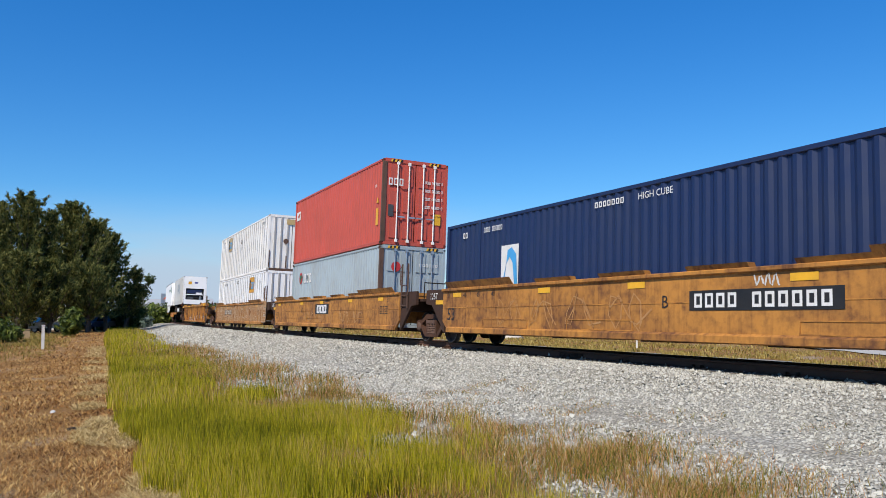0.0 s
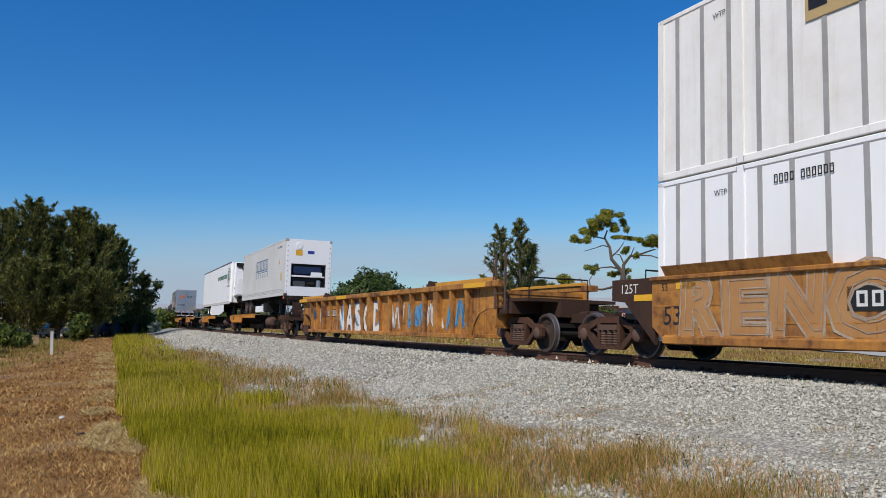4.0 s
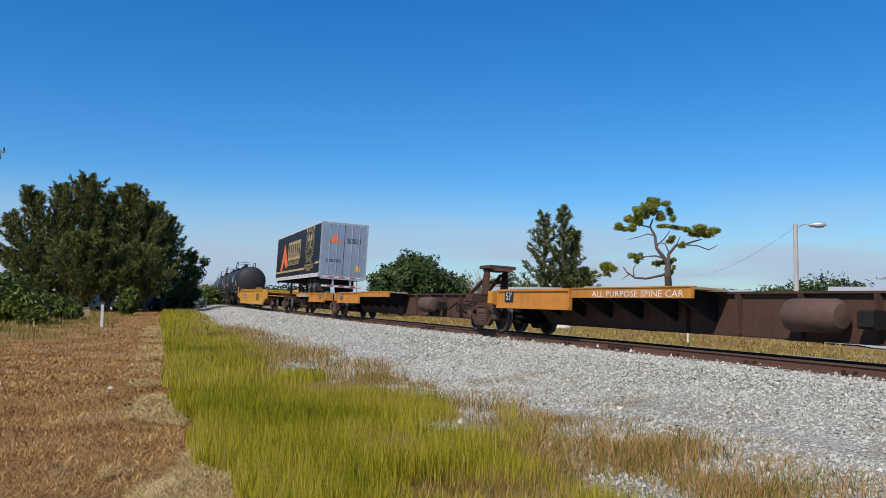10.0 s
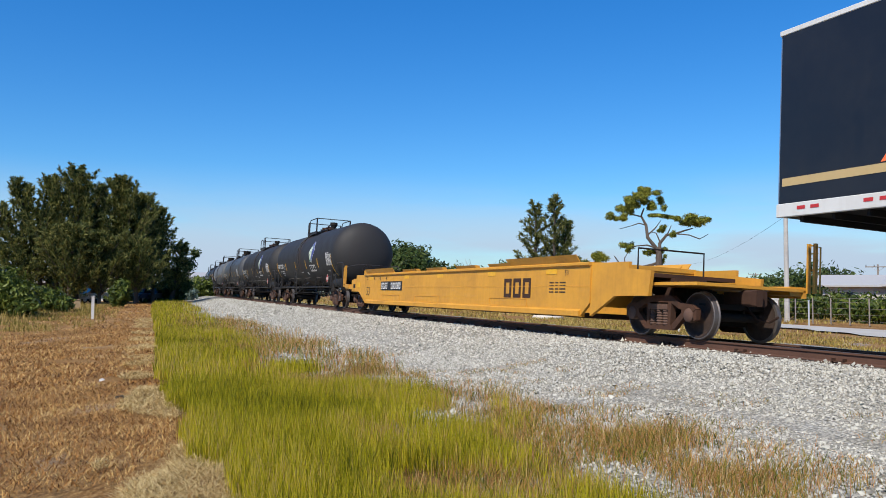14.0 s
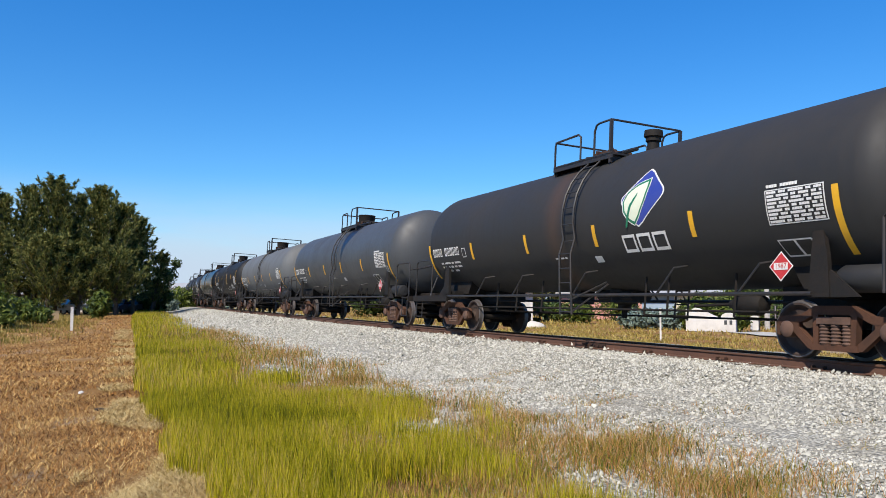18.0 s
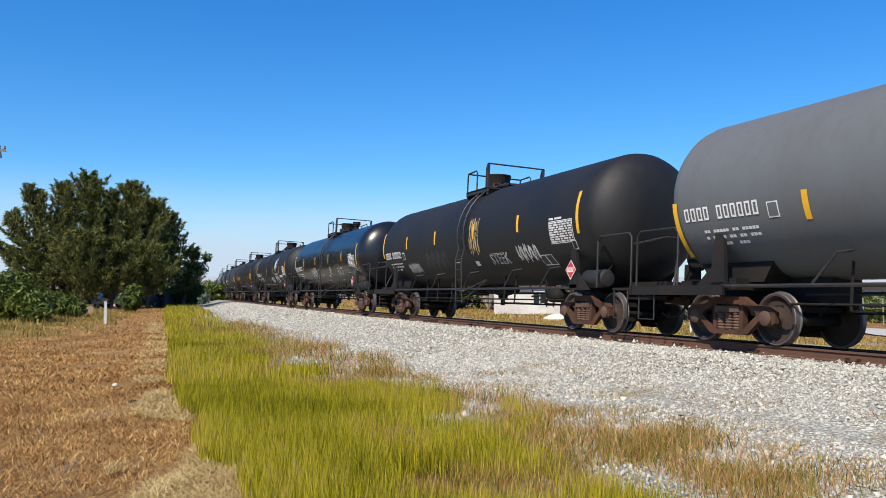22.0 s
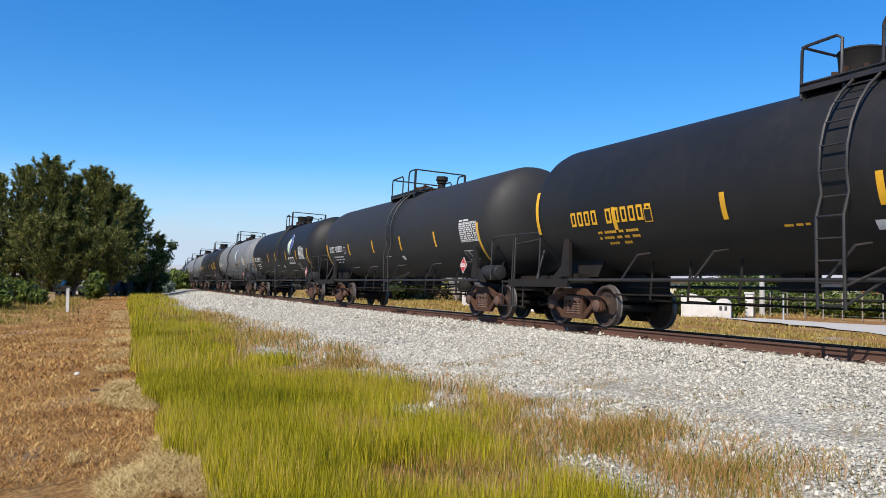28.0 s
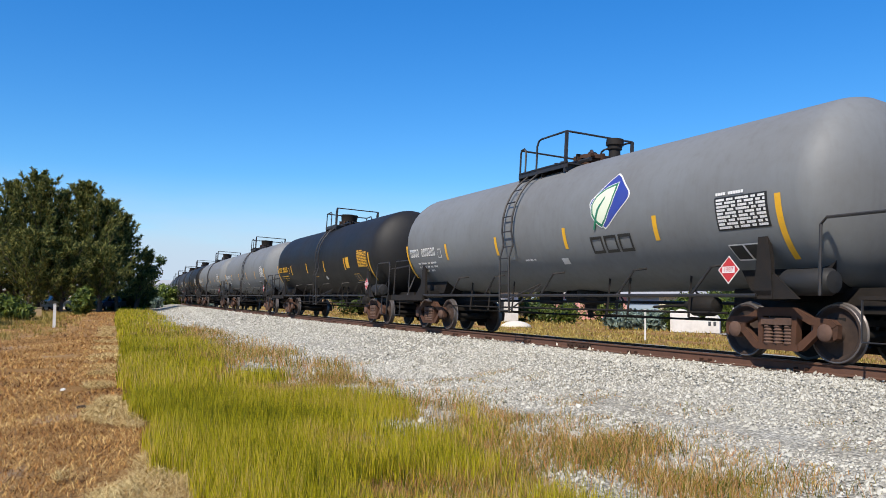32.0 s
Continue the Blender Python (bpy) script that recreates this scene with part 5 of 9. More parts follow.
def ribbed_well(s0):
    t = thing("well_wagon", "old orange ribbed-sided well wagon, empty and graffiti-covered", "well wagon", "well wagons of the train")
    lo, hi, h = 0.25, 1.60, 9.75
    panel = Shape().prism([(-8.1, lo + 0.1), (8.1, lo + 0.1), (8.2, 0.62), (8.5, 0.92), (9.0, 1.05), (h, 1.08), (h, hi), (-h, hi), (-h, 1.08), (-9.0, 1.05), (-8.5, 0.92), (-8.2, 0.62)], 1.28, 1.33).mesh("side_panel", ORANGE)
    chord = Shape().box(-h - 0.15, h + 0.15, 1.26, 1.53, hi, hi + 0.16, 0.02).mesh("top_chord", ORANGE)
    sill = Shape().box(-8.1, 8.1, 1.26, 1.50, lo, lo + 0.13, 0.015).mesh("bottom_sill", ORANGE)
    rib = Shape().prism([(1.33, lo + 0.13), (1.38, lo + 0.13), (1.50, hi), (1.33, hi)], -0.07, 0.07, "x").mesh("side_rib", ORANGE)
    wide = Shape().prism([(1.33, lo + 0.05), (1.46, lo + 0.05), (1.51, hi), (1.33, hi)], -0.16, 0.16, "x").mesh("side_post", ORANGE)
    for m in (Matrix.Identity(4), FLIP_Y):
        part("side_panel", panel, None, t, at=m)
        part("top_chord", chord, None, t, at=m)
        part("bottom_sill", sill, None, t, at=m)
        for k in range(17):
            x = -8.0 + k * 1.0
            if k in (2, 8, 14):
                part("side_post", wide, None, t, at=m @ Matrix.Translation((x, 0, 0)))
            else:
                part("side_rib", rib, None, t, at=m @ Matrix.Translation((x, 0, 0)))
    cap = Shape().box(-1.9, 1.9, 1.22, 1.46, hi + 0.16, hi + 0.22).box(-1.9, 1.9, 1.40, 1.44, hi + 0.22, hi + 0.26).mesh("guide_plate", YELLOW)
    for m in (Matrix.Identity(4), BOTH, FLIP_X, FLIP_Y):
        part("guide_plate", cap, None, t, "raised yellow guide plate", at=m @ Matrix.Translation((7.6, 0, 0)))
    latch = Shape().box(-0.3, 0.3, 1.25, 1.5, hi + 0.16, hi + 0.24).lathe([(1.38, 0.07), (1.48, 0.07)], 10, "y", (0.15, 0, hi + 0.27)).lathe([(1.36, 0.05), (1.48, 0.05)], 10, "y", (-0.15, 0, hi + 0.26)).mesh("latch", RUSTY)
    for x in (-5.6, 5.6):
        part("latch", latch, None, t, "rusty container latch", at=(x, 0, 0))
    end_fittings(t, h - 0.2, ORANGE, False, False)
    y = 1.335
    for (q, w, z) in ((8.0, "53", 1.36), (7.15, "48", 1.36), (6.7, "45", 1.36)):
        words(w, INK, t, q - 0.3, z, y, 0.16, name="length_number")
    for x in (-8.6, 3.2, 9.1):
        patch(oblong(1.3, 0.13), BRIGHT, t, x, hi + 0.08, 1.532, None, "reflector", "yellow reflective strip")
    words("20", INK, t, 6.0, 1.38, 1.515, 0.16, name="length_number")
    words("40", INK, t, 6.0, 1.16, 1.50, 0.16, name="length_number")
    patch(oblong(1.5, 0.30), INK, t, 5.0, 1.08, y, None, "mark_field", "black field for the wagon's mark")
    bars("#### ######", CHALK, t, 5.0, 1.08, y + 0.008, 0.22, 1.35, label="plain bars for the wagon's mark")
    bars("#### ######", INK, t, -0.7, hi + 0.08, 1.534, 0.10, 1.3, label="plain bars for the wagon's mark")
    for i, (ch, col) in enumerate((("N", SKYBLUE), ("A", INK), ("S", SKYBLUE), ("O", INK), ("D", SKYBLUE))):
        x = 3.70 - i * 1.08
        wide_w = 0.92
        glyph = ch
        words(glyph, col, t, x + 0.13, 0.80, y + 0.004, 1.10, wide_w, bold=0.06, name="graffiti", label="sprayed blue and black letter shade")
        words(glyph, CHALK, t, x, 0.80, y + 0.010, 1.04, wide_w, bold=0.05, name="graffiti", label="sprayed white block letter")
    scrawl(31, CHALK, t, 6.4, 0.95, y + 0.006, 0.7, 0.8, line=0.03)
    scrawl(8, MARINE, t, 7.6, 1.05, y + 0.006, 0.6, 0.6, line=0.05)
    for i in range(4):
        scrawl(40 + i, (CHALK, SKYBLUE)[i % 2], t, -2.6 - i * 1.5, 0.9, y + 0.006, 0.9, 1.2, line=0.09, turns=4)
    bogie(t, -10.15)
    bogie(t, 10.15)
    couplers(t, 11.3)
    return rides(t, s0)


for _w in "NASOD":
    glyphs(_w, 0.0, 0.06), glyphs(_w, 0.0, 0.05)


def build_wells():
    a = smooth_well(10.75, 8.65, ORANGE, (-10.3, 10.3))
    patch(oblong(3.05, 0.34), INK, a, -2.75, 1.02, 1.476, None, "mark_field", "black field for the wagon's mark")
    bars("#### ######", CHALK, a, -2.75, 1.02, 1.486, 0.24, 2.8, label="plain bars for the wagon's mark")
    words("B", INK, a, -0.6, 1.0, 1.478, 0.24, name="unit_letter")
    for i in range(4):
        scrawl(60 + i, FAINT, a, 5.0 - i * 1.5, 0.85, 1.478, 0.8, 1.2, line=0.035, turns=2, label="faded sprayed loops")
    scrawl(71, CHALK, a, -2.9, 1.32, 1.478, 0.2, 0.5, line=0.02)
    rides(a, 10.75)
    b = smooth_well(31.28, 8.62, ORANGE, (10.12,))
    patch(oblong(1.95, 0.42), INK, b, 0.15, 1.06, 1.476, None, "mark_field", "black field behind a plain logo bar")
    bars("### ", CHALK, b, -0.1, 1.06, 1.486, 0.34, 1.95, label="plain white logo bars", thin=0.90, stroke=0.34)
    words("C", INK, b, 3.3, 1.02, 1.478, 0.22, name="unit_letter")
    bars("#### ######", INK, b, -0.3, 1.40, 1.478, 0.09, 1.3, label="plain bars for the wagon's mark")
    for i in range(5):
        scrawl(80 + i, FAINT, b, 2.2 - i * 1.7, 0.75, 1.478, 0.5, 1.3, line=0.04, turns=3, label="faded sprayed loops")
    rides(b, 31.28)
    c = smooth_well(51.5, 8.65, ORANGE, (10.5,))
    patch(oblong(2.9, 0.34), INK, c, 3.1, 1.02, 1.476, None, "mark_field", "black field for the wagon's mark")
    bars("#### ######", CHALK, c, 3.1, 1.02, 1.484, 0.22, 2.6, label="plain bars for the wagon's mark")
    rng = random.Random(12)
    x = 8.0
    for k, ch in enumerate("RENCHOP!HUZECRUTE"):
        wide = 0.55 if ch == "!" else rng.uniform(0.98, 1.16)
        x -= wide / 2
        z, lean = 0.92 + rng.uniform(-0.05, 0.05), rng.uniform(-0.18, 0.18)
        words(ch, FAINT, c, x, z, 1.480, 0.98, wide * 0.98, bold=0.10, lean=lean, name="graffiti", label="tan sprayed letter fill")
        words(ch, FADED, c, x, z, 1.486, 1.0, wide * 1.04, outline=0.020, bold=0.11, lean=lean, name="graffiti", label="white sprayed outline letter")
        words(ch, FADED, c, x - 0.06, z + 0.02, 1.490, 0.90, wide * 0.80, outline=0.011, bold=0.02, lean=lean, name="graffiti", label="thin sprayed inner line")
        x -= wide / 2
    couplers(c, 11.9)
    rides(c, 51.5)
    ribbed_well(75.85)
    f = smooth_well(194.7, 8.6, YELLOW, (-10.5, 10.5), hue="bright yellow")
    patch(oblong(2.5, 0.34), INK, f, 5.12, 1.03, 1.476, None, "mark_field", "black field for the wagon's mark")
    bars("####  ######", CHALK, f, 5.12, 1.03, 1.486, 0.24, 2.3, label="plain bars for the wagon's mark")
    bars("###", RUSTY, f, -5.2, 0.95, 1.478, 0.5, 1.6, label="faded plain logo bars", thin=0.8)
    couplers(f, 11.6)
    rides(f, 194.7)


build_wells()


# ---- containers ----


def corrugated(half, low, high, y, period=0.275, deep=0.036):
    """A folded steel side with real corrugations."""
    sh = Shape()
    n = int((2 * half - 0.3) / period)
    a0 = -n * period / 2
    line = [(-half + 0.08, y - deep)]
    for k in range(n):
        x = a0 + k * period
        line += [(x, y - deep), (x + 0.07, y), (x + 0.14, y), (x + 0.21, y - deep)]
    line.append((half - 0.08, y - deep))
    m = len(line)
    sh.add([(px, py, low) for px, py in line] + [(px, py, high) for px, py in line], [(i + 1, i, m + i, m + i + 1) for i in range(m - 1)])
    return sh


def container(s0, half, low, high, wide, paint, label, door_paint=None, posts=None, ribs=False):
    c = thing("shipping_container", label, "container", "containers on the train")
    y, z0, z1 = wide / 2, low, high
    if not ribs:
        side = corrugated(half, z0 + 0.12, z1 - 0.08, y - 0.012).mesh("side_wall", paint)
    else:
        side = Shape().box(-half + 0.06, half - 0.06, y - 0.05, y - 0.02, z0 + 0.1, z1 - 0.08).mesh("side_wall", paint)
    roof = Shape().box(-half + 0.05, half - 0.05, -y + 0.03, y - 0.03, z1 - 0.06, z1 - 0.015).mesh("roof", paint)
    rail = Shape().box(-half, half, y - 0.07, y, z1 - 0.09, z1, 0.012).mesh("top_rail", paint)
    foot = Shape().box(-half, half, y - 0.07, y, z0, z0 + 0.13, 0.012).mesh("bottom_rail", paint)
    post = Shape().box(-0.07, 0.07, y - 0.10, y, z0, z1, 0.015).mesh("corner_post", paint)
    cast = Shape().box(-0.085, 0.085, y - 0.13, y + 0.005, -0.06, 0.06, 0.02).mesh("corner_casting", RUSTY if not ribs else GALV)
    for m in (Matrix.Identity(4), FLIP_Y):
        part("side_wall", side, None, c, at=m)
        part("top_rail", rail, None, c, at=m)
        part("bottom_rail", foot, None, c, at=m)
        for x in (-half + 0.07, half - 0.07):
            part("corner_post", post, None, c, at=m @ Matrix.Translation((x, 0, 0)))
        for x in ([-half + 0.085, half - 0.085] if posts is None else [-posts, posts]):
            for z in (z0 + 0.06, z1 - 0.06):
                part("corner_casting", cast, None, c, at=m @ Matrix.Translation((x, 0, z)))
        if posts is not None:
            for x in (-posts, posts):
                part("lifting_post", post, None, c, "cream lifting post" if ribs else "", at=m @ Matrix.Translation((x, 0.006, 0)))
    part("roof", roof, None, c)
    part("floor", Shape().box(-half + 0.03, half - 0.03, -y + 0.04, y - 0.04, z0 + 0.02, z0 + 0.14), paint, c)
    if ribs:
        rib = Shape().box(-0.045, 0.045, y - 0.03, y - 0.003, z0 + 0.13, z1 - 0.09).mesh("side_rib", RIB)
        n = int((2 * half - 0.6) / 0.635)
        for k in range(n + 1):
            x = -n * 0.3175 + k * 0.635 + 0.02
            if posts is None or min(abs(x - posts), abs(x + posts)) > 0.15:
                part("side_rib", rib, None, c, at=(x, 0, 0))
                part("side_rib", rib, None, c, at=FLIP_Y @ Matrix.Translation((x, 0, 0)))
    # the end that faces the camera: two leaves, bars and handles
    ep = door_paint or paint
    for k in (1, -1):
        leaf = Shape().box(-half + 0.02, -half + 0.07, min(k * 0.02, k * (y - 0.1)), max(k * 0.02, k * (y - 0.1)), z0 + 0.14, z1 - 0.1)
        door = part("door", leaf, ep, c)
        for r in range(3 if not ribs else 0):
            zc = z0 + 0.14 + (z1 - z0 - 0.24) * (r + 0.5) / 3
            hh = (z1 - z0) / 3 * 0.36
            for y0, y1 in ((0.12, 0.48), (0.60, 0.98)):
                part("door_panel", Shape().box(-half - 0.012, -half + 0.02, min(k * y0, k * y1), max(k * y0, k * y1), zc - hh, zc + hh), ep, door)
        if not ribs:
            for q in (0.28, 0.72):
                bar = Shape().tube([(-half - 0.05, k * q, z0 + 0.12), (-half - 0.05, k * q, z1 - 0.08)], 0.024, 6)
                bar.box(-half - 0.08, -half - 0.03, k * q - 0.05, k * q + 0.05, z0 + 0.10, z0 + 0.2).box(-half - 0.08, -half - 0.03, k * q - 0.05, k * q + 0.05, z1 - 0.2, z1 - 0.1)
                part("lock_bar", bar, SILVER if ep is not RED else OFFWHITE, door, "pale lock bar")
                part("handle", Shape().box(-half - 0.08, -half - 0.05, min(k * q, k * (q - 0.3)), max(k * q, k * (q - 0.3)), z0 + 0.98, z0 + 1.03), SILVER, door)
        else:
            for q in (0.25, 0.62, 0.98):
                part("end_rib", Shape().box(-half - 0.02, -half + 0.02, k * q - 0.045, k * q + 0.045, z0 + 0.16, z1 - 0.12), RIB, c)
    for z in (z0, z1 - 0.11):
        part("end_beam", Shape().box(-half - 0.005, -half + 0.07, -y + 0.09, y - 0.09, z, z + 0.13), paint if not ribs else (RUST_LIGHT if z == z0 else paint), c)
    part("end_wall", Shape().box(half - 0.07, half - 0.02, -y + 0.06, y - 0.06, z0 + 0.1, z1 - 0.06), paint, c)
    return rides(c, s0)


RIB = skin("grey_seam_paint", (0.36, 0.36, 0.35), 0.6, (0.2, 0.18, 0.16), 0.4, 2, 15, 0.3)


def build_containers():
    n = container(11.65, 8.07, 0.36, 3.36, 2.5, NAVY, "navy blue corrugated long container in an orange well wagon", posts=6.08)
    words("HIGH CUBE", CHALK, n, -0.95, 3.1, 1.245, 0.14, name="height_note")
    bars("#######", CHALK, n, 0.45, 3.1, 1.245, 0.12, 1.0, label="plain bars for the owner's name")
    bars("#### ######", CHALK, n, 5.35, 3.05, 1.245, 0.13, 1.0, label="plain bars for the container's mark")
    bars("##", CHALK, n, 6.9, 3.0, 1.245, 0.16, 0.3, label="small plain bars")
    patch(oblong(0.85, 1.1), CHALK, n, 4.45, 2.0, 1.245, None, "logo_field", "white square logo field")
    patch([(-0.36, -0.45), (-0.15, 0.1), (-0.1, 0.42), (0.1, 0.48), (0.32, 0.3), (0.4, -0.45), (0.25, -0.45), (0.15, 0.1), (0.0, 0.25), (-0.18, 0.05), (-0.26, -0.45)], SKYBLUE, n, 4.45, 2.0, 1.252, None, "logo_shape", "blue curved logo shape")
    c40 = 6.14
    m = container(31.33, c40, 0.36, 3.29, 2.54, STEELBLUE, "pale blue-grey corrugated container in an orange well wagon")
    patch(disc(0.27), SIGNRED, m, 4.55, 2.55, 1.266, None, "logo_ring", "red round logo")
    patch([(-0.16, 0.12), (0.15, 0.16), (0.18, 0.0), (0.02, -0.02), (0.0, -0.2), (-0.14, -0.2)], LEAFGREEN, m, 4.55, 2.55, 1.272, None, "logo_shape", "green logo shape")
    bars("###", CHALK, m, 3.3, 2.52, 1.266, 0.42, 1.35, label="plain white name bars", thin=0.7)
    bars("######", CHALK, m, -0.62, 2.65, c40 + 0.02, 0.1, 0.75, label="plain bars on the door", end=True)
    patch(disc(0.18), SIGNRED, m, 0.66, 2.55, c40 + 0.015, None, "logo_ring", "red round logo", end=True)
    r = container(31.33, c40, 3.33, 6.42, 2.54, RED, "faded red corrugated container stacked on a blue-grey one", door_paint=RED)
    patch(oblong(0.72, 0.42), CHALK, r, 5.5, 5.62, 1.264, None, "logo_field", "white slanted logo block")
    patch([(-0.2, -0.05), (0.05, 0.1), (0.3, 0.1), (0.1, -0.1)], RED, r, 5.5, 5.62, 1.272, None, "logo_shape")
    patch(oblong(0.24, 0.62), BRIGHT, r, -5.65, 4.35, 1.264, None, "warning_label", "yellow warning label")
    patch([(-0.12, -0.1), (0.12, -0.1), (0, 0.13)], BRIGHT, r, -5.65, 4.95, 1.264, None, "warning_label", "yellow warning triangle")
    bars("####", CHALK, r, -5.45, 5.5, 1.264, 0.1, 0.2, label="small plain bars", thin=0.5)
    bars("###", CHALK, r, 0.75, 5.6, c40 + 0.03, 0.26, 0.62, label="plain white logo bars", end=True)
    for k in range(4):
        bars("#### ###### #", CHALK, r, -0.72, 5.68 - k * 0.3, c40 + 0.03, 0.1, 0.7, label="plain bars of door data", end=True, thin=0.85)
    patch(oblong(0.3, 0.4), BRIGHT, r, -0.86, 4.35, c40 + 0.03, None, "warning_label", "yellow caution label", end=True)
    words("CAUTION", INK, r, -0.86, 4.46, c40 + 0.045, 0.06, name="caution_word", end=True)
    for c, z0, z1 in ((m, 0.36, 3.29), (r, 3.33, 6.42)):
        part("corner_rust", Shape().box(-c40 - 0.006, -c40 + 0.10, 1.262, 1.276, z0 + 0.1, z1 - 0.1).box(-c40 - 0.012, -c40 - 0.004, 1.13, 1.276, z0 + 0.1, z1 - 0.1), RUST_LIGHT, c, "rusted corner post facing")
        for k in range(6):
            patch([(-0.05, -0.05), (0.02, -0.05), (0.05, 0.05), (-0.02, 0.05)], (BRIGHT, INK)[k % 2], c, 0.95 - k * 0.075, z1 - 0.05, c40 + 0.015, None, "hazard_stripe", end=True)
            patch([(-0.05, -0.05), (0.02, -0.05), (0.05, 0.05), (-0.02, 0.05)], (BRIGHT, INK)[k % 2], c, -0.55 - k * 0.075, z1 - 0.05, c40 + 0.015, None, "hazard_stripe", end=True)
    patch(oblong(0.2, 0.42), SLATE, r, 0.95, 4.55, c40 + 0.03, None, "worn_plate", "grey worn plate on the door", end=True)
    patch(disc(0.2, 14), RED, r, 0.45, 5.55, c40 + 0.02, None, "dark_scuff", end=True)
    for low, high, nm in ((0.36, 3.31, "white ribbed domestic container in an orange well wagon"), (3.34, 6.47, "rust-streaked off-white ribbed container stacked on another")):
        e = container(51.65, 8.48, low, high, 2.68, OFFWHITE if low > 1 else WHITE, nm, posts=6.45, ribs=True)
        up = low > 1
        x, z = (4.42, high - 0.70) if up else (-4.35, high - 0.66)
        w, h = (1.38, 0.94) if up else (1.42, 0.92)
        patch(oblong(w, h), GOLD if up else YELLOW, e, x, z, 1.342, None, "logo_field", "yellow logo square")
        for q, hh, m in ((0.33, 0.66, INK), (0.0, 0.46, SKYBLUE), (-0.30, 0.46, SKYBLUE)):
            patch(oblong(w * 0.24, h * hh), m, e, x + w * q, z - (0.0 if m is INK else 0.04), 1.349, None, "logo_shape", "plain logo bar")
            patch(oblong(w * 0.09, h * hh * 0.5), GOLD if up else YELLOW, e, x + w * q - 0.03, z - (0.0 if m is INK else 0.04), 1.354, None, "logo_shape")
        bars("#### ######", INK, e, -6.9 if up else 5.2, high - 0.35, 1.342, 0.14, 1.12, label="plain bars for the container's mark")
        words("WTP", INK, e, 6.9, high - 0.4, 1.342, 0.10, name="post_mark")
        words("WTP", INK, e, -6.9, high - 0.6, 1.342, 0.12, name="post_mark")
        bars("######", INK, e, -0.75, high - 0.4, 8.505, 0.14, 0.6, label="plain bars for the container's mark", end=True)
        if up:
            patch(oblong(0.5, 0.3), GOLD, e, 0.1, high - 0.35, 8.505, None, "logo_field", "yellow logo square", end=True)
            for k, (px, pz, pw, ph) in enumerate(((-0.05, -0.85, 0.30, 0.26), (-0.05, -1.25, 0.26, 0.20))):
                patch([(-pw * 0.5, -ph * 0.4), (pw * 0.1, -ph * 0.6), (pw * 0.5, ph * 0.3), (-pw * 0.1, ph * 0.6)], RUST_LIGHT if k == 0 else PALE, e, px, high + pz, 1.342, None, "torn_label", "torn weathered label")
            patch(disc(0.15, 10), RUST_LIGHT, e, 0.35, high - 1.45, 8.505, None, "rust_spot", "round rust spot on the end", end=True)
            for yy in (1.25, -0.95, 0.3):
                part("rust_run", Shape().box(-8.506, -8.500, yy - 0.03, yy + 0.03, low + 0.15, low + 0.75 + 0.3 * yy), RUST_LIGHT, e, "rust run on the end")
        else:
            words("53/102", INK, e, 0.55, high - 0.35, 1.342, 0.22, name="size_mark")


build_containers()

# ---- spine wagon of five units, and the trailers that ride on it ----


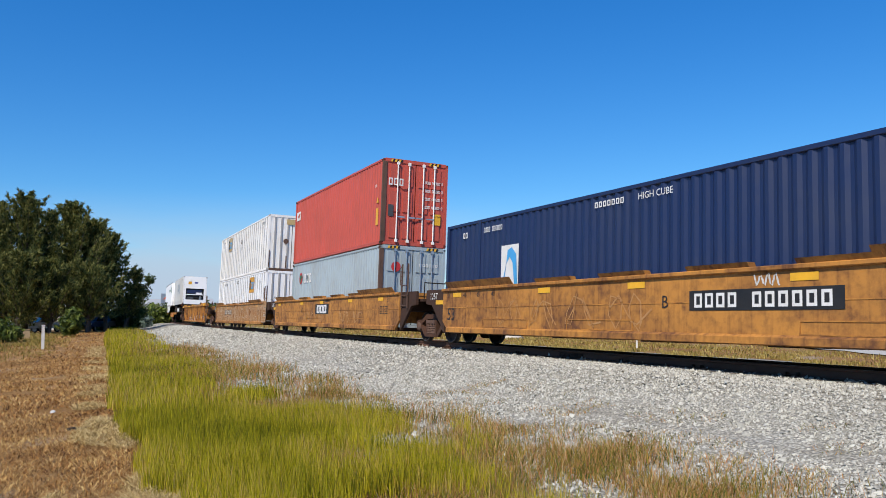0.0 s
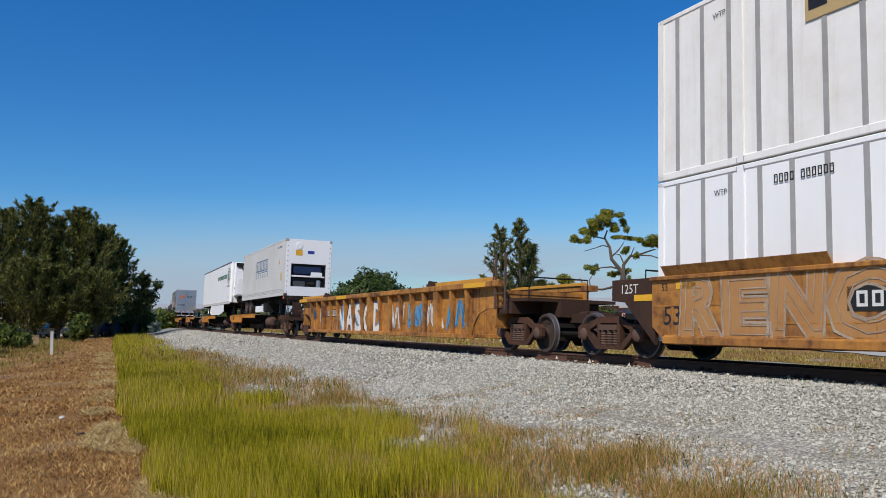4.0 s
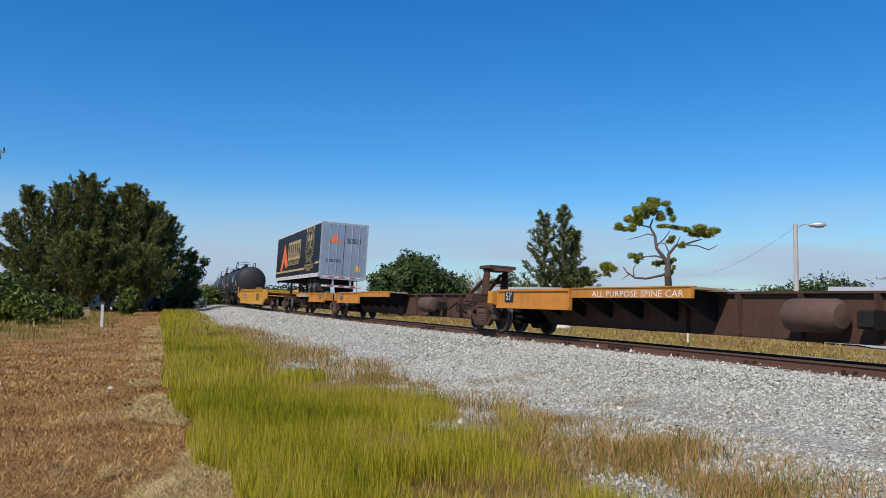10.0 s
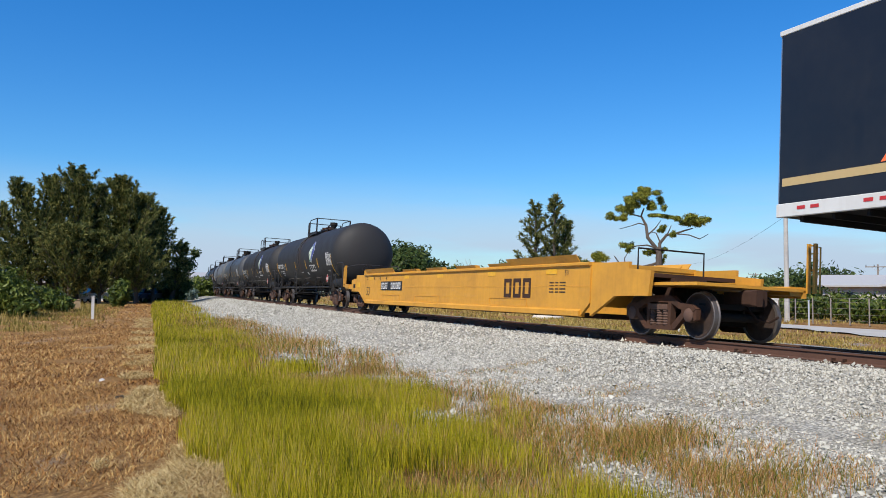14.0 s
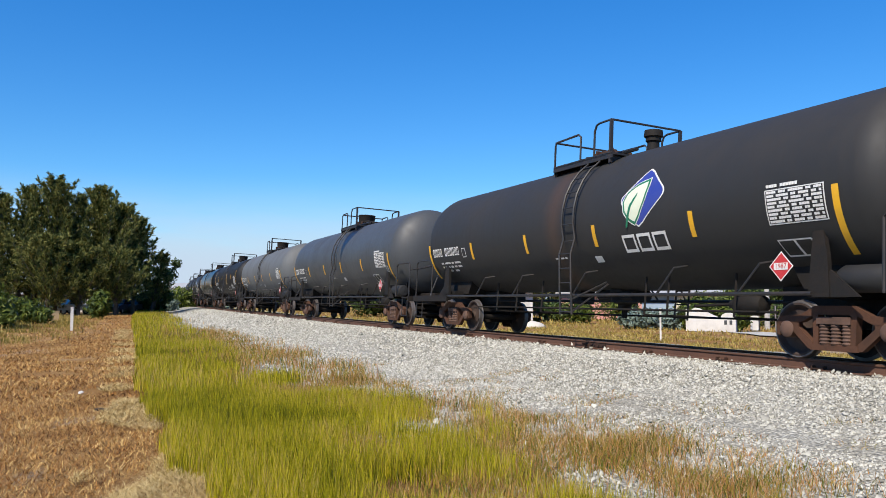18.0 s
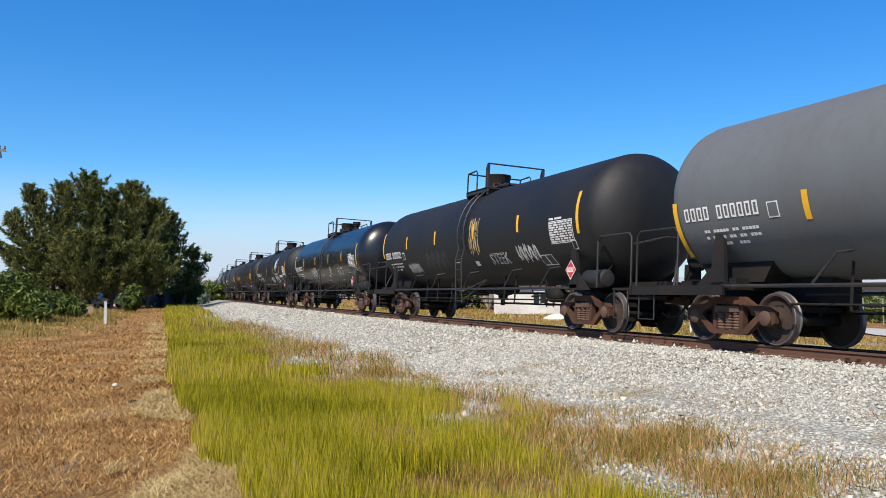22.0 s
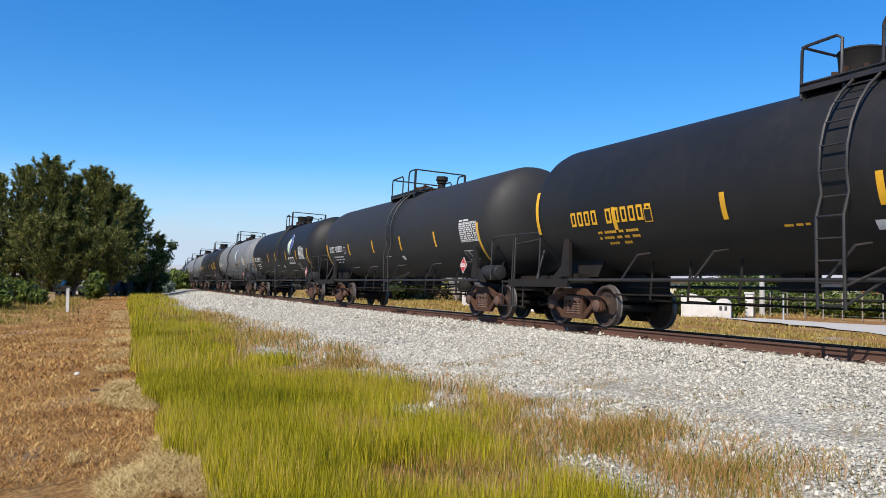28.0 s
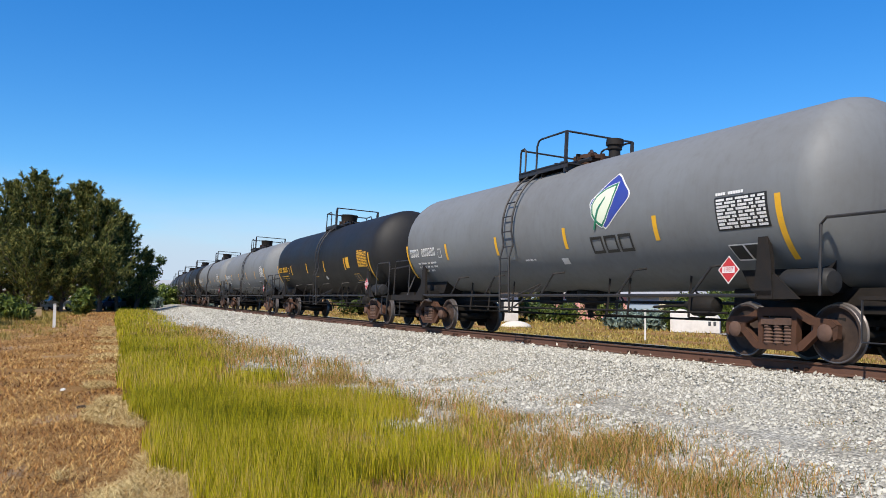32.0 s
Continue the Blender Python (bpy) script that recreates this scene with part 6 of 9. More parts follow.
def spine_unit(near, far, platform_far=True, own=(True, False), first=False, hue="rust-brown", inset=1.6):
    """One unit between two bogies. platform_far: the wheel deck lies at the end away from the camera."""
    c, half = (near + far) / 2, (far - near) / 2
    t = thing("spine_wagon", f"{hue} skeleton spine wagon with orange wheel decks", "spine wagon", "units of the spine wagon")
    k = 1 if platform_far else -1
    m = Matrix.Identity(4) if platform_far else FLIP_X
    L = half
    beam = Shape().prism([(-L + 0.3, 0.72), (-L + 1.6, 0.72), (-L + 2.3, 0.34), (L - 3.0, 0.34), (L - 2.2, 0.72), (L - 0.3, 0.72), (L - 0.3, 1.12), (-L + 0.3, 1.12)], -0.34, 0.34)
    part("center_sill", beam, BEAM, t, "rust-brown deep centre beam", at=m)
    part("top_flange", Shape().box(-L + 0.3, L - 0.3, -0.42, 0.42, 1.12, 1.16), BEAM, t, at=m)
    part("bottom_flange", Shape().box(-L + 2.3, L - 3.0, -0.40, 0.40, 0.31, 0.34), RUSTY, t, at=m)
    gus = Shape().prism([(0.34, 0.36), (0.42, 0.36), (0.50, 1.12), (0.34, 1.12)], -0.02, 0.02, "x").mesh("stiffener", BEAM)
    for q in range(5):
        part("stiffener", gus, None, t, at=m @ Matrix.Translation((-L + 3.2 + q * 1.5, 0, 0)))
        part("stiffener", gus, None, t, at=m @ FLIP_Y @ Matrix.Translation((-L + 3.2 + q * 1.5, 0, 0)))
    a = L - inset     # outer end of the wheel deck
    skirt = Shape().box(a - 3.9, a, 1.26, 1.32, 0.68, 1.20).box(a - 3.9, a, 1.32, 1.36, 1.14, 1.20).box(a - 3.9, a, 1.32, 1.37, 0.68, 0.74).box(a - 3.9, a - 3.84, 1.3, 1.35, 0.68, 1.2).box(a - 0.06, a, 1.3, 1.35, 0.68, 1.2).mesh("deck_skirt", AMBER)
    ext = Shape().box(a - 8.2, a - 3.92, 1.22, 1.30, 0.98, 1.19).box(a - 8.2, a - 3.92, 1.16, 1.32, 1.19, 1.215).mesh("deck_edge", AMBER)
    deck = Shape()
    for q in range(5):
        deck.box(a - 8.2, a - 0.1, 0.46 + q * 0.165, 0.46 + q * 0.165 + 0.15, 1.16, 1.205)
    deck = deck.mesh("deck", PLANK)
    arm = Shape().prism([(1.25, 1.15), (0.34, 1.15), (0.34, 0.55), (1.25, 0.95)], -0.05, 0.05, "x").mesh("deck_arm", GRIME)
    for f in (Matrix.Identity(4), FLIP_Y):
        part("deck_skirt", skirt, None, t, "orange-yellow deck skirt", at=m @ f)
        part("deck_edge", ext, None, t, "orange-brown deck edge", at=m @ f)
        part("deck", deck, None, t, "tan wooden wheel deck", at=m @ f)
        for q in range(7):
            part("deck_arm", arm, None, t, at=m @ f @ Matrix.Translation((a - 0.6 - q * 1.2, 0, 0)))
    patch(oblong(0.52, 0.32), INK, t, k * (a - 0.7 if k > 0 else a - 0.9), 1.0, 1.322, None, "length_field", "black length field")
    words("53'", CHALK, t, k * (a - 0.7 if k > 0 else a - 0.9), 1.0, 1.334, 0.22, name="length_number")
    tank = Shape().lathe([(-0.58, 0.02), (-0.55, 0.2), (-0.45, 0.28), (0.45, 0.28), (0.55, 0.2), (0.58, 0.02)], 16, "x", (-L + 5.7, 0.66, 0.74))
    part("air_reservoir", tank, RUST_LIGHT, t, "tan rust-streaked air reservoir", smooth=40, at=m)
    part("brake_valve", Shape().box(-L + 4.55, -L + 4.85, 0.4, 0.7, 0.55, 0.85, 0.04).tube([(-L + 4.1, 0.6, 0.7), (-L + 3.4, 0.75, 0.6), (-L + 2.8, 0.7, 0.85)], 0.025, 6), GRIME, t, at=m)
    # hitch stand
    hx = -L + 1.25
    st = Shape()
    for y in (0.30, -0.36):
        st.prism([(hx - 0.10, 1.16), (hx + 0.42, 1.16), (hx + 0.26, 1.95), (hx - 0.06, 1.95)], y, y + 0.06)
    st.tube([(hx + 1.45, 0.28, 1.16), (hx + 0.2, 0.22, 1.78)], 0.06, 6).tube([(hx + 1.45, -0.28, 1.16), (hx + 0.2, -0.22, 1.78)], 0.06, 6).box(hx, hx + 0.3, -0.3, 0.3, 1.5, 1.58)
    st.box(hx - 0.40, hx + 0.45, -0.45, 0.45, 1.95, 2.06, 0.02).prism([(hx - 0.55, 1.88), (hx + 0.5, 1.88), (hx + 0.45, 1.96), (hx - 0.40, 1.96)], -0.3, 0.3)
    part("hitch_stand", st, BEAM, t, "raised rusty hitch stand", at=m)
    part("bolster_beam", Shape().box(-L + 0.45, -L + 0.95, -1.2, 1.2, 0.84, 1.06, 0.03), BEAM, t, at=m)
    block = Shape().box(a + 0.28, a + 0.60, 0.95, 1.36, 0.78, 1.16, 0.03).mesh("end_block", AMBER)
    for f in (Matrix.Identity(4), FLIP_Y):
        part("end_block", block, None, t, "orange end bracket", at=m @ f)
    pipes = Shape()
    for q in range(3):
        pipes.tube([(-L + 1.5, 0.5 + q * 0.12, 0.9 - q * 0.1), (-L + 2.6, 0.55 + q * 0.12, 0.75 - q * 0.1), (-L + 3.4, 0.5, 0.8)], 0.022, 6)
    part("air_pipe", pipes, GRIME, t, at=m)
    part("articulation", Shape().box(-L - 0.5, -L + 0.5, -0.3, 0.3, 0.75, 1.12, 0.05), RUSTY, t)
    if own[0]:
        bogie(t, -half)
    if own[1]:
        bogie(t, half)
    if first:
        lad = Shape()
        for x in (-L - 1.4, -L - 1.0):
            lad.tube([(x, 1.25, 0.4), (x, 1.25, 1.95), (x, 1.1, 2.0)], 0.022, 5)
        for q in range(5):
            lad.tube([(-L - 1.4, 1.25, 0.5 + q * 0.3), (-L - 1.0, 1.25, 0.5 + q * 0.3)], 0.016, 5)
        part("ladder", lad, RUSTY, t)
        part("end_platform", Shape().box(-L - 1.6, -L + 0.2, -1.25, 1.25, 0.98, 1.05).box(-L - 1.6, -L - 1.5, -1.25, 1.25, 0.8, 1.05), RUSTY, t)
        part("brake_stand", Shape().box(-L - 0.9, -L - 0.6, 0.5, 0.9, 1.05, 1.75, 0.03), RUSTY, t)
        part("coupler", COUPLER, None, t, at=Matrix.Translation((-L - 1.5, 0, 0)) @ TURN)
    return rides(t, c), t


def wheel_set(parent, x, floor, hub, aluminium=False):
    """A trailer axle with dual tyres on both sides."""
    r = 0.51
    tyre = Shape().lathe([(0.86, 0.30), (0.86, r - 0.05), (0.89, r), (1.09, r), (1.12, r - 0.05), (1.13, 0.38), (1.12, 0.30)], 28, "y", (0, 0, floor + r), False).mesh("tyre", RUBBER, 40)
    inner = Shape().lathe([(0.50, 0.30), (0.50, r - 0.05), (0.53, r), (0.76, r), (0.79, r - 0.05), (0.79, 0.30)], 24, "y", (0, 0, floor + r), False).mesh("inner_tyre", RUBBER, 40)
    rim = Shape().lathe([(0.9, 0.02), (0.92, 0.16), (1.0, 0.20), (0.98, 0.26), (1.09, 0.29), (1.115, 0.305), (1.09, 0.31), (0.88, 0.31)], 24, "y", (0, 0, floor + r)).mesh("rim", hub, 40)
    cap = Shape().lathe([(0.9, 0.10), (1.05, 0.10), (1.09, 0.06), (1.10, 0.01)], 14, "y", (0, 0, floor + r)).mesh("hub_cap", SILVER, 40)
    for m in (Matrix.Translation((x, 0, 0)), Matrix.Translation((x, 0, 0)) @ FLIP_Y):
        ty = part("tyre", tyre, None, parent, "black road tyre", at=m)
        part("inner_tyre", inner, None, ty)
        part("rim", rim, None, ty)
        part("hub_cap", cap, None, ty)
    part("axle", Shape().lathe([(-0.9, 0.07), (0.9, 0.07)], 10, "y", (x, 0, floor + r)), GRIME, parent)


def landing_gear(parent, x, low, high):
    for y in (0.55, -0.55):
        part("landing_leg", Shape().box(x - 0.07, x + 0.07, y - 0.07, y + 0.07, low, high).box(x - 0.13, x + 0.13, y - 0.13, y + 0.13, low - 0.03, low), SLATE, parent)
    part("leg_brace", Shape().tube([(x, 0.55, low + 0.5), (x + 0.9, 0.3, high)], 0.03, 6).tube([(x, -0.55, low + 0.5), (x + 0.9, -0.3, high)], 0.03, 6).tube([(x, -0.55, low + 0.45), (x, 0.55, low + 0.45)], 0.025, 6), GRIME, parent)


def van_body(t, half, low, high, y, paint, rail_paint, trim=0.14, top_paint=None):
    """A box body: two sides, roof, ends and the rails round them."""
    for f in (1, -1):
        a, b = sorted((f * (y - 0.03), f * y))
        part("side_wall", Shape().box(-half + 0.04, half - 0.04, a, b, low + trim, high - 0.07), paint, t)
        a, b = sorted((f * (y - 0.05), f * (y + 0.012)))
        part("bottom_rail", Shape().box(-half, half, a, b, low, low + trim, 0.01), rail_paint, t)
        part("top_rail", Shape().box(-half, half, a, b, high - 0.09, high, 0.01), top_paint or rail_paint, t)
    part("roof", Shape().box(-half + 0.03, half - 0.03, -y + 0.04, y - 0.04, high - 0.05, high - 0.012), WHITE, t)
    part("floor", Shape().box(-half + 0.03, half - 0.03, -y + 0.05, y - 0.05, low + 0.01, low + 0.12), GRIME, t)
    beams = Shape()
    for k in range(int(half * 2 / 0.6)):
        beams.box(-half + 0.3 + k * 0.6, -half + 0.36 + k * 0.6, -y + 0.08, y - 0.08, low - 0.09, low + 0.01)
    tagged(part("cross_member", beams, GRIME, t), kind="stuff")



def build_reefer():
    """The pale reefer container on its chassis."""
    s0, half, low, high, y = 96.75, 6.50, 2.12, 5.16, 1.25
    t = thing("reefer_trailer", "pale grey refrigerated container on a road chassis, on the spine wagon", "trailer", "trailers on the train")
    van_body(t, half, low, high, y, PALE, PALE, 0.16)
    for k in range(3):
        part("side_moulding", Shape().box(-half + 0.1, half - 0.1, y, y + 0.014, low + 0.2 + k * 0.08, low + 0.23 + k * 0.08), PALE, t)
    end = -half
    part("front_frame", Shape().box(end, end + 0.06, -y + 0.02, y - 0.02, low, low + 0.5).box(end, end + 0.06, -y + 0.02, y - 0.02, low + 1.72, high).box(end, end + 0.06, -y + 0.02, -y + 0.3, low + 0.5, low + 1.72).box(end, end + 0.06, y - 0.3, y - 0.02, low + 0.5, low + 1.72), WHITE, t, "white reefer machinery front")
    part("machine_bay", Shape().box(end + 0.3, end + 0.34, -y + 0.3, y - 0.3, low + 0.5, low + 1.72), INK, t, "dark machinery bay")
    part("fan_grille", Shape().box(end + 0.06, end + 0.3, -0.70, 0.80, low + 1.20, low + 1.58, 0.06), NAVY, t, "dark blue fan housing")
    part("bay_shelf", Shape().box(end + 0.0, end + 0.3, -0.9, 0.9, low + 1.02, low + 1.10), WHITE, t)
    part("compressor", Shape().box(end + 0.10, end + 0.3, 0.15, 0.8, low + 0.52, low + 0.80, 0.06), SLATE, t)
    part("receiver", Shape().lathe([(low + 0.5, 0.13), (low + 0.85, 0.13), (low + 0.9, 0.08)], 12, "z", (end + 0.18, -0.6, 0)), SILVER, t, smooth=40)
    part("motor", Shape().lathe([(-0.35, 0.12), (0.0, 0.12), (0.04, 0.06)], 12, "y", (end + 0.18, 0.0, low + 0.66)), GRIME, t, smooth=40)
    part("control_box", Shape().box(end - 0.01, end + 0.25, -0.75, -0.15, low + 1.05, low + 1.3, 0.03), WHITE, t)
    for yy, zz, w, h, mat_, nm in ((0.55, high - 0.72, 0.36, 0.3, BRIGHT, "warning_label"), (-0.1, high - 0.68, 0.36, 0.16, ROYAL, "maker_badge")):
        patch(oblong(w, h), mat_, t, yy, zz, half + 0.003, None, nm, end=True)
    part("round_hatch", Shape().lathe([(end - 0.02, 0.18), (end + 0.01, 0.2)], 18, "x", (0, 0.55, high - 0.35)), WHITE, t, smooth=40)
    bolts = Shape()
    for k in range(10):
        for yy in (y - 0.1, -y + 0.1):
            bolts.box(end - 0.012, end, yy - 0.02, yy + 0.02, low + 0.2 + k * 0.27, low + 0.24 + k * 0.27)
    part("bolt_row", bolts, INK, t)
    for z in (low + 0.06, high - 0.06):
        for yy in (y - 0.06, -y + 0.06):
            for x in (end + 0.07, half - 0.07):
                part("corner_casting", Shape().box(x - 0.085, x + 0.085, yy - 0.075, yy + 0.075, z - 0.065, z + 0.065, 0.015), GALV if z > 3 else RUST_LIGHT, t)
    bars("########", MARINE, t, 0.0, high - 1.08, y + 0.003, 0.66, 3.6, label="plain blue name bars", thin=0.84, stroke=0.16)
    part("name_line", Shape().box(-1.80, 1.80, y + 0.002, y + 0.008, high - 1.50, high - 1.47), MARINE, t)
    bars("#  #  #  #  #  #", MARINE, t, -0.08, high - 1.69, y + 0.003, 0.24, 3.6, label="small plain blue name bars")
    patch([(-0.16, -0.14), (0.16, -0.14), (0, 0.16)], BRIGHT, t, -4.9, high - 1.15, y + 0.004, None, "warning_label", "yellow warning triangle")
    patch(oblong(0.26, 0.42), BRIGHT, t, -5.5, low + 1.05, y + 0.004, None, "warning_label", "yellow warning label")
    bars("#### ######", SLATE, t, -4.9, high - 0.35, y + 0.003, 0.1, 1.1, label="plain bars for the container's mark")
    # chassis
    for yy in (0.48, -0.48):
        part("chassis_rail", Shape().box(-half, half, yy - 0.07, yy + 0.07, low - 0.34, low - 0.02), GRIME, t)
    part("front_bolster", Shape().box(-half - 0.05, -half + 0.25, -y, y, low - 0.2, low - 0.01).tube([(-half - 0.08, 0.6, low - 0.1), (-half - 0.15, 0.5, low - 0.5), (-half - 0.1, 0.3, low - 0.9)], 0.03, 6), GRIME, t)
    part("marker_light", Shape().box(-half + 0.02, -half + 0.18, y, y + 0.03, low - 0.18, low - 0.04), VERMILION, t)
    patch(oblong(0.3, 0.12), BRIGHT, t, 0.1, low - 0.1, half + 0.06, None, "label", "yellow label", end=True)
    patch(oblong(0.45, 0.1), CHALK, t, -0.45, low - 0.1, half + 0.06, None, "label", "white label", end=True)
    landing_gear(t, -2.6, 1.26, low - 0.1)
    part("generator", Shape().box(-0.30, 2.0, 0.55, 1.14, low - 0.82, low - 0.44, 0.02).box(1.1, 1.3, 0.7, 0.9, low - 0.42, low - 0.3), WHITE, t, "white underslung generator tank")
    part("generator_body", Shape().box(-1.2, -0.3, 0.2, 1.1, low - 0.8, low - 0.3, 0.05), GRIME, t)
    for x in (3.95, 5.35):
        wheel_set(t, x, 1.21, RUST_LIGHT)
    part("suspension", Shape().box(3.2, 5.9, -0.5, 0.5, 1.75, low - 0.1), GRIME, t)
    part("mudflap", Shape().box(5.85, 5.88, 0.45, 1.1, 1.35, 1.95), RUBBER, t)
    rides(t, s0)


def build_white_reefer():
    s0, half, low, high, y = 116.65, 8.45, 2.05, 5.13, 1.33
    t = thing("reefer_trailer", "white refrigerated semi-trailer with nose unit, on the spine wagon", "trailer", "trailers on the train")
    van_body(t, half, low, high, y, WHITE, PALE, 0.20, SLATE)
    part("front_wall", Shape().box(-half, -half + 0.05, -y + 0.1, y - 0.1, low + 0.1, high - 0.05), WHITE, t)
    for f in (1, -1):
        part("corner_radius", Shape().lathe([(low + 0.1, 0.16), (high - 0.03, 0.16)], 14, "z", (-half + 0.1, f * (y - 0.15), 0)), WHITE, t, smooth=40)
    unit = part("nose_unit", Shape().prism([(-half - 0.50, low + 0.62), (-half, low + 0.55), (-half, high - 0.08), (-half - 0.42, high - 0.10), (-half - 0.50, high - 1.2)], -1.03, 1.03), WHITE, t, "white refrigeration unit")
    part("unit_grille", Shape().prism([(-1.0, high - 1.2), (0.33, high - 1.2), (0.60, high - 0.45), (1.0, high - 0.34), (1.0, high - 0.09), (-1.0, high - 0.09)], -half - 0.54, -half - 0.2, "x"), GRIME, unit, "black louvred grille")
    for k in range(8):
        part("louvre", Shape().box(-half - 0.60, -half - 0.54, -0.92, 0.25 + k * 0.02, high - 1.1 + k * 0.12, high - 1.05 + k * 0.12), INK, unit)
    part("exhaust_bar", Shape().box(-half - 0.62, -half - 0.25, -1.05, 0.45, high - 0.02, high + 0.06, 0.02), GRIME, unit)
    for f in (1, -1):
        a, b = sorted((f * 0.03, f * 0.90))
        part("unit_door", Shape().box(-half - 0.525, -half - 0.50, a, b, low + 0.68, high - 1.24), WHITE, unit)
        part("latch", Shape().box(-half - 0.54, -half - 0.52, f * 0.35 - 0.07, f * 0.35 + 0.07, low + 0.95, low + 1.08), INK, unit)
    part("latch", Shape().box(-half - 0.35, -half - 0.15, 1.03, 1.045, low + 1.05, low + 1.2), INK, unit)
    bars("########## #### ####", SLATE, unit, -half - 0.35, high - 1.5, 1.04, 0.05, 0.3, label="small plain bars", thin=0.8)
    part("fuel_tank", Shape().box(-half - 0.35, -half + 0.1, -0.8, 0.8, low + 0.1, low + 0.55, 0.1), GRIME, t)
    patch(disc(0.61, 32), LEAFGREEN, t, -half + 0.98, high - 0.99, y + 0.0, None, "logo_ring", "green round logo ring")
    patch(disc(0.515, 32), WHITE, t, -half + 0.98, high - 0.99, y + 0.005, None, "logo_field")
    bars("###", LEAFGREEN, t, -half + 0.98, high - 0.99, y + 0.012, 0.74, 0.74, label="plain green logo bars", thin=0.80, stroke=0.36)
    bars("### ############## ########", LEAFGREEN, t, -half + 4.45, high - 0.98, y + 0.004, 0.30, 5.3, label="plain green name bars", thin=0.80, stroke=0.36)
    bars("### ###### ###", INK, t, -half + 0.98, high - 1.75, y + 0.004, 0.1, 1.15, label="small plain green bars")
    words("53FT", LEAFGREEN, t, -half + 0.96, low + 0.46, y + 0.006, 0.17, name="length_number")
    bars("########", SLATE, t, -half + 0.20, high - 0.9, y + 0.004, 0.9, 0.12, label="small plain bars", thin=0.5)
    for k in range(12):
        x = -half + 0.9 + k * 1.3
        patch(oblong(0.3, 0.05), SIGNRED, t, x, low + 0.12, y + 0.010, None, "reflector", "red reflective strip")
        patch(oblong(0.3, 0.05), CHALK, t, x - 0.33, low + 0.12, y + 0.010, None, "reflector", "white reflective strip")
    skirt = [(-5.3, low), (2.35, low), (2.35, 1.27), (-3.0, 1.25), (-5.3, 1.50)]
    part("side_skirt", Shape().prism(skirt, y - 0.06, y - 0.02), WHITE, t, "white aerodynamic side skirt")
    part("side_skirt", Shape().prism(skirt, -y + 0.02, -y + 0.06), WHITE, t)
    landing_gear(t, -5.6, 1.26, low - 0.05)
    for x in (4.15, 5.62):
        wheel_set(t, x, 1.21, OFFWHITE)
    part("suspension", Shape().box(3.4, 6.6, -0.5, 0.5, 1.75, low - 0.05), GRIME, t)
    part("rear_guard", Shape().box(half - 0.15, half - 0.05, -1.1, 1.1, 1.55, 1.65).box(half - 0.15, half - 0.05, -0.6, -0.5, 1.6, low).box(half - 0.15, half - 0.05, 0.5, 0.6, 1.6, low), GRIME, t)
    part("end_wall", Shape().box(half - 0.06, half - 0.01, -y + 0.05, y - 0.05, low + 0.1, high - 0.06), WHITE, t)
    rides(t, s0)


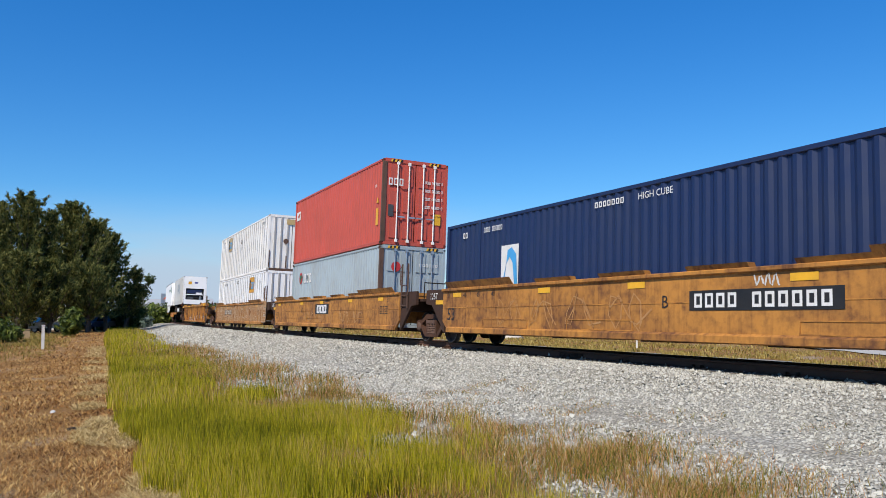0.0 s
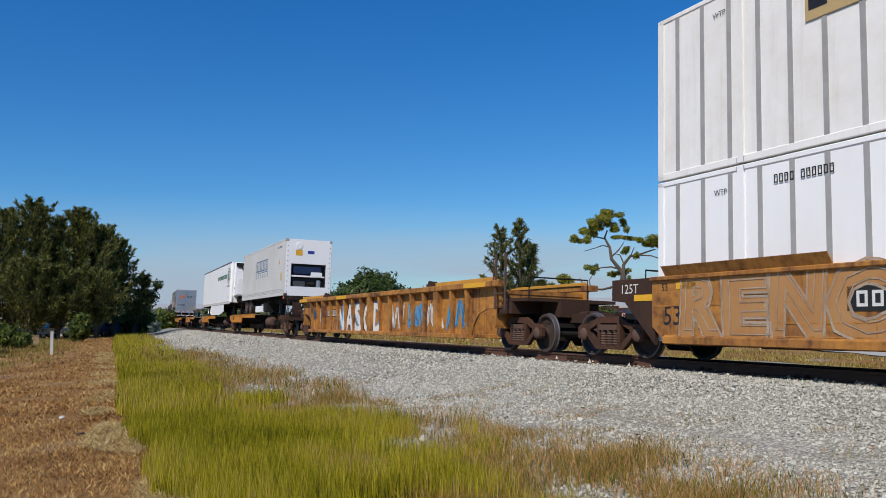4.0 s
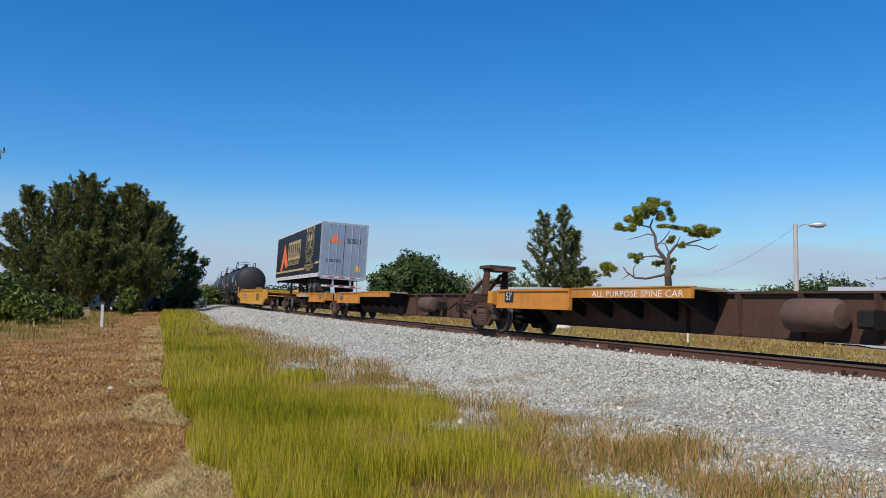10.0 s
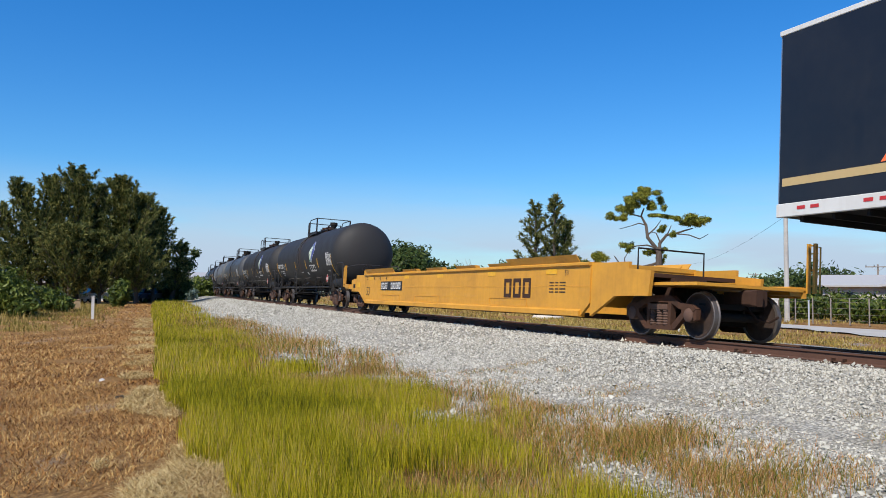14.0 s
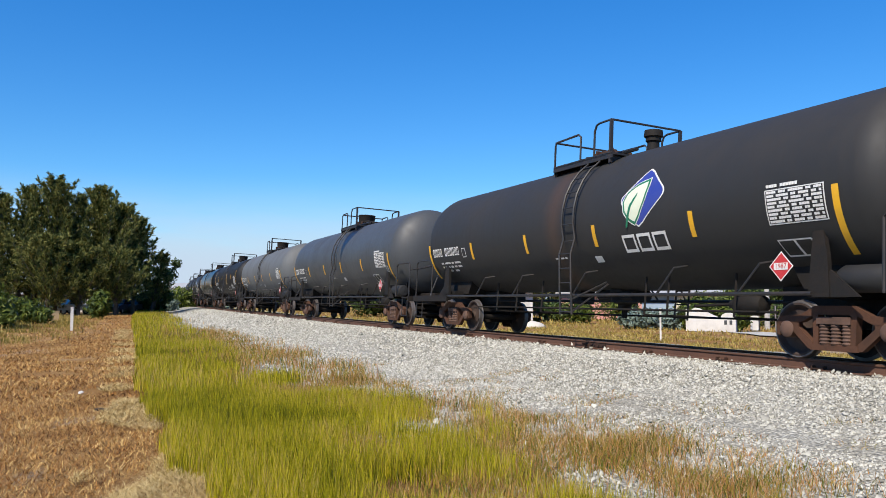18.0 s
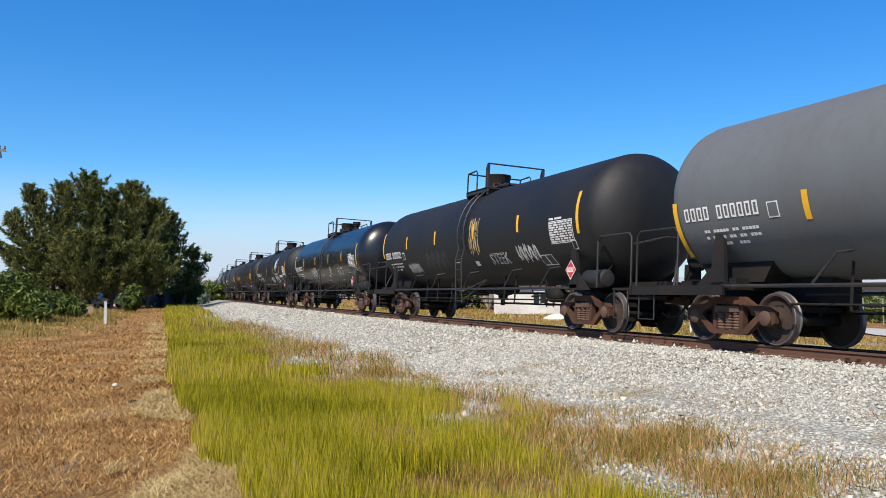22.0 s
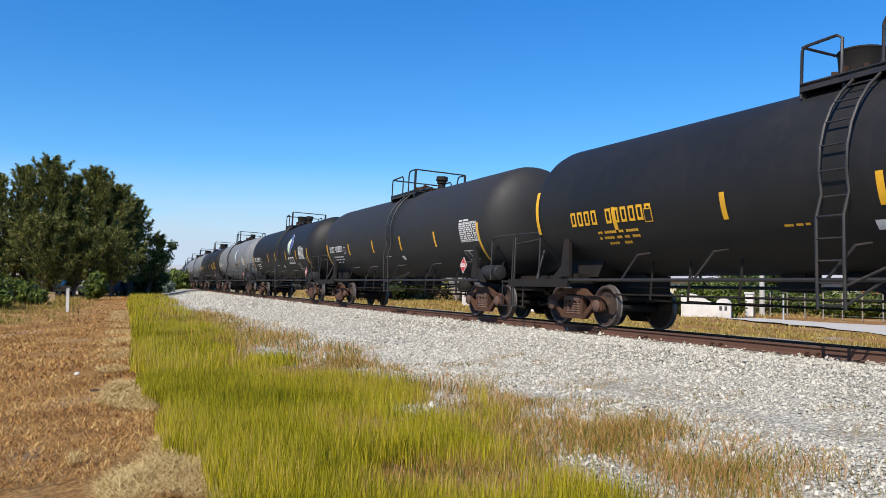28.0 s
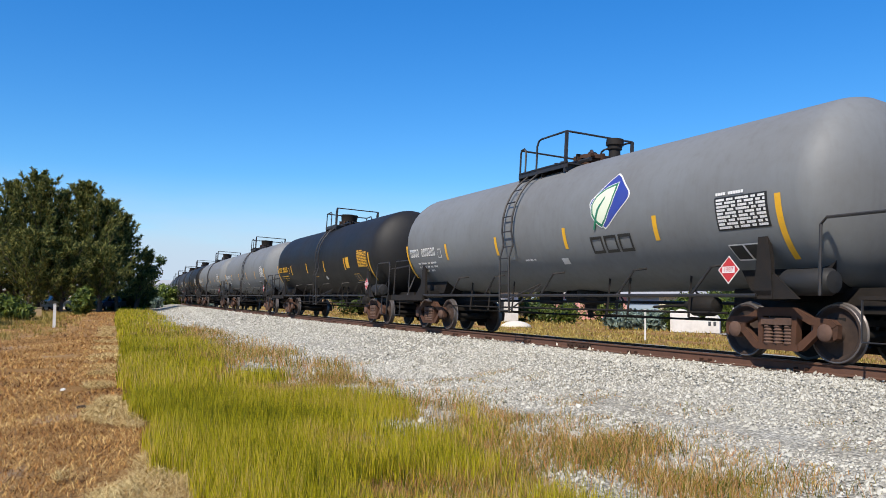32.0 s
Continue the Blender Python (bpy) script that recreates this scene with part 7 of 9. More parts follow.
def build_black_trailer():
    s0, half, low, high, y = 173.35, 7.58, 2.10, 5.20, 1.35
    t = thing("box_trailer", "black-sided box trailer with gold lettering blocks, on the spine wagon", "trailer", "trailers on the train")
    van_body(t, half, low, high, y, BLACK_SIDE, PALE, 0.22)
    # rear doors face the camera
    end = -half
    for k in (1, -1):
        a, b = sorted((k * 0.015, k * (y - 0.09)))
        door = part("door", Shape().box(end - 0.01, end + 0.04, a, b, low + 0.14, high - 0.12), SILVER, t, "dull aluminium rear door")
        for q in (0.42, 0.85):
            bar = Shape().tube([(end - 0.04, k * q, low + 0.1), (end - 0.04, k * q, high - 0.1)], 0.018, 6)
            part("lock_bar", bar, GALV, door)
        for z in (low + 0.5, low + 1.2, low + 1.9, low + 2.6):
            part("hinge", Shape().box(end - 0.03, end, k * (y - 0.16) - 0.05, k * (y - 0.16) + 0.05, z, z + 0.08), GALV, door)
    part("rear_frame", Shape().box(end - 0.02, end + 0.08, -y, -y + 0.09, low, high).box(end - 0.02, end + 0.08, y - 0.09, y, low, high).box(end - 0.02, end + 0.08, -y + 0.09, y - 0.09, high - 0.12, high).box(end - 0.02, end + 0.08, -y + 0.09, y - 0.09, low - 0.1, low + 0.13), GALV, t)
    patch([(-0.4, -0.28), (0.02, 0.3), (0.42, -0.28), (0.18, -0.22), (0.04, -0.1), (-0.1, -0.22)], VERMILION, t, 0.55, high - 0.95, half + 0.016, None, "logo_shape", "orange peaked logo", end=True)
    bars("######", INK, t, -0.55, high - 1.0, half + 0.016, 0.26, 0.85, label="plain black name bars", end=True)
    bars("######", INK, t, 0.55, low + 0.95, half + 0.016, 0.16, 0.85, label="plain black number bars", end=True)
    patch(oblong(0.26, 0.34), BRIGHT, t, -0.85, low + 0.55, half + 0.016, None, "warning_label", "yellow label", end=True)
    for k in range(7):
        patch(oblong(0.3, 0.05), SIGNRED if k % 2 else CHALK, t, 0.95 - k * 0.31, low + 0.02, half + 0.03, None, "reflector", end=True)
    part("rear_guard", Shape().box(end + 0.05, end + 0.15, -1.15, 1.15, 1.56, 1.68).box(end + 0.05, end + 0.15, -0.55, -0.45, 1.6, low).box(end + 0.05, end + 0.15, 0.45, 0.55, 1.6, low), GALV, t)
    for k in range(7):
        patch(oblong(0.32, 0.06), SIGNRED if k % 2 else CHALK, t, 1.0 - k * 0.33, 1.62, half - 0.045, None, "reflector", end=True)
    # painted side
    sy = y + 0.004
    patch([(-1.55, -0.95), (-0.1, 0.95), (1.5, -0.62), (0.75, -0.86), (-0.1, -0.30), (-0.7, -0.92)], VERMILION, t, 4.15, low + 1.6, sy, None, "logo_shape", "orange peaked logo")
    bars("######", GOLD, t, 0.55, low + 1.88, sy + 0.002, 1.22, 4.5, label="plain gold name bars", thin=0.88, stroke=0.26)
    bars("######### ##########", GOLD, t, 0.55, low + 1.06, sy + 0.003, 0.24, 3.9, label="small plain gold bars")
    part("gold_stripe", Shape().box(-3.1, half - 0.1, y, y + 0.006, low + 0.50, low + 0.63), GOLD, t, "gold pinstripe")
    part("gold_stripe", Shape().box(-half + 0.1, -6.3, y, y + 0.006, low + 0.75, low + 0.88), GOLD, t)
    cx, cz = -4.55, low + 2.02
    ring = Shape()
    for r0, r1 in ((0.95, 0.985), (0.74, 0.765)):
        n = 40
        vs = [(r * math.cos(6.2832 * k / n), r * math.sin(6.2832 * k / n)) for k in range(n) for r in (r0, r1)]
        put_on(ring, vs, [(2 * k, 2 * k + 1, (2 * k + 3) % (2 * n), (2 * k + 2) % (2 * n)) for k in range(n)], cx, cz, sy + 0.004, None)
    part("emblem_ring", ring, GOLD, t, "gold ring of the emblem")
    lands = ([(-0.62, 0.22), (-0.50, 0.42), (-0.28, 0.56), (-0.12, 0.50), (-0.20, 0.34), (-0.10, 0.24), (-0.24, 0.12), (-0.30, 0.00), (-0.38, -0.02), (-0.42, 0.12)],
             [(-0.34, -0.04), (-0.20, -0.02), (-0.06, -0.16), (-0.10, -0.30), (-0.18, -0.42), (-0.20, -0.58), (-0.26, -0.50), (-0.28, -0.28), (-0.36, -0.16)],
             [(0.02, 0.24), (0.10, 0.44), (0.22, 0.56), (0.44, 0.50), (0.60, 0.30), (0.62, 0.16), (0.50, 0.18), (0.46, 0.04), (0.38, 0.14), (0.30, 0.10), (0.24, 0.22), (0.12, 0.20)],
             [(0.04, 0.16), (0.20, 0.16), (0.30, 0.02), (0.26, -0.12), (0.24, -0.30), (0.16, -0.40), (0.12, -0.20), (0.10, -0.04), (0.00, 0.02)],
             [(0.42, -0.20), (0.56, -0.16), (0.58, -0.28), (0.48, -0.34), (0.40, -0.30)])
    for poly in lands:
        patch([(a * 1.02, b * 1.02) for a, b in poly], GOLD, t, cx, cz, sy + 0.004, None, "emblem_land", "gold land shape on the emblem")
    words("WORLD CLASS", GOLD, t, cx, cz - 0.85, sy + 0.006, 0.13, 0.95, name="emblem_words")
    for k in range(17):
        a = radians(20 + k * 8.75)
        patch([(0.855 * math.cos(a) - 0.03, 0.855 * math.sin(a) - 0.06), (0.855 * math.cos(a) + 0.03, 0.855 * math.sin(a) - 0.06), (0.855 * math.cos(a) + 0.03, 0.855 * math.sin(a) + 0.06), (0.855 * math.cos(a) - 0.03, 0.855 * math.sin(a) + 0.06)], GOLD, t, cx, cz, sy + 0.004, None, "emblem_bar")
    for side in (1, -1):
        for k in range(13):
            a = radians(-65 + k * 9.5)
            q = Vector((side * 1.17 * math.cos(a), 1.17 * math.sin(a)))
            for d in (-0.13, 0.13):
                u = Vector((side * math.cos(a + 0.5), math.sin(a + 0.5))) * d
                p = Vector((-u.y, u.x)) * 0.35
                patch([tuple(q - u * 0.2), tuple(q + u * 0.5 + p), tuple(q + u * 1.3), tuple(q + u * 0.5 - p)], GOLD, t, cx, cz, sy + 0.004, None, "laurel_leaf")
        patch([(side * 0.86, 0.92), (side * 1.24, 1.10), (side * 1.22, 0.82), (side * 1.04, 0.74)], GOLD, t, cx, cz, sy + 0.004, None, "emblem_flag", "gold pennant")
    for k in range(5):
        star = []
        for q in range(10):
            r = 0.085 if q % 2 == 0 else 0.035
            star.append((r * math.sin(math.pi * q / 5), r * math.cos(math.pi * q / 5)))
        patch(star, GOLD, t, cx + 0.7 - k * 0.35, low + 0.98, sy + 0.002, None, "star", "gold star")
    bars("##########", GOLD, t, cx - 0.05, low + 0.66, sy + 0.003, 0.28, 2.6, label="plain gold bars under the stars", thin=0.66)
    bars("### ############ ###", GOLD, t, cx + 0.05, low + 0.44, sy + 0.003, 0.07, 1.3, label="small plain gold bars")
    for k in range(13):
        x = half - 0.5 - k * 1.2
        patch(oblong(0.16, 0.055), SIGNRED, t, x, low + 0.13, y + 0.014, None, "reflector", "red reflective strip")
        patch(oblong(0.16, 0.055), SIGNRED, t, x - 0.26, low + 0.13, y + 0.014, None, "reflector", "red reflective strip")
    for x in (-1.9, -2.35, -4.2):
        patch(oblong(0.3, 0.16), CHALK, t, x, low + 0.13, y + 0.014, None, "label", "white label")
    landing_gear(t, 5.3, 1.26, low - 0.02)
    for x in (-4.1, -5.45):
        wheel_set(t, x, 1.21, INK)
    part("suspension", Shape().box(-6.6, -3.9, -0.5, 0.5, 1.75, low - 0.02), GRIME, t)
    part("mudflap", Shape().box(-6.55, -6.52, 0.4, 1.15, 1.32, 2.0), RUBBER, t)
    part("air_hose", Shape().tube([(-2.3, 0.9, low), (-2.6, 0.95, low - 0.35), (-3.3, 0.9, low - 0.4), (-3.8, 0.8, low - 0.2)], 0.02, 6).tube([(-2.8, 0.9, low), (-3.0, 0.95, low - 0.4), (-3.6, 0.9, low - 0.38)], 0.02, 6), RUBBER, t)
    part("front_wall", Shape().box(half - 0.06, half, -y + 0.02, y - 0.02, low + 0.1, high - 0.05), SILVER, t)
    rides(t, s0)


def build_spine():
    spine_unit(90.35, 107.55, own=(True, True), first=True, inset=1.0)
    spine_unit(107.55, 126.3, own=(False, True))
    _, c = spine_unit(126.3, 144.1, own=(False, True))
    words("ALL PURPOSE SPINE CAR", CHALK, c, 0.9, 1.06, 1.306, 0.14, 3.2, name="car_words")
    spine_unit(144.1, 162.6, own=(False, True))
    _, e = spine_unit(162.6, 177.9, platform_far=False, own=(False, True))
    bars("#### ######", CHALK, e, -0.1, 1.06, 1.306, 0.18, 2.6, label="plain bars for the wagon's mark")
    build_reefer()
    build_white_reefer()
    build_black_trailer()


build_spine()

# ---- grass and weeds ----
GRASS = blades("tall_green_grass", [(0.0, (0.06, 0.065, 0.004)), (0.2, (0.19, 0.19, 0.006)), (0.45, (0.40, 0.365, 0.009)), (0.7, (0.56, 0.47, 0.018)), (0.88, (0.60, 0.45, 0.07)), (1.0, (0.62, 0.42, 0.15))], 0.6, 0.45, 0.35, 0.95, 1.5)
STRAW = blades("dry_straw_grass", [(0.0, (0.07, 0.028, 0.009)), (0.25, (0.23, 0.098, 0.026)), (0.5, (0.41, 0.195, 0.055)), (0.75, (0.56, 0.33, 0.105)), (1.0, (0.68, 0.48, 0.19))], 0.8, 0.8, 0.1, 1.0, 1.3)
HAY = blades("cut_hay", [(0.0, (0.26, 0.16, 0.055)), (0.5, (0.50, 0.36, 0.145)), (1.0, (0.72, 0.57, 0.28))], 0.8, 0.6, 0.1)
WEED = blades("rough_verge_weeds", [(0.0, (0.07, 0.085, 0.008)), (0.3, (0.26, 0.24, 0.025)), (0.52, (0.44, 0.24, 0.06)), (0.75, (0.40, 0.17, 0.07)), (1.0, (0.60, 0.42, 0.20))], 0.75, 1.3, 0.2, 1.15)
VERGE = blades("golden_verge_grass", [(0.0, (0.22, 0.165, 0.035)), (0.5, (0.36, 0.265, 0.065)), (1.0, (0.48, 0.37, 0.13))], 0.75, 0.3, 0.2)
NEEDLES = blades("casuarina_needles", [(0.0, (0.024, 0.040, 0.012)), (0.35, (0.080, 0.105, 0.028)), (0.65, (0.175, 0.185, 0.048)), (1.0, (0.32, 0.30, 0.09))], 0.7, 0.30, 0.30, 1.15)
PINE = blades("pine_needles", [(0.0, (0.08, 0.10, 0.012)), (0.5, (0.20, 0.21, 0.022)), (1.0, (0.34, 0.32, 0.05))], 0.7, 0.5, 0.15)
LEAVES = blades("broad_green_leaves", [(0.0, (0.026, 0.044, 0.007)), (0.5, (0.072, 0.105, 0.014)), (1.0, (0.17, 0.20, 0.035))], 0.5, 0.5, 0.2)
DARKLEAF = blades("dark_canopy_leaves", [(0.0, (0.022, 0.042, 0.010)), (0.5, (0.055, 0.090, 0.018)), (1.0, (0.12, 0.15, 0.04))], 0.5, 0.4, 0.25)
ROUGH = blades("rough_olive_grass", [(0.0, (0.09, 0.085, 0.014)), (0.4, (0.24, 0.195, 0.035)), (0.7, (0.38, 0.28, 0.075)), (1.0, (0.50, 0.37, 0.14))], 0.7, 0.5, 0.25, 0.9, 1.3)
AGAVE = blades("blue_grey_leaves", [(0.0, (0.06, 0.09, 0.07)), (0.5, (0.14, 0.19, 0.15)), (1.0, (0.25, 0.31, 0.26))], 0.5, 0.8, 0.0)


def blade_mesh(name, roots, tall, wide, bend, material, seed, splay=0.25):
    """Bent tapering blades on the given roots. tall, wide, bend: arrays."""
    rng = np.random.default_rng(seed)
    n = len(roots)
    a = rng.uniform(0, 6.2832, n)
    face = np.stack([np.cos(a), np.sin(a), 0 * a], -1)
    b = rng.uniform(0, 6.2832, n)
    lean = np.stack([np.cos(b), np.sin(b), 0 * b], -1) * (bend * tall)[:, None]
    off = np.stack([np.cos(b), np.sin(b), 0 * b], -1) * (splay * tall * rng.random(n))[:, None]
    up = np.array([0, 0, 1.0])
    mid = roots + up * (tall * 0.55)[:, None] + lean * 0.3 + off * 0.5
    tip = roots + up * tall[:, None] * (1 - 0.35 * np.minimum(1, bend))[:, None] + lean + off
    w = face * wide[:, None] / 2
    verts = np.stack([roots - w, roots + w, mid - w * 0.75, mid + w * 0.75, tip], 1).reshape(-1, 3)
    k = 5 * np.arange(n)[:, None]
    faces = np.concatenate([k + np.array([0, 1, 3]), k + np.array([0, 3, 2]), k + np.array([2, 3, 4])], 0)
    return mesh_from(name, verts, faces, material)


def scatter(rng, count, s0, s1, inner, outer, clump=0.0, z=0.0):
    """Roots in a strip beside the track: inner and outer give its edges for s."""
    s = rng.uniform(s0, s1, count)
    q = rng.random(count)
    u = inner(s) + (outer(s) - inner(s)) * q
    if clump:
        f = np.array([noise.noise((a * 0.55, b * 0.9, 7.7)) for a, b in zip(s, u)])
        keep = f > clump * (rng.random(count) - 0.6)
        s, u = s[keep], u[keep]
    pts = np.array([flat_spot(a, b, 0) for a, b in zip(s, u)])
    pts[:, 2] = np.array([bed_height(b) if b < 7 else 0.0 for b in u]) - 0.02 + z
    return pts, s, u


def mown_edge(s):
    return np.interp(s, [0, 8, 15, 26, 40, 90, 160], [10.45, 10.45, 10.35, 9.8, 9.4, 8.5, 7.6]) + 0.12 * np.sin(s * 1.7) + 0.07 * np.sin(s * 5.1)


def green_edge(s):
    return np.interp(s, [0, 4, 6, 7.5, 10, 12.5, 15, 23, 40, 72, 160], [9.2, 9.0, 8.5, 7.9, 7.9, 8.4, 8.7, 8.6, 7.9, 6.9, 6.4]) + 0.3 * np.sin(s * 1.1) + 0.15 * np.sin(s * 3.7)


def weed_edge(s):
    return np.interp(s, [-2, 3, 5, 6.5, 9, 10.5, 13.5, 21, 37, 70, 110], [5.2, 5.2, 5.4, 5.5, 5.5, 6.2, 5.8, 5.3, 5.0, 5.0, 5.0]) + 0.25 * np.sin(s * 1.3)


def sand_edge(s):
    """How near to the track the sandy drive comes."""
    return np.interp(s, [-20, 6, 10, 15, 22, 30], [-5.6, -6.0, -8.0, -11.5, -14.5, -17.0]) + 0.25 * np.sin(s * 1.9)


def ragged(rng, count, s0, s1, inner, outer, soft, clump=0.0):
    """Roots that thin out towards the inner edge over soft metres, in drifts."""
    p, s, u = scatter(rng, count, s0, s1, inner, outer, clump)
    drift = np.array([noise.noise((a * 0.8, b * 1.3, 2.2)) for a, b in zip(s, u)])
    q = (u - inner(s)) / soft - 0.15 + drift * 1.5
    keep = rng.random(len(s)) < q
    return p[keep], s[keep], u[keep]


def strands(rng, n, tall, wide, bend0, bend1, lo=0.45, hi=1.15):
    return tall * rng.uniform(lo, hi, n), wide * rng.uniform(0.7, 1.3, n), rng.uniform(bend0, bend1, n)


def grow(name, label, category, sets, material, seed, splay=0.25):
    roots, tall, wide, bend = (np.concatenate([q[k] for q in sets]) for k in range(4))
    thing(name, label, category, kind="stuff", data=blade_mesh(name, roots, tall, wide, bend, material, seed, splay))


def build_grass():
    rng = np.random.default_rng(11)
    sets = []
    for count, s0, s1, tall, wide in ((16000, -25, 1.5, 0.33, 0.013), (150000, 1.5, 13, 0.31, 0.0052), (52000, 13, 30, 0.34, 0.011), (20000, 30, 80, 0.38, 0.024), (7000, 80, 160, 0.42, 0.05)):
        p, s, u = ragged(rng, count, s0, s1, lambda q: green_edge(q) - 1.3, mown_edge, 1.9)
        sets.append((p, *strands(rng, len(p), tall, wide, 0.0, 0.22)))
    grow("tall_grass", "tall yellow-green grass strip beside the ballast", "grass", sets, GRASS, 1, 0.13)
    sets = []
    for count, s0, s1, tall, wide in ((16000, -25, 3, 0.22, 0.012), (130000, 3, 14, 0.20, 0.0058), (34000, 14, 40, 0.33, 0.012), (6000, 40, 110, 0.36, 0.026)):
        p, s, u = ragged(rng, count, s0, s1, weed_edge, lambda q: green_edge(q) + 0.9, 1.5, 0.5)
        sets.append((p, *strands(rng, len(p), tall, wide, 0.0, 0.6, 0.25, 1.25)))
    p, s, u = scatter(rng, 30000, 3, 14, lambda q: 3.4 + 0 * q, lambda q: 6.6 + 0 * q, clump=1.0)
    thick = np.array([noise.noise((a * 1.6, b * 1.6, 9.1)) for a, b in zip(s, u)]) > 0.16
    p = p[thick]
    sets.append((p, *strands(rng, len(p), 0.10, 0.007, 0.3, 1.2, 0.4, 1.4)))
    # single tufts out on the stones
    for s, u, k, h in ((10.2, 6.2, 360, 0.30), (10.9, 6.6, 320, 0.32), (14.2, 6.8, 420, 0.36), (12.6, 6.9, 300, 0.3), (8.2, 6.0, 160, 0.16), (6.2, 5.2, 90, 0.12), (5.6, 5.8, 260, 0.2), (7.0, 5.6, 360, 0.26), (6.6, 6.0, 420, 0.30), (5.4, 6.6, 300, 0.24), (4.6, 5.6, 120, 0.14), (6.2, 5.0, 70, 0.1), (8.6, 5.5, 200, 0.2), (5.0, 5.2, 90, 0.1), (9.6, 4.4, 40, 0.08), (7.4, 4.9, 60, 0.1), (11.6, 5.6, 120, 0.14), (13.0, 5.0, 60, 0.1), (17.5, 5.2, 120, 0.16)):
        q = rng.normal(0, 0.26, (k, 2))
        p = np.array([flat_spot(s + a, u + b, bed_height(min(7, u + b)) - 0.01) for a, b in q])
        sets.append((p, *strands(rng, k, h, 0.0065, 0.1, 0.8, 0.4, 1.2)))
    grow("verge_weeds", "sparse tan and green weeds on the gravel edge", "weeds", sets, WEED, 2, 0.3)
    sets = []
    for count, s0, s1, tall, wide in ((14000, -12, 2, 0.065, 0.012), (100000, 2, 14, 0.055, 0.0075), (58000, 14, 34, 0.065, 0.016), (16000, 34, 90, 0.08, 0.04)):
        p, s, u = scatter(rng, count, s0, s1, lambda q: mown_edge(q) - 0.15, lambda q: np.interp(q, [0, 20, 45, 90], [16.5, 22, 24, 16]), clump=0.0)
        bare = np.array([noise.noise((a * 0.9, b * 0.9, 4.4)) for a, b in zip(s, u)]) + 0.1 * rng.random(len(s)) < 0.47
        p = p[bare]
        sets.append((p, *strands(rng, len(p), tall, wide, 0.3, 2.0, 0.3, 1.5)))
    grow("mown_straw", "short dry straw-coloured mown grass", "grass", sets, STRAW, 3, 0.45)
    # swaths of cut hay thrown against the tall grass
    sets = []
    for count, s0, s1, reach, wide in ((24000, 2, 9, 0.8, 0.005), (16000, 9, 18, 0.8, 0.008), (9000, 18, 45, 0.8, 0.016)):
        p, s, u = scatter(rng, count, s0, s1, lambda q: mown_edge(q) - 0.05, lambda q, r=reach: mown_edge(q) + r)
        heap = np.array([noise.noise((a * 0.75, b * 1.4, 6.3)) for a, b in zip(s, u)]) - (u - mown_edge(s)) * 0.35
        p, heap = p[heap > -0.12], heap[heap > -0.12]
        p[:, 2] += rng.random(len(p)) * np.clip(heap + 0.15, 0, 0.4) * 0.22
        sets.append((p, *strands(rng, len(p), 0.075, wide, 1.2, 2.4, 0.3, 1.3)))
    grow("cut_hay", "pale cut hay lying beside the tall grass", "grass", sets, HAY, 6, 0.9)
    sets = []
    for count, s0, s1, a, b, tall, wide in ((50000, 24, 80, -1.0, 12, 0.24, 0.024), (26000, 30, 80, 1.5, 24, 0.42, 0.035)):
        def edge(q, a=a):
            return np.interp(q, [24, 30, 37, 45, 80], [16.5, 14.2, 12.4, 12.2, 12.0]) + a
        p, s, u = ragged(rng, count, s0, s1, edge, lambda q, b=b: edge(q) + b, 1.4, 0.4)
        sets.append((p, *strands(rng, len(p), tall, wide, 0.0, 0.6, 0.3, 1.25)))
    grow("rough_grass", "rough green and tan grass beyond the mown track", "grass", sets, ROUGH, 4)
    sets = []
    for count, s0, s1, far, tall, wide in ((36000, -10, 40, -13.2, 0.15, 0.028), (30000, 22, 75, -34.0, 0.18, 0.045), (16000, 40, 140, -34.0, 0.28, 0.07)):
        p, s, u = scatter(rng, count, s0, s1, lambda q, f=far: f + 0 * q, lambda q: -5.0 + 0 * q, clump=0.5)
        green = (u > sand_edge(s) + 0.3 * rng.random(len(s))) | (s > 30)
        p = p[green]
        sets.append((p, *strands(rng, len(p), tall, wide, 0.1, 0.7, 0.3, 1.2)))
    grow("golden_verge", "golden dry grass verge beyond the track", "grass", sets, VERGE, 5)


build_grass()


# ---- trees and bushes ----


def bearing(az, d, z=0.0):
    """A place d metres off at az degrees to the left of straight ahead."""
    return Vector((-math.sin(radians(az)) * d, math.cos(radians(az)) * d, z))


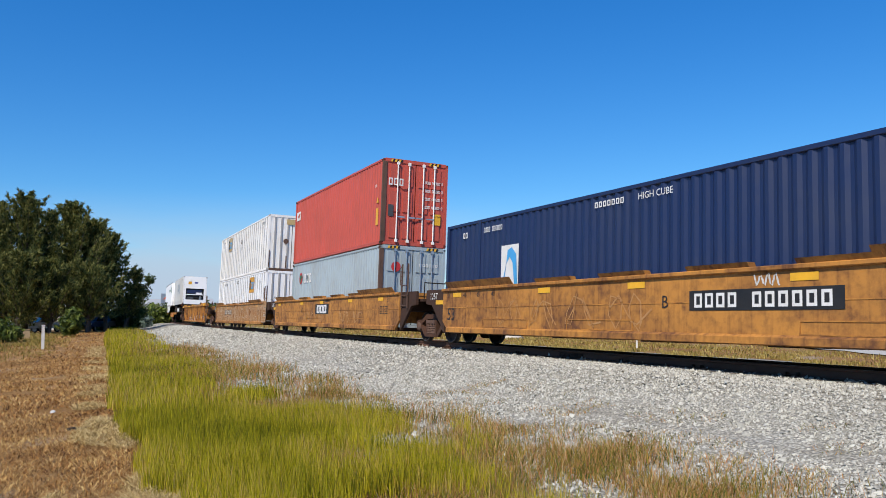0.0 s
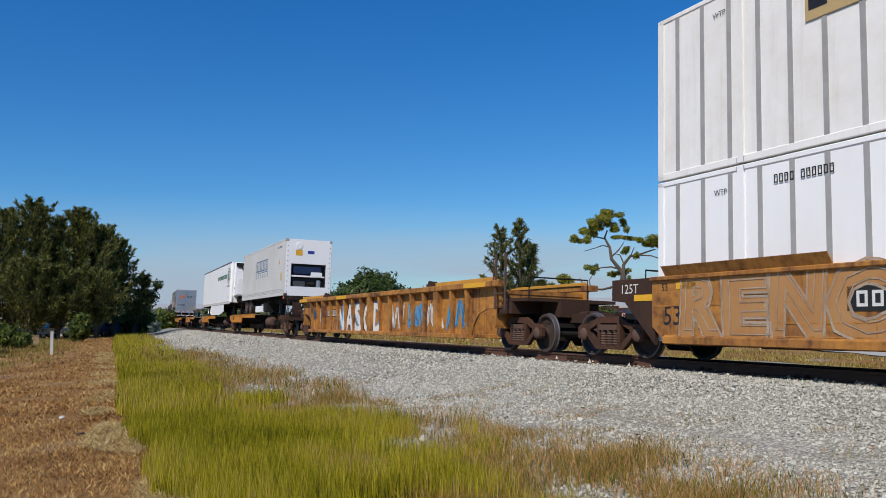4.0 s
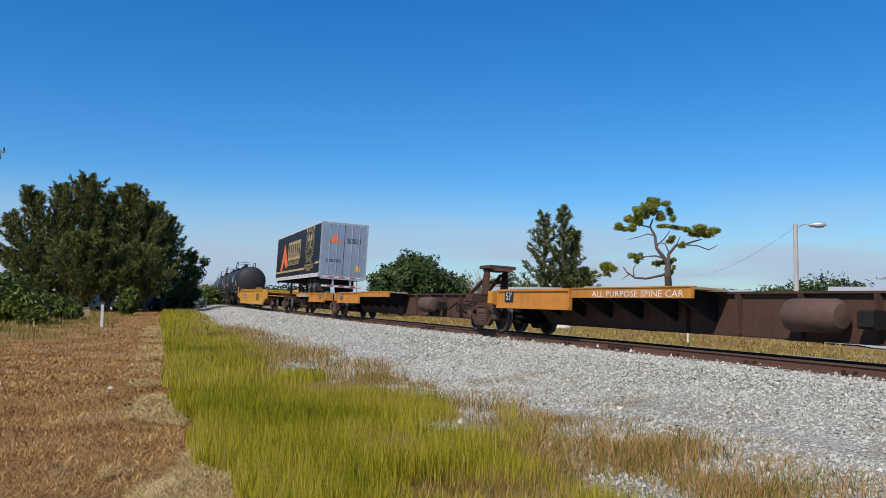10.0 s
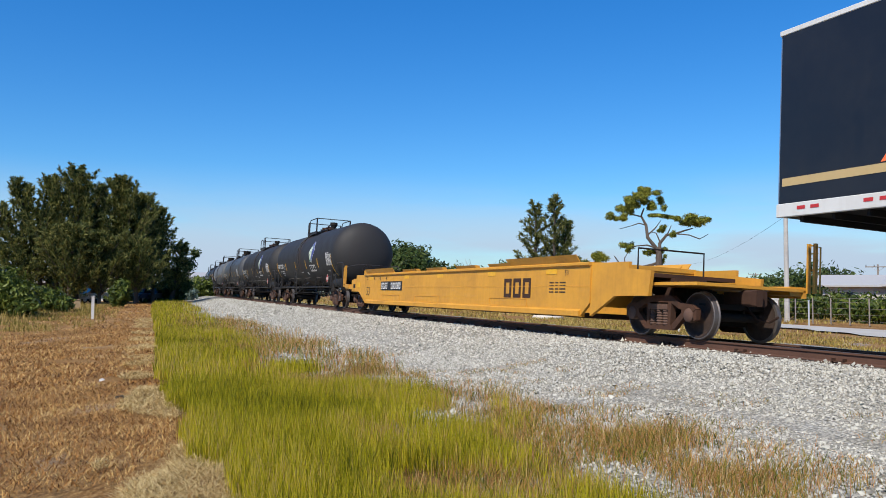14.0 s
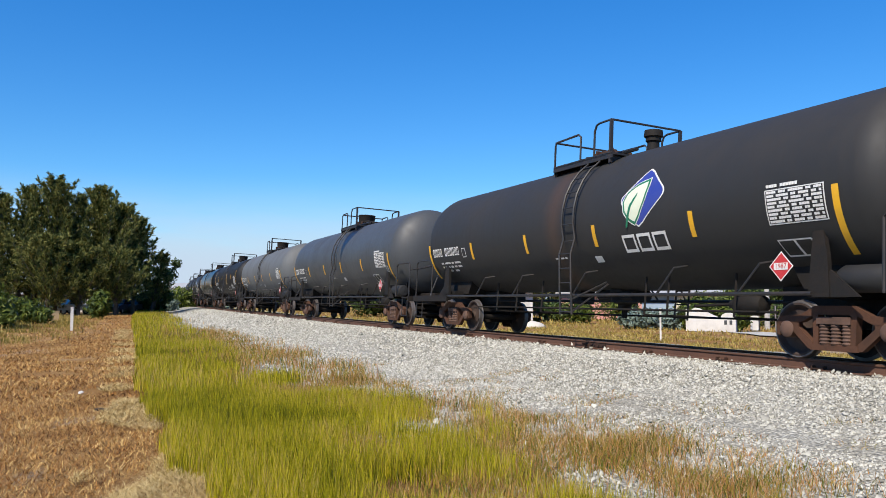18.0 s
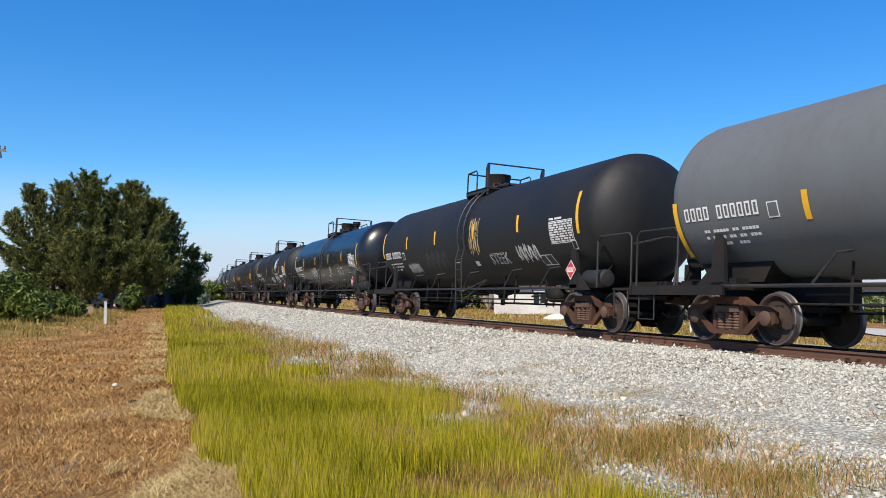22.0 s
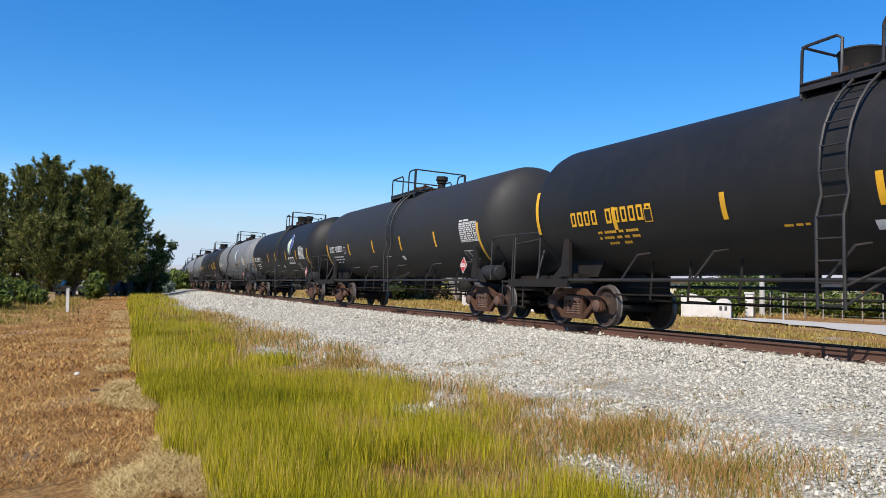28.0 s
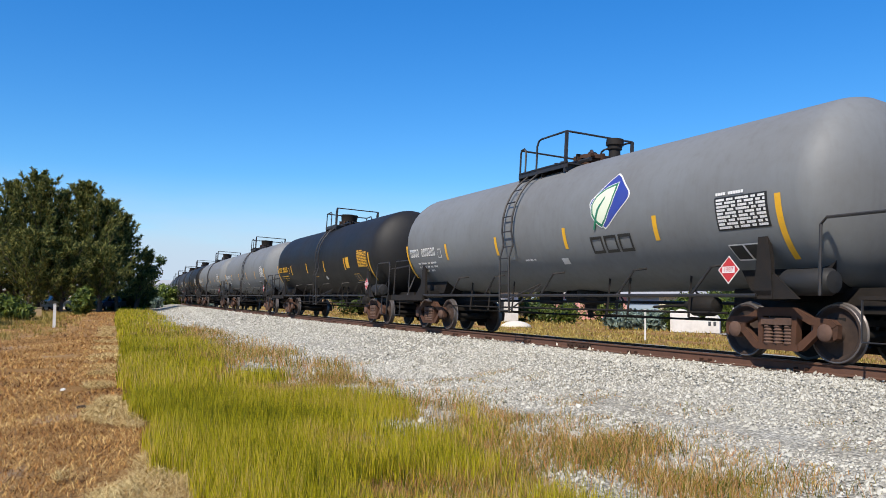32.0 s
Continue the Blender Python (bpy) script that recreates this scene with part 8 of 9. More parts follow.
def leaf_cloud(rng, lumps, count, size, droop=0.0, long=1.0):
    """Leaf-sized quads spread over lumps (centre, radii), thick towards their skins."""
    per = np.array([r[0] * r[1] * r[2] for _, r in lumps]) ** (2 / 3)
    pick = rng.choice(len(lumps), count, p=per / per.sum())
    c = np.array([tuple(q) for q, _ in lumps])[pick]
    r = np.array([tuple(q) for _, q in lumps])[pick]
    d = rng.normal(size=(count, 3))
    d /= np.linalg.norm(d, axis=1)[:, None]
    bump = np.array([noise.noise((a[0] * 2.3 + p * 1.7, a[1] * 2.3, a[2] * 2.3)) for a, p in zip(d, pick)])
    q = np.clip(rng.random(count) ** 0.45 * (1 + 0.55 * bump), 0, 1.35)
    pos = c + d * r * q[:, None]
    n = d + rng.normal(0, 0.7, (count, 3))
    n[:, 2] += 0.3
    n /= np.linalg.norm(n, axis=1)[:, None]
    t = np.cross(n, rng.normal(size=(count, 3)))
    t /= np.linalg.norm(t, axis=1)[:, None]
    b = np.cross(n, t)
    k = size * rng.uniform(0.6, 1.4, count)[:, None]
    t, b = t * k * long, b * k / long
    verts = np.stack([pos - t, pos + b * 0.6 - t * 0.1, pos + t, pos - b * 0.6 + t * 0.1], 1).reshape(-1, 3)
    i = 4 * np.arange(count)[:, None]
    return verts, i + np.array([0, 1, 2, 3])


def leafy(name, label, category, at, lumps, count, size, material, trunk=None, seed=1, long=1.3):
    rng = np.random.default_rng(seed)
    t = thing(name, label, category)
    t.matrix_basis = Matrix.Translation(at)
    v, f = leaf_cloud(rng, [(Vector(c), r) for c, r in lumps], count, size, 0, long)
    part("crown", mesh_from("crown", v, f, material), None, t)
    if trunk:
        sh = Shape()
        for pts, r0, r1 in trunk:
            sh.tube(pts, r0, 8, r1)
        part("trunk", sh, BARK, t)
    else:
        sh = Shape()
        for c, r in lumps:
            sh.tube([(c[0] * 0.4, c[1] * 0.4, 0), (c[0] * 0.8, c[1] * 0.8, c[2] * 0.6), tuple(c)], 0.05 + 0.03 * r[0], 5, 0.02)
        part("stem", sh, BARK, t)
    return t


def casuarina(at, tall, spread, seed, limbs=46, tufts=20, fine=0.10, lean=(0, 0), crown_low=0.12, steep=(0.9, 1.8), plume=0.30, taper=0.75):
    """A she-oak: rising plumes of drooping needle-like twigs on long limbs."""
    rng = np.random.default_rng(seed)
    t = thing("casuarina_tree", "dark olive she-oak tree with feathery drooping foliage", "tree", "she-oak trees")
    t.matrix_basis = Matrix.Translation(at)
    wood = Shape()
    top = Vector((lean[0], lean[1], tall))
    spine = [Vector((0, 0, -0.2)), Vector((lean[0] * 0.2 + rng.normal(0, 0.15), lean[1] * 0.2, tall * 0.3)), Vector((lean[0] * 0.6, lean[1] * 0.6 + rng.normal(0, 0.2), tall * 0.65)), top * 0.96]
    wood.tube(spine, 0.045 * tall ** 0.75, 8, 0.04)
    cs, outs = [], []
    for k in range(limbs):
        q = crown_low + (1 - crown_low) * (k + rng.random()) / limbs
        a = k * 2.4 + rng.normal(0, 0.3)
        i = min(2, int(q * 3))
        p0 = spine[i].lerp(spine[i + 1], q * 3 - i)
        reach = spread * (1 - q) ** taper * rng.uniform(0.55, 1.15) + 0.25
        rise = reach * rng.uniform(*steep) + (1 - q) * 0.3
        end = p0 + Vector((math.cos(a) * reach, math.sin(a) * reach, rise))
        if end.z > tall:
            end.z = tall - rng.random() * 2.6
        mid = p0.lerp(end, 0.5) - Vector((0, 0, reach * 0.14))
        wood.tube([p0, mid, end], 0.02 + 0.012 * reach, 5, 0.008)
        m = max(10, int(tufts * (0.4 + reach / spread)))
        f = 0.10 + 0.95 * (np.arange(m) + rng.random(m)) / m
        p0v, midv, endv = np.array(p0), np.array(mid), np.array(end)
        on = np.where((f < 0.5)[:, None], p0v + (midv - p0v) * (f * 2)[:, None], midv + (endv - midv) * (f * 2 - 1)[:, None])
        wide = 0.05 + plume * np.sqrt(f) * np.maximum(0.0, 1.04 - f) * min(1.8, 0.5 + reach * 0.45)
        cs.append(on + rng.normal(0, 1, (m, 3)) * wide[:, None])
        outs.append(np.repeat(np.array((end - mid).normalized())[None], m, 0))
    # brushes of thin twigs swept along the limbs
    c = np.repeat(np.concatenate(cs), 13, 0)
    d = rng.normal(0, 0.38, c.shape) + np.repeat(np.concatenate(outs), 13, 0) * 0.8 + np.array((0, 0, 0.30))
    d /= np.linalg.norm(d, axis=1)[:, None]
    length = rng.uniform(0.28, 0.78, len(c))[:, None]
    tip = c + d * length
    bent = c + (tip - c) * 0.55 + np.array((0, 0, 0.04))
    tip[:, 2] -= 0.22 * length[:, 0]
    side = np.cross(d, rng.normal(0, 1, c.shape))
    side *= (fine * rng.uniform(0.6, 1.3, len(c)) / (np.linalg.norm(side, axis=1) + 1e-6))[:, None]
    vs = np.stack([c, bent + side, tip, bent - side], 1).reshape(-1, 3)
    fs = 4 * np.arange(len(c))[:, None] + np.arange(4)
    part("trunk", wood, BARK, t)
    part("crown", mesh_from("crown", vs, fs, NEEDLES), None, t)
    return t


def build_left_trees():
    # bearing, distance, height, spread, limbs, tufts, lean, lowest limb, steepness
    for seed, (az, d, tall, spread, limbs, tufts, lean, low, steep) in enumerate((
            (29.5, 89, 12.4, 3.4, 48, 26, (-3.4, 0.5), 0.20, (0.9, 1.8)), (29.9, 87, 9.6, 3.2, 40, 20, (-4.2, 0), 0.26, (0.6, 1.4)), (29.6, 86, 6.6, 2.8, 34, 18, (-6.4, 0), 0.30, (0.25, 0.8)),
            (28.8, 92, 13.0, 4.4, 56, 36, (-0.6, 0), 0.08, (0.8, 1.8)), (27.6, 90, 13.9, 4.2, 56, 38, (0, 0), 0.08, (0.9, 2.0)), (26.4, 94, 12.6, 4.4, 54, 36, (0.3, 0), 0.08, (0.9, 2.0)),
            (25.1, 90, 13.2, 4.2, 56, 38, (0.2, 0), 0.09, (0.9, 2.0)), (23.9, 92, 11.6, 3.8, 54, 34, (0.3, 0), 0.10, (0.8, 1.7)), (22.9, 94, 10.4, 3.0, 48, 28, (0.5, 0), 0.12, (0.8, 1.6)),
            (21.8, 96, 6.6, 2.0, 30, 16, (1.2, 0.5), 0.20, (0.6, 1.3)), (28.0, 85, 7.6, 3.8, 46, 30, (0.2, 0), 0.08, (0.7, 1.5)), (26.2, 86, 7.0, 3.4, 42, 28, (-0.3, 0), 0.12, (0.7, 1.4)),
            (24.0, 87, 6.6, 3.4, 40, 26, (0.2, 0), 0.16, (0.6, 1.3)))):
        casuarina(bearing(az, d), tall, spread, 21 + seed, limbs, tufts, 0.040, lean, low, steep, 0.30)
    leafy("broadleaf_tree", "small open dark broadleaf tree beside the she-oaks", "tree", bearing(21.3, 98), [((0, 0, 3.0), (1.3, 1.2, 1.3)), ((1.2, 0, 4.4), (1.0, 1.0, 0.9)), ((1.9, 0.2, 5.7), (0.7, 0.7, 0.6)), ((-0.6, 0, 2.0), (0.9, 0.9, 0.8)), ((0.9, 0, 1.9), (0.9, 0.9, 0.7))], 2600, 0.15, DARKLEAF, trunk=[([(-0.6, 0, 0), (-0.2, 0, 2.0), (1.0, 0, 4.2), (1.8, 0.2, 5.4)], 0.16, 0.05)], seed=40)
    leafy("bush", "dense dark green bush beside the utility pole", "bush", bearing(32.0, 49.5), [((0, 0, 1.2), (1.7, 1.5, 1.2)), ((1.3, -0.2, 0.9), (1.0, 1.0, 0.9)), ((-1.3, 0.2, 1.3), (1.4, 1.2, 1.2)), ((-0.2, 0, 2.0), (1.2, 1.0, 0.75)), ((1.7, -0.4, 0.5), (0.7, 0.7, 0.5)), ((-2.2, 0.3, 0.9), (1.1, 1.0, 0.9))], 15000, 0.12, LEAVES, seed=41)
    leafy("bush", "low green bush behind the rough grass", "bush", bearing(29.2, 58), [((0, 0, 0.7), (1.1, 1.0, 0.85)), ((1.0, 0, 0.5), (0.7, 0.7, 0.5)), ((-0.8, 0, 0.9), (1.0, 1.0, 0.8))], 4500, 0.12, LEAVES, seed=42)
    leafy("shrub", "small yellow-green shrub by the parked cars", "bush", bearing(24.95, 72), [((0, 0, 1.0), (1.0, 0.9, 0.9)), ((0.2, 0, 1.7), (0.7, 0.6, 0.6))], 2500, 0.15, LEAVES, trunk=[([(0, 0, 0), (0, 0, 1.0)], 0.06, 0.03)], seed=43)
    k = 50
    # last five stand behind the she-oaks, added for the shade under their crowns
    for az, d, w, h in ((22.2, 100, 2.2, 2.2), (21.4, 108, 2.2, 2.0), (20.0, 120, 2.6, 3.6), (18.9, 125, 2.4, 2.4), (18.0, 140, 3.5, 3.0), (16.5, 160, 5, 4.2), (14.5, 165, 5, 4.5), (12.5, 170, 5, 4.0), (33.8, 95, 3.0, 2.6), (35.5, 95, 3.5, 3.5), (37.5, 90, 4, 4), (31.5, 110, 4, 3.0), (28.7, 108, 3.0, 3.4), (27.2, 110, 3.0, 3.8), (25.7, 108, 3.0, 4.0), (24.3, 110, 3.0, 4.2), (23.0, 108, 2.8, 3.8)):
        leafy("bush", "grey-green shrubs along the end of the lane, some added to darken under the she-oaks", "bush", bearing(az, d), [((0, 0, h * 0.45), (w, w * 0.8, h * 0.55)), ((w * 0.6, 0.3, h * 0.35), (w * 0.6, w * 0.6, h * 0.4)), ((-w * 0.6, 0, h * 0.35), (w * 0.7, w * 0.6, h * 0.45))], 1600, 0.17 + d * 0.0012, (AGAVE, LEAVES, DARKLEAF)[k % 3], seed=k)
        k += 1


def build_right_trees():
    d = 85
    p = bearing(-12.2, d)
    t = thing("slash_pine", "gnarled flat-topped pine with tufted yellow-green clumps", "tree")
    t.matrix_basis = Matrix.Translation(p) @ Matrix.Rotation(radians(-12.2), 4, "Z")
    wood = Shape()
    # bent stems: (along the picture plane, height), from thick to thin
    for line, r0, r1 in (([(0, 0), (0.05, 2.5), (-0.05, 4.3), (0, 5.5)], 0.42, 0.30), ([(0, 5.4), (-0.32, 6.0), (-1.15, 7.1), (-1.3, 8.4), (-1.8, 9.4), (-1.5, 10.2)], 0.24, 0.07), ([(0, 5.4), (0.05, 6.5), (0.75, 7.4), (1.5, 7.45), (2.5, 7.75), (3.3, 8.0)], 0.20, 0.05),
                         ([(1.7, 7.45), (2.9, 7.3), (3.95, 6.9), (4.3, 7.1), (4.8, 7.4)], 0.07, 0.03), ([(-0.1, 4.5), (-0.75, 4.3), (-2.2, 4.0), (-3.3, 4.05), (-4.1, 4.6), (-4.5, 5.2)], 0.15, 0.05), ([(-3.4, 4.1), (-3.5, 5.0), (-3.1, 5.7)], 0.07, 0.03), ([(-3.9, 4.4), (-4.6, 3.9)], 0.05, 0.02),
                         ([(-0.3, 6.0), (-1.2, 6.3), (-2.3, 6.25), (-3.0, 6.0)], 0.10, 0.04), ([(-1.28, 8.4), (-2.0, 8.6), (-2.8, 8.3), (-4.0, 8.05)], 0.07, 0.025), ([(-1.2, 7.3), (-0.4, 8.1), (0.2, 8.9)], 0.09, 0.03), ([(0.1, 6.6), (-0.3, 7.6), (-0.9, 7.7)], 0.08, 0.03), ([(0.8, 7.4), (1.2, 8.3)], 0.07, 0.03), ([(-1.75, 9.3), (-3.0, 9.6), (-4.0, 9.2)], 0.08, 0.03)):
        wood.tube([(x, 0.5 * math.sin(x * 1.3 + z), z) for x, z in line], r0, 8, r1)
    spots = [(-4.2, 9.25, 1.2, 0.5), (-3.4, 10.2, 1.1, 0.85), (-2.3, 10.9, 1.4, 0.95), (-1.0, 11.7, 1.5, 0.7), (-0.2, 10.6, 1.0, 0.8), (0.2, 9.4, 1.4, 0.35), (3.2, 8.9, 2.0, 0.75), (1.8, 8.7, 0.6, 0.5), (0.3, 8.0, 0.55, 0.5), (1.35, 7.35, 0.45, 0.45), (-3.3, 6.15, 0.9, 0.6), (-5.9, 5.4, 1.25, 0.8), (-6.3, 4.5, 0.5, 0.35), (-0.1, 5.7, 0.95, 0.5), (-1.2, 5.6, 0.5, 0.4), (0.2, 4.9, 0.55, 0.55)]
    lumps = []
    rng = random.Random(8)
    for x, z, w, h in spots:
        y = rng.uniform(-0.9, 0.9)
        for _ in range(7):
            lumps.append(((x + rng.uniform(-0.7, 0.7) * w, y + rng.uniform(-0.6, 0.6) * w, z + rng.uniform(-0.6, 0.6) * h), (w * 0.36, w * 0.36, h * 0.46)))
    part("trunk", wood, BARK, t)
    v, f = leaf_cloud(np.random.default_rng(9), [(Vector(a), b) for a, b in lumps], 20000, 0.105, 0, 1.7)
    part("crown", mesh_from("crown", v, f, PINE), None, t)
    casuarina(bearing(-4.95, 78), 10.9, 3.0, 61, 46, 17, 0.032, (0.1, 0), 0.06, (0.35, 0.9), 0.10, 1.0)
    casuarina(bearing(-3.75, 80), 10.5, 3.0, 62, 44, 17, 0.032, (-0.2, 0), 0.06, (0.35, 0.9), 0.10, 1.0)
    casuarina(bearing(-5.2, 80), 8.6, 2.0, 64, 30, 12, 0.04, (1.0, 0), 0.1, (0.5, 1.2), 0.14, 1.0)
    casuarina(bearing(-5.9, 76), 4.6, 3.0, 63, 26, 12, 0.04, (1.0, 0), 0.2, (0.25, 0.6), 0.16, 0.8)
    leafy("fig_tree", "round dense dark green canopy tree", "tree", bearing(5.7, 76), [((0, 0, 3.2), (3.4, 3.0, 2.5)), ((-2.2, 0, 2.6), (2.2, 2, 1.9)), ((2.2, 0, 2.6), (2.2, 2, 1.8)), ((0.3, 0, 4.6), (1.8, 1.6, 1.2)), ((0, 0, 1.4), (3.6, 2.6, 1.3))], 34000, 0.16, DARKLEAF, trunk=[([(0, 0, 0), (0.1, 0, 2.5)], 0.35, 0.2)], seed=71)
    k = 80
    for az, dd, w, h in ((2.2, 78, 1.6, 3.6), (1.2, 80, 1.5, 3.0), (0.2, 76, 1.8, 3.2), (-1.0, 80, 1.6, 3.8), (-2.2, 78, 1.8, 3.0), (-6.8, 84, 2.0, 2.4)):
        leafy("shrub", "straggling olive shrubs behind the track", "bush", bearing(az, dd), [((0, 0, h * 0.5), (w, w, h * 0.5)), ((0.3, 0, h * 0.9), (w * 0.4, w * 0.4, h * 0.3)), ((-0.5, 0, h * 0.8), (w * 0.3, w * 0.3, h * 0.35))], 1500, 0.14, (NEEDLES, DARKLEAF)[k % 2], seed=k)
        k += 1
    dead = thing("bare_shrub", "leafless pale grey branching shrub", "bush")
    dead.matrix_basis = Matrix.Translation(bearing(0.4, 72))
    sh = Shape()
    rng = random.Random(4)
    for i in range(46):
        a, r, z = rng.uniform(0, 6.28), rng.uniform(0.8, 2.6), rng.uniform(2.2, 4.4)
        mid = (r * 0.4 * math.cos(a), r * 0.4 * math.sin(a), z * 0.6)
        end = (r * math.cos(a), r * math.sin(a), z)
        sh.tube([(0, 0, 0), mid, end], 0.05, 4, 0.012)
        sh.tube([mid, (end[0] + 0.5, end[1], z * 0.9)], 0.03, 4, 0.01)
    part("branches", sh, skin("pale_dead_wood", (0.34, 0.31, 0.27), 0.9, (0.2, 0.17, 0.14), 0.4, 3, 20), dead)
    for az, dd, w, h in ((-18.6, 118, 3.0, 3.6), (-20.2, 120, 4.0, 4.4), (-22.0, 116, 4.6, 5.6), (-23.4, 118, 3.8, 4.8), (-24.8, 122, 3.0, 3.6), (-17.4, 125, 2.6, 3.2), (-26.5, 120, 4.0, 3.6), (-29, 120, 5, 4)):
        leafy("canopy_tree", "distant rounded dark green tree", "tree", bearing(az, dd), [((0, 0, h * 0.5), (w, w * 0.8, h * 0.5)), ((w * 0.5, 0, h * 0.4), (w * 0.7, w * 0.6, h * 0.4)), ((-w * 0.5, 0, h * 0.4), (w * 0.7, w * 0.6, h * 0.45))], 2600, 0.26, DARKLEAF, trunk=[([(0, 0, 0), (0, 0, h * 0.5)], 0.25, 0.15)], seed=k)
        k += 1
    # garden hedges and spiky plants by the road
    for az, dd, w, h, m in ((-11.9, 47, 1.0, 1.0, AGAVE), (-13.0, 46, 1.1, 1.15, AGAVE), (-14.3, 46, 1.1, 1.1, AGAVE), (-16.5, 54, 2.0, 2.2, LEAVES), (-18.3, 56, 1.9, 2.4, LEAVES), (-20.8, 52, 1.5, 1.5, LEAVES), (-22.3, 54, 1.7, 1.9, LEAVES), (-24.2, 50, 1.6, 1.6, LEAVES), (-25.8, 48, 1.5, 1.5, LEAVES), (-27.5, 48, 1.6, 1.7, LEAVES), (-7.6, 56, 1.4, 1.6, LEAVES), (-5.8, 60, 1.6, 1.7, DARKLEAF), (-10.4, 62, 1.8, 2.3, LEAVES), (-30, 46, 2, 2, LEAVES)):
        leafy("hedge", "sunlit garden shrubs beyond the road" if m is not AGAVE else "blue-grey spiky shrub by the road", "bush", bearing(az, dd), [((0, 0, h * 0.45), (w, w * 0.8, h * 0.55)), ((w * 0.5, 0, h * 0.4), (w * 0.5, w * 0.5, h * 0.4))], 1500, 0.12, m, seed=k)
        k += 1
    palm = thing("cabbage_palm", "small fan palm with bare trunk", "tree")
    palm.matrix_basis = Matrix.Translation(bearing(-16.4, 100))
    part("trunk", Shape().tube([(0, 0, 0), (0.1, 0, 1.6), (0, 0, 2.4)], 0.14, 8, 0.12), BARK, palm)
    rng = np.random.default_rng(3)
    vs, fs = [], []
    for i in range(60):
        a, e = rng.uniform(0, 6.28), rng.uniform(-0.5, 1.2)
        dv = Vector((math.cos(a) * math.cos(e), math.sin(a) * math.cos(e), math.sin(e)))
        sd = dv.cross(Vector((0, 0, 1))).normalized() * 0.09
        o = Vector((0, 0, 2.4))
        n = len(vs)
        vs += [o[:], (o + dv * 0.8 + sd)[:], (o + dv * 1.25 - Vector((0, 0, 0.2)))[:], (o + dv * 0.8 - sd)[:]]
        fs.append((n, n + 1, n + 2, n + 3))
    part("fronds", mesh_from("fronds", np.array(vs), np.array(fs), LEAVES), None, palm)


build_left_trees()
build_right_trees()

# ---- road, poles, houses, parked cars ----


def build_road():
    rows = []
    s = -60.0
    while s < 31:
        inner = float(sand_edge(s))
        rows.append([flat_spot(s, u + 0.2 * math.sin(s * 0.3 + u), 0.035 + 0.01 * math.sin(s * 0.7 + u)) for u in (-19.0, -17.4, min(-15.6, inner - 0.2), inner - 0.1, inner)])
        s += 1.5
    thing("road", "pale sandy drive beyond the track", "road", kind="structure", data=sheet(rows, skin("pale_sand_road", (0.44, 0.415, 0.365), 0.95, (0.34, 0.30, 0.24), 0.5, 0.6, 14, 0, 0.3), "road"))


def turned(at, az):
    """Stands at a place and faces back to the camera: x to the picture's right, y away."""
    return Matrix.Translation(at) @ Matrix.Rotation(radians(az), 4, "Z")


def street_lamp(at, az, tall, arm, label):
    t = thing("street_lamp", label, "street lamp")
    t.matrix_basis = turned(at, az)
    part("pole", Shape().tube([(0, 0, -0.3), (0, 0, tall)], 0.15, 10, 0.11), CONCRETE, t, "pale weathered pole")
    part("arm", Shape().tube([(0, 0, tall - 0.25), (arm * 0.5, 0, tall - 0.05), (arm, 0, tall - 0.1)], 0.035, 6), GALV, t)
    part("lamp_head", Shape().lathe([(arm - 0.1, 0.04), (arm, 0.10), (arm + 0.35, 0.17), (arm + 0.65, 0.15), (arm + 0.8, 0.04)], 12, "x", (0, 0, tall - 0.1)), GALV, t, "grey cobra-head luminaire", smooth=40)
    return t


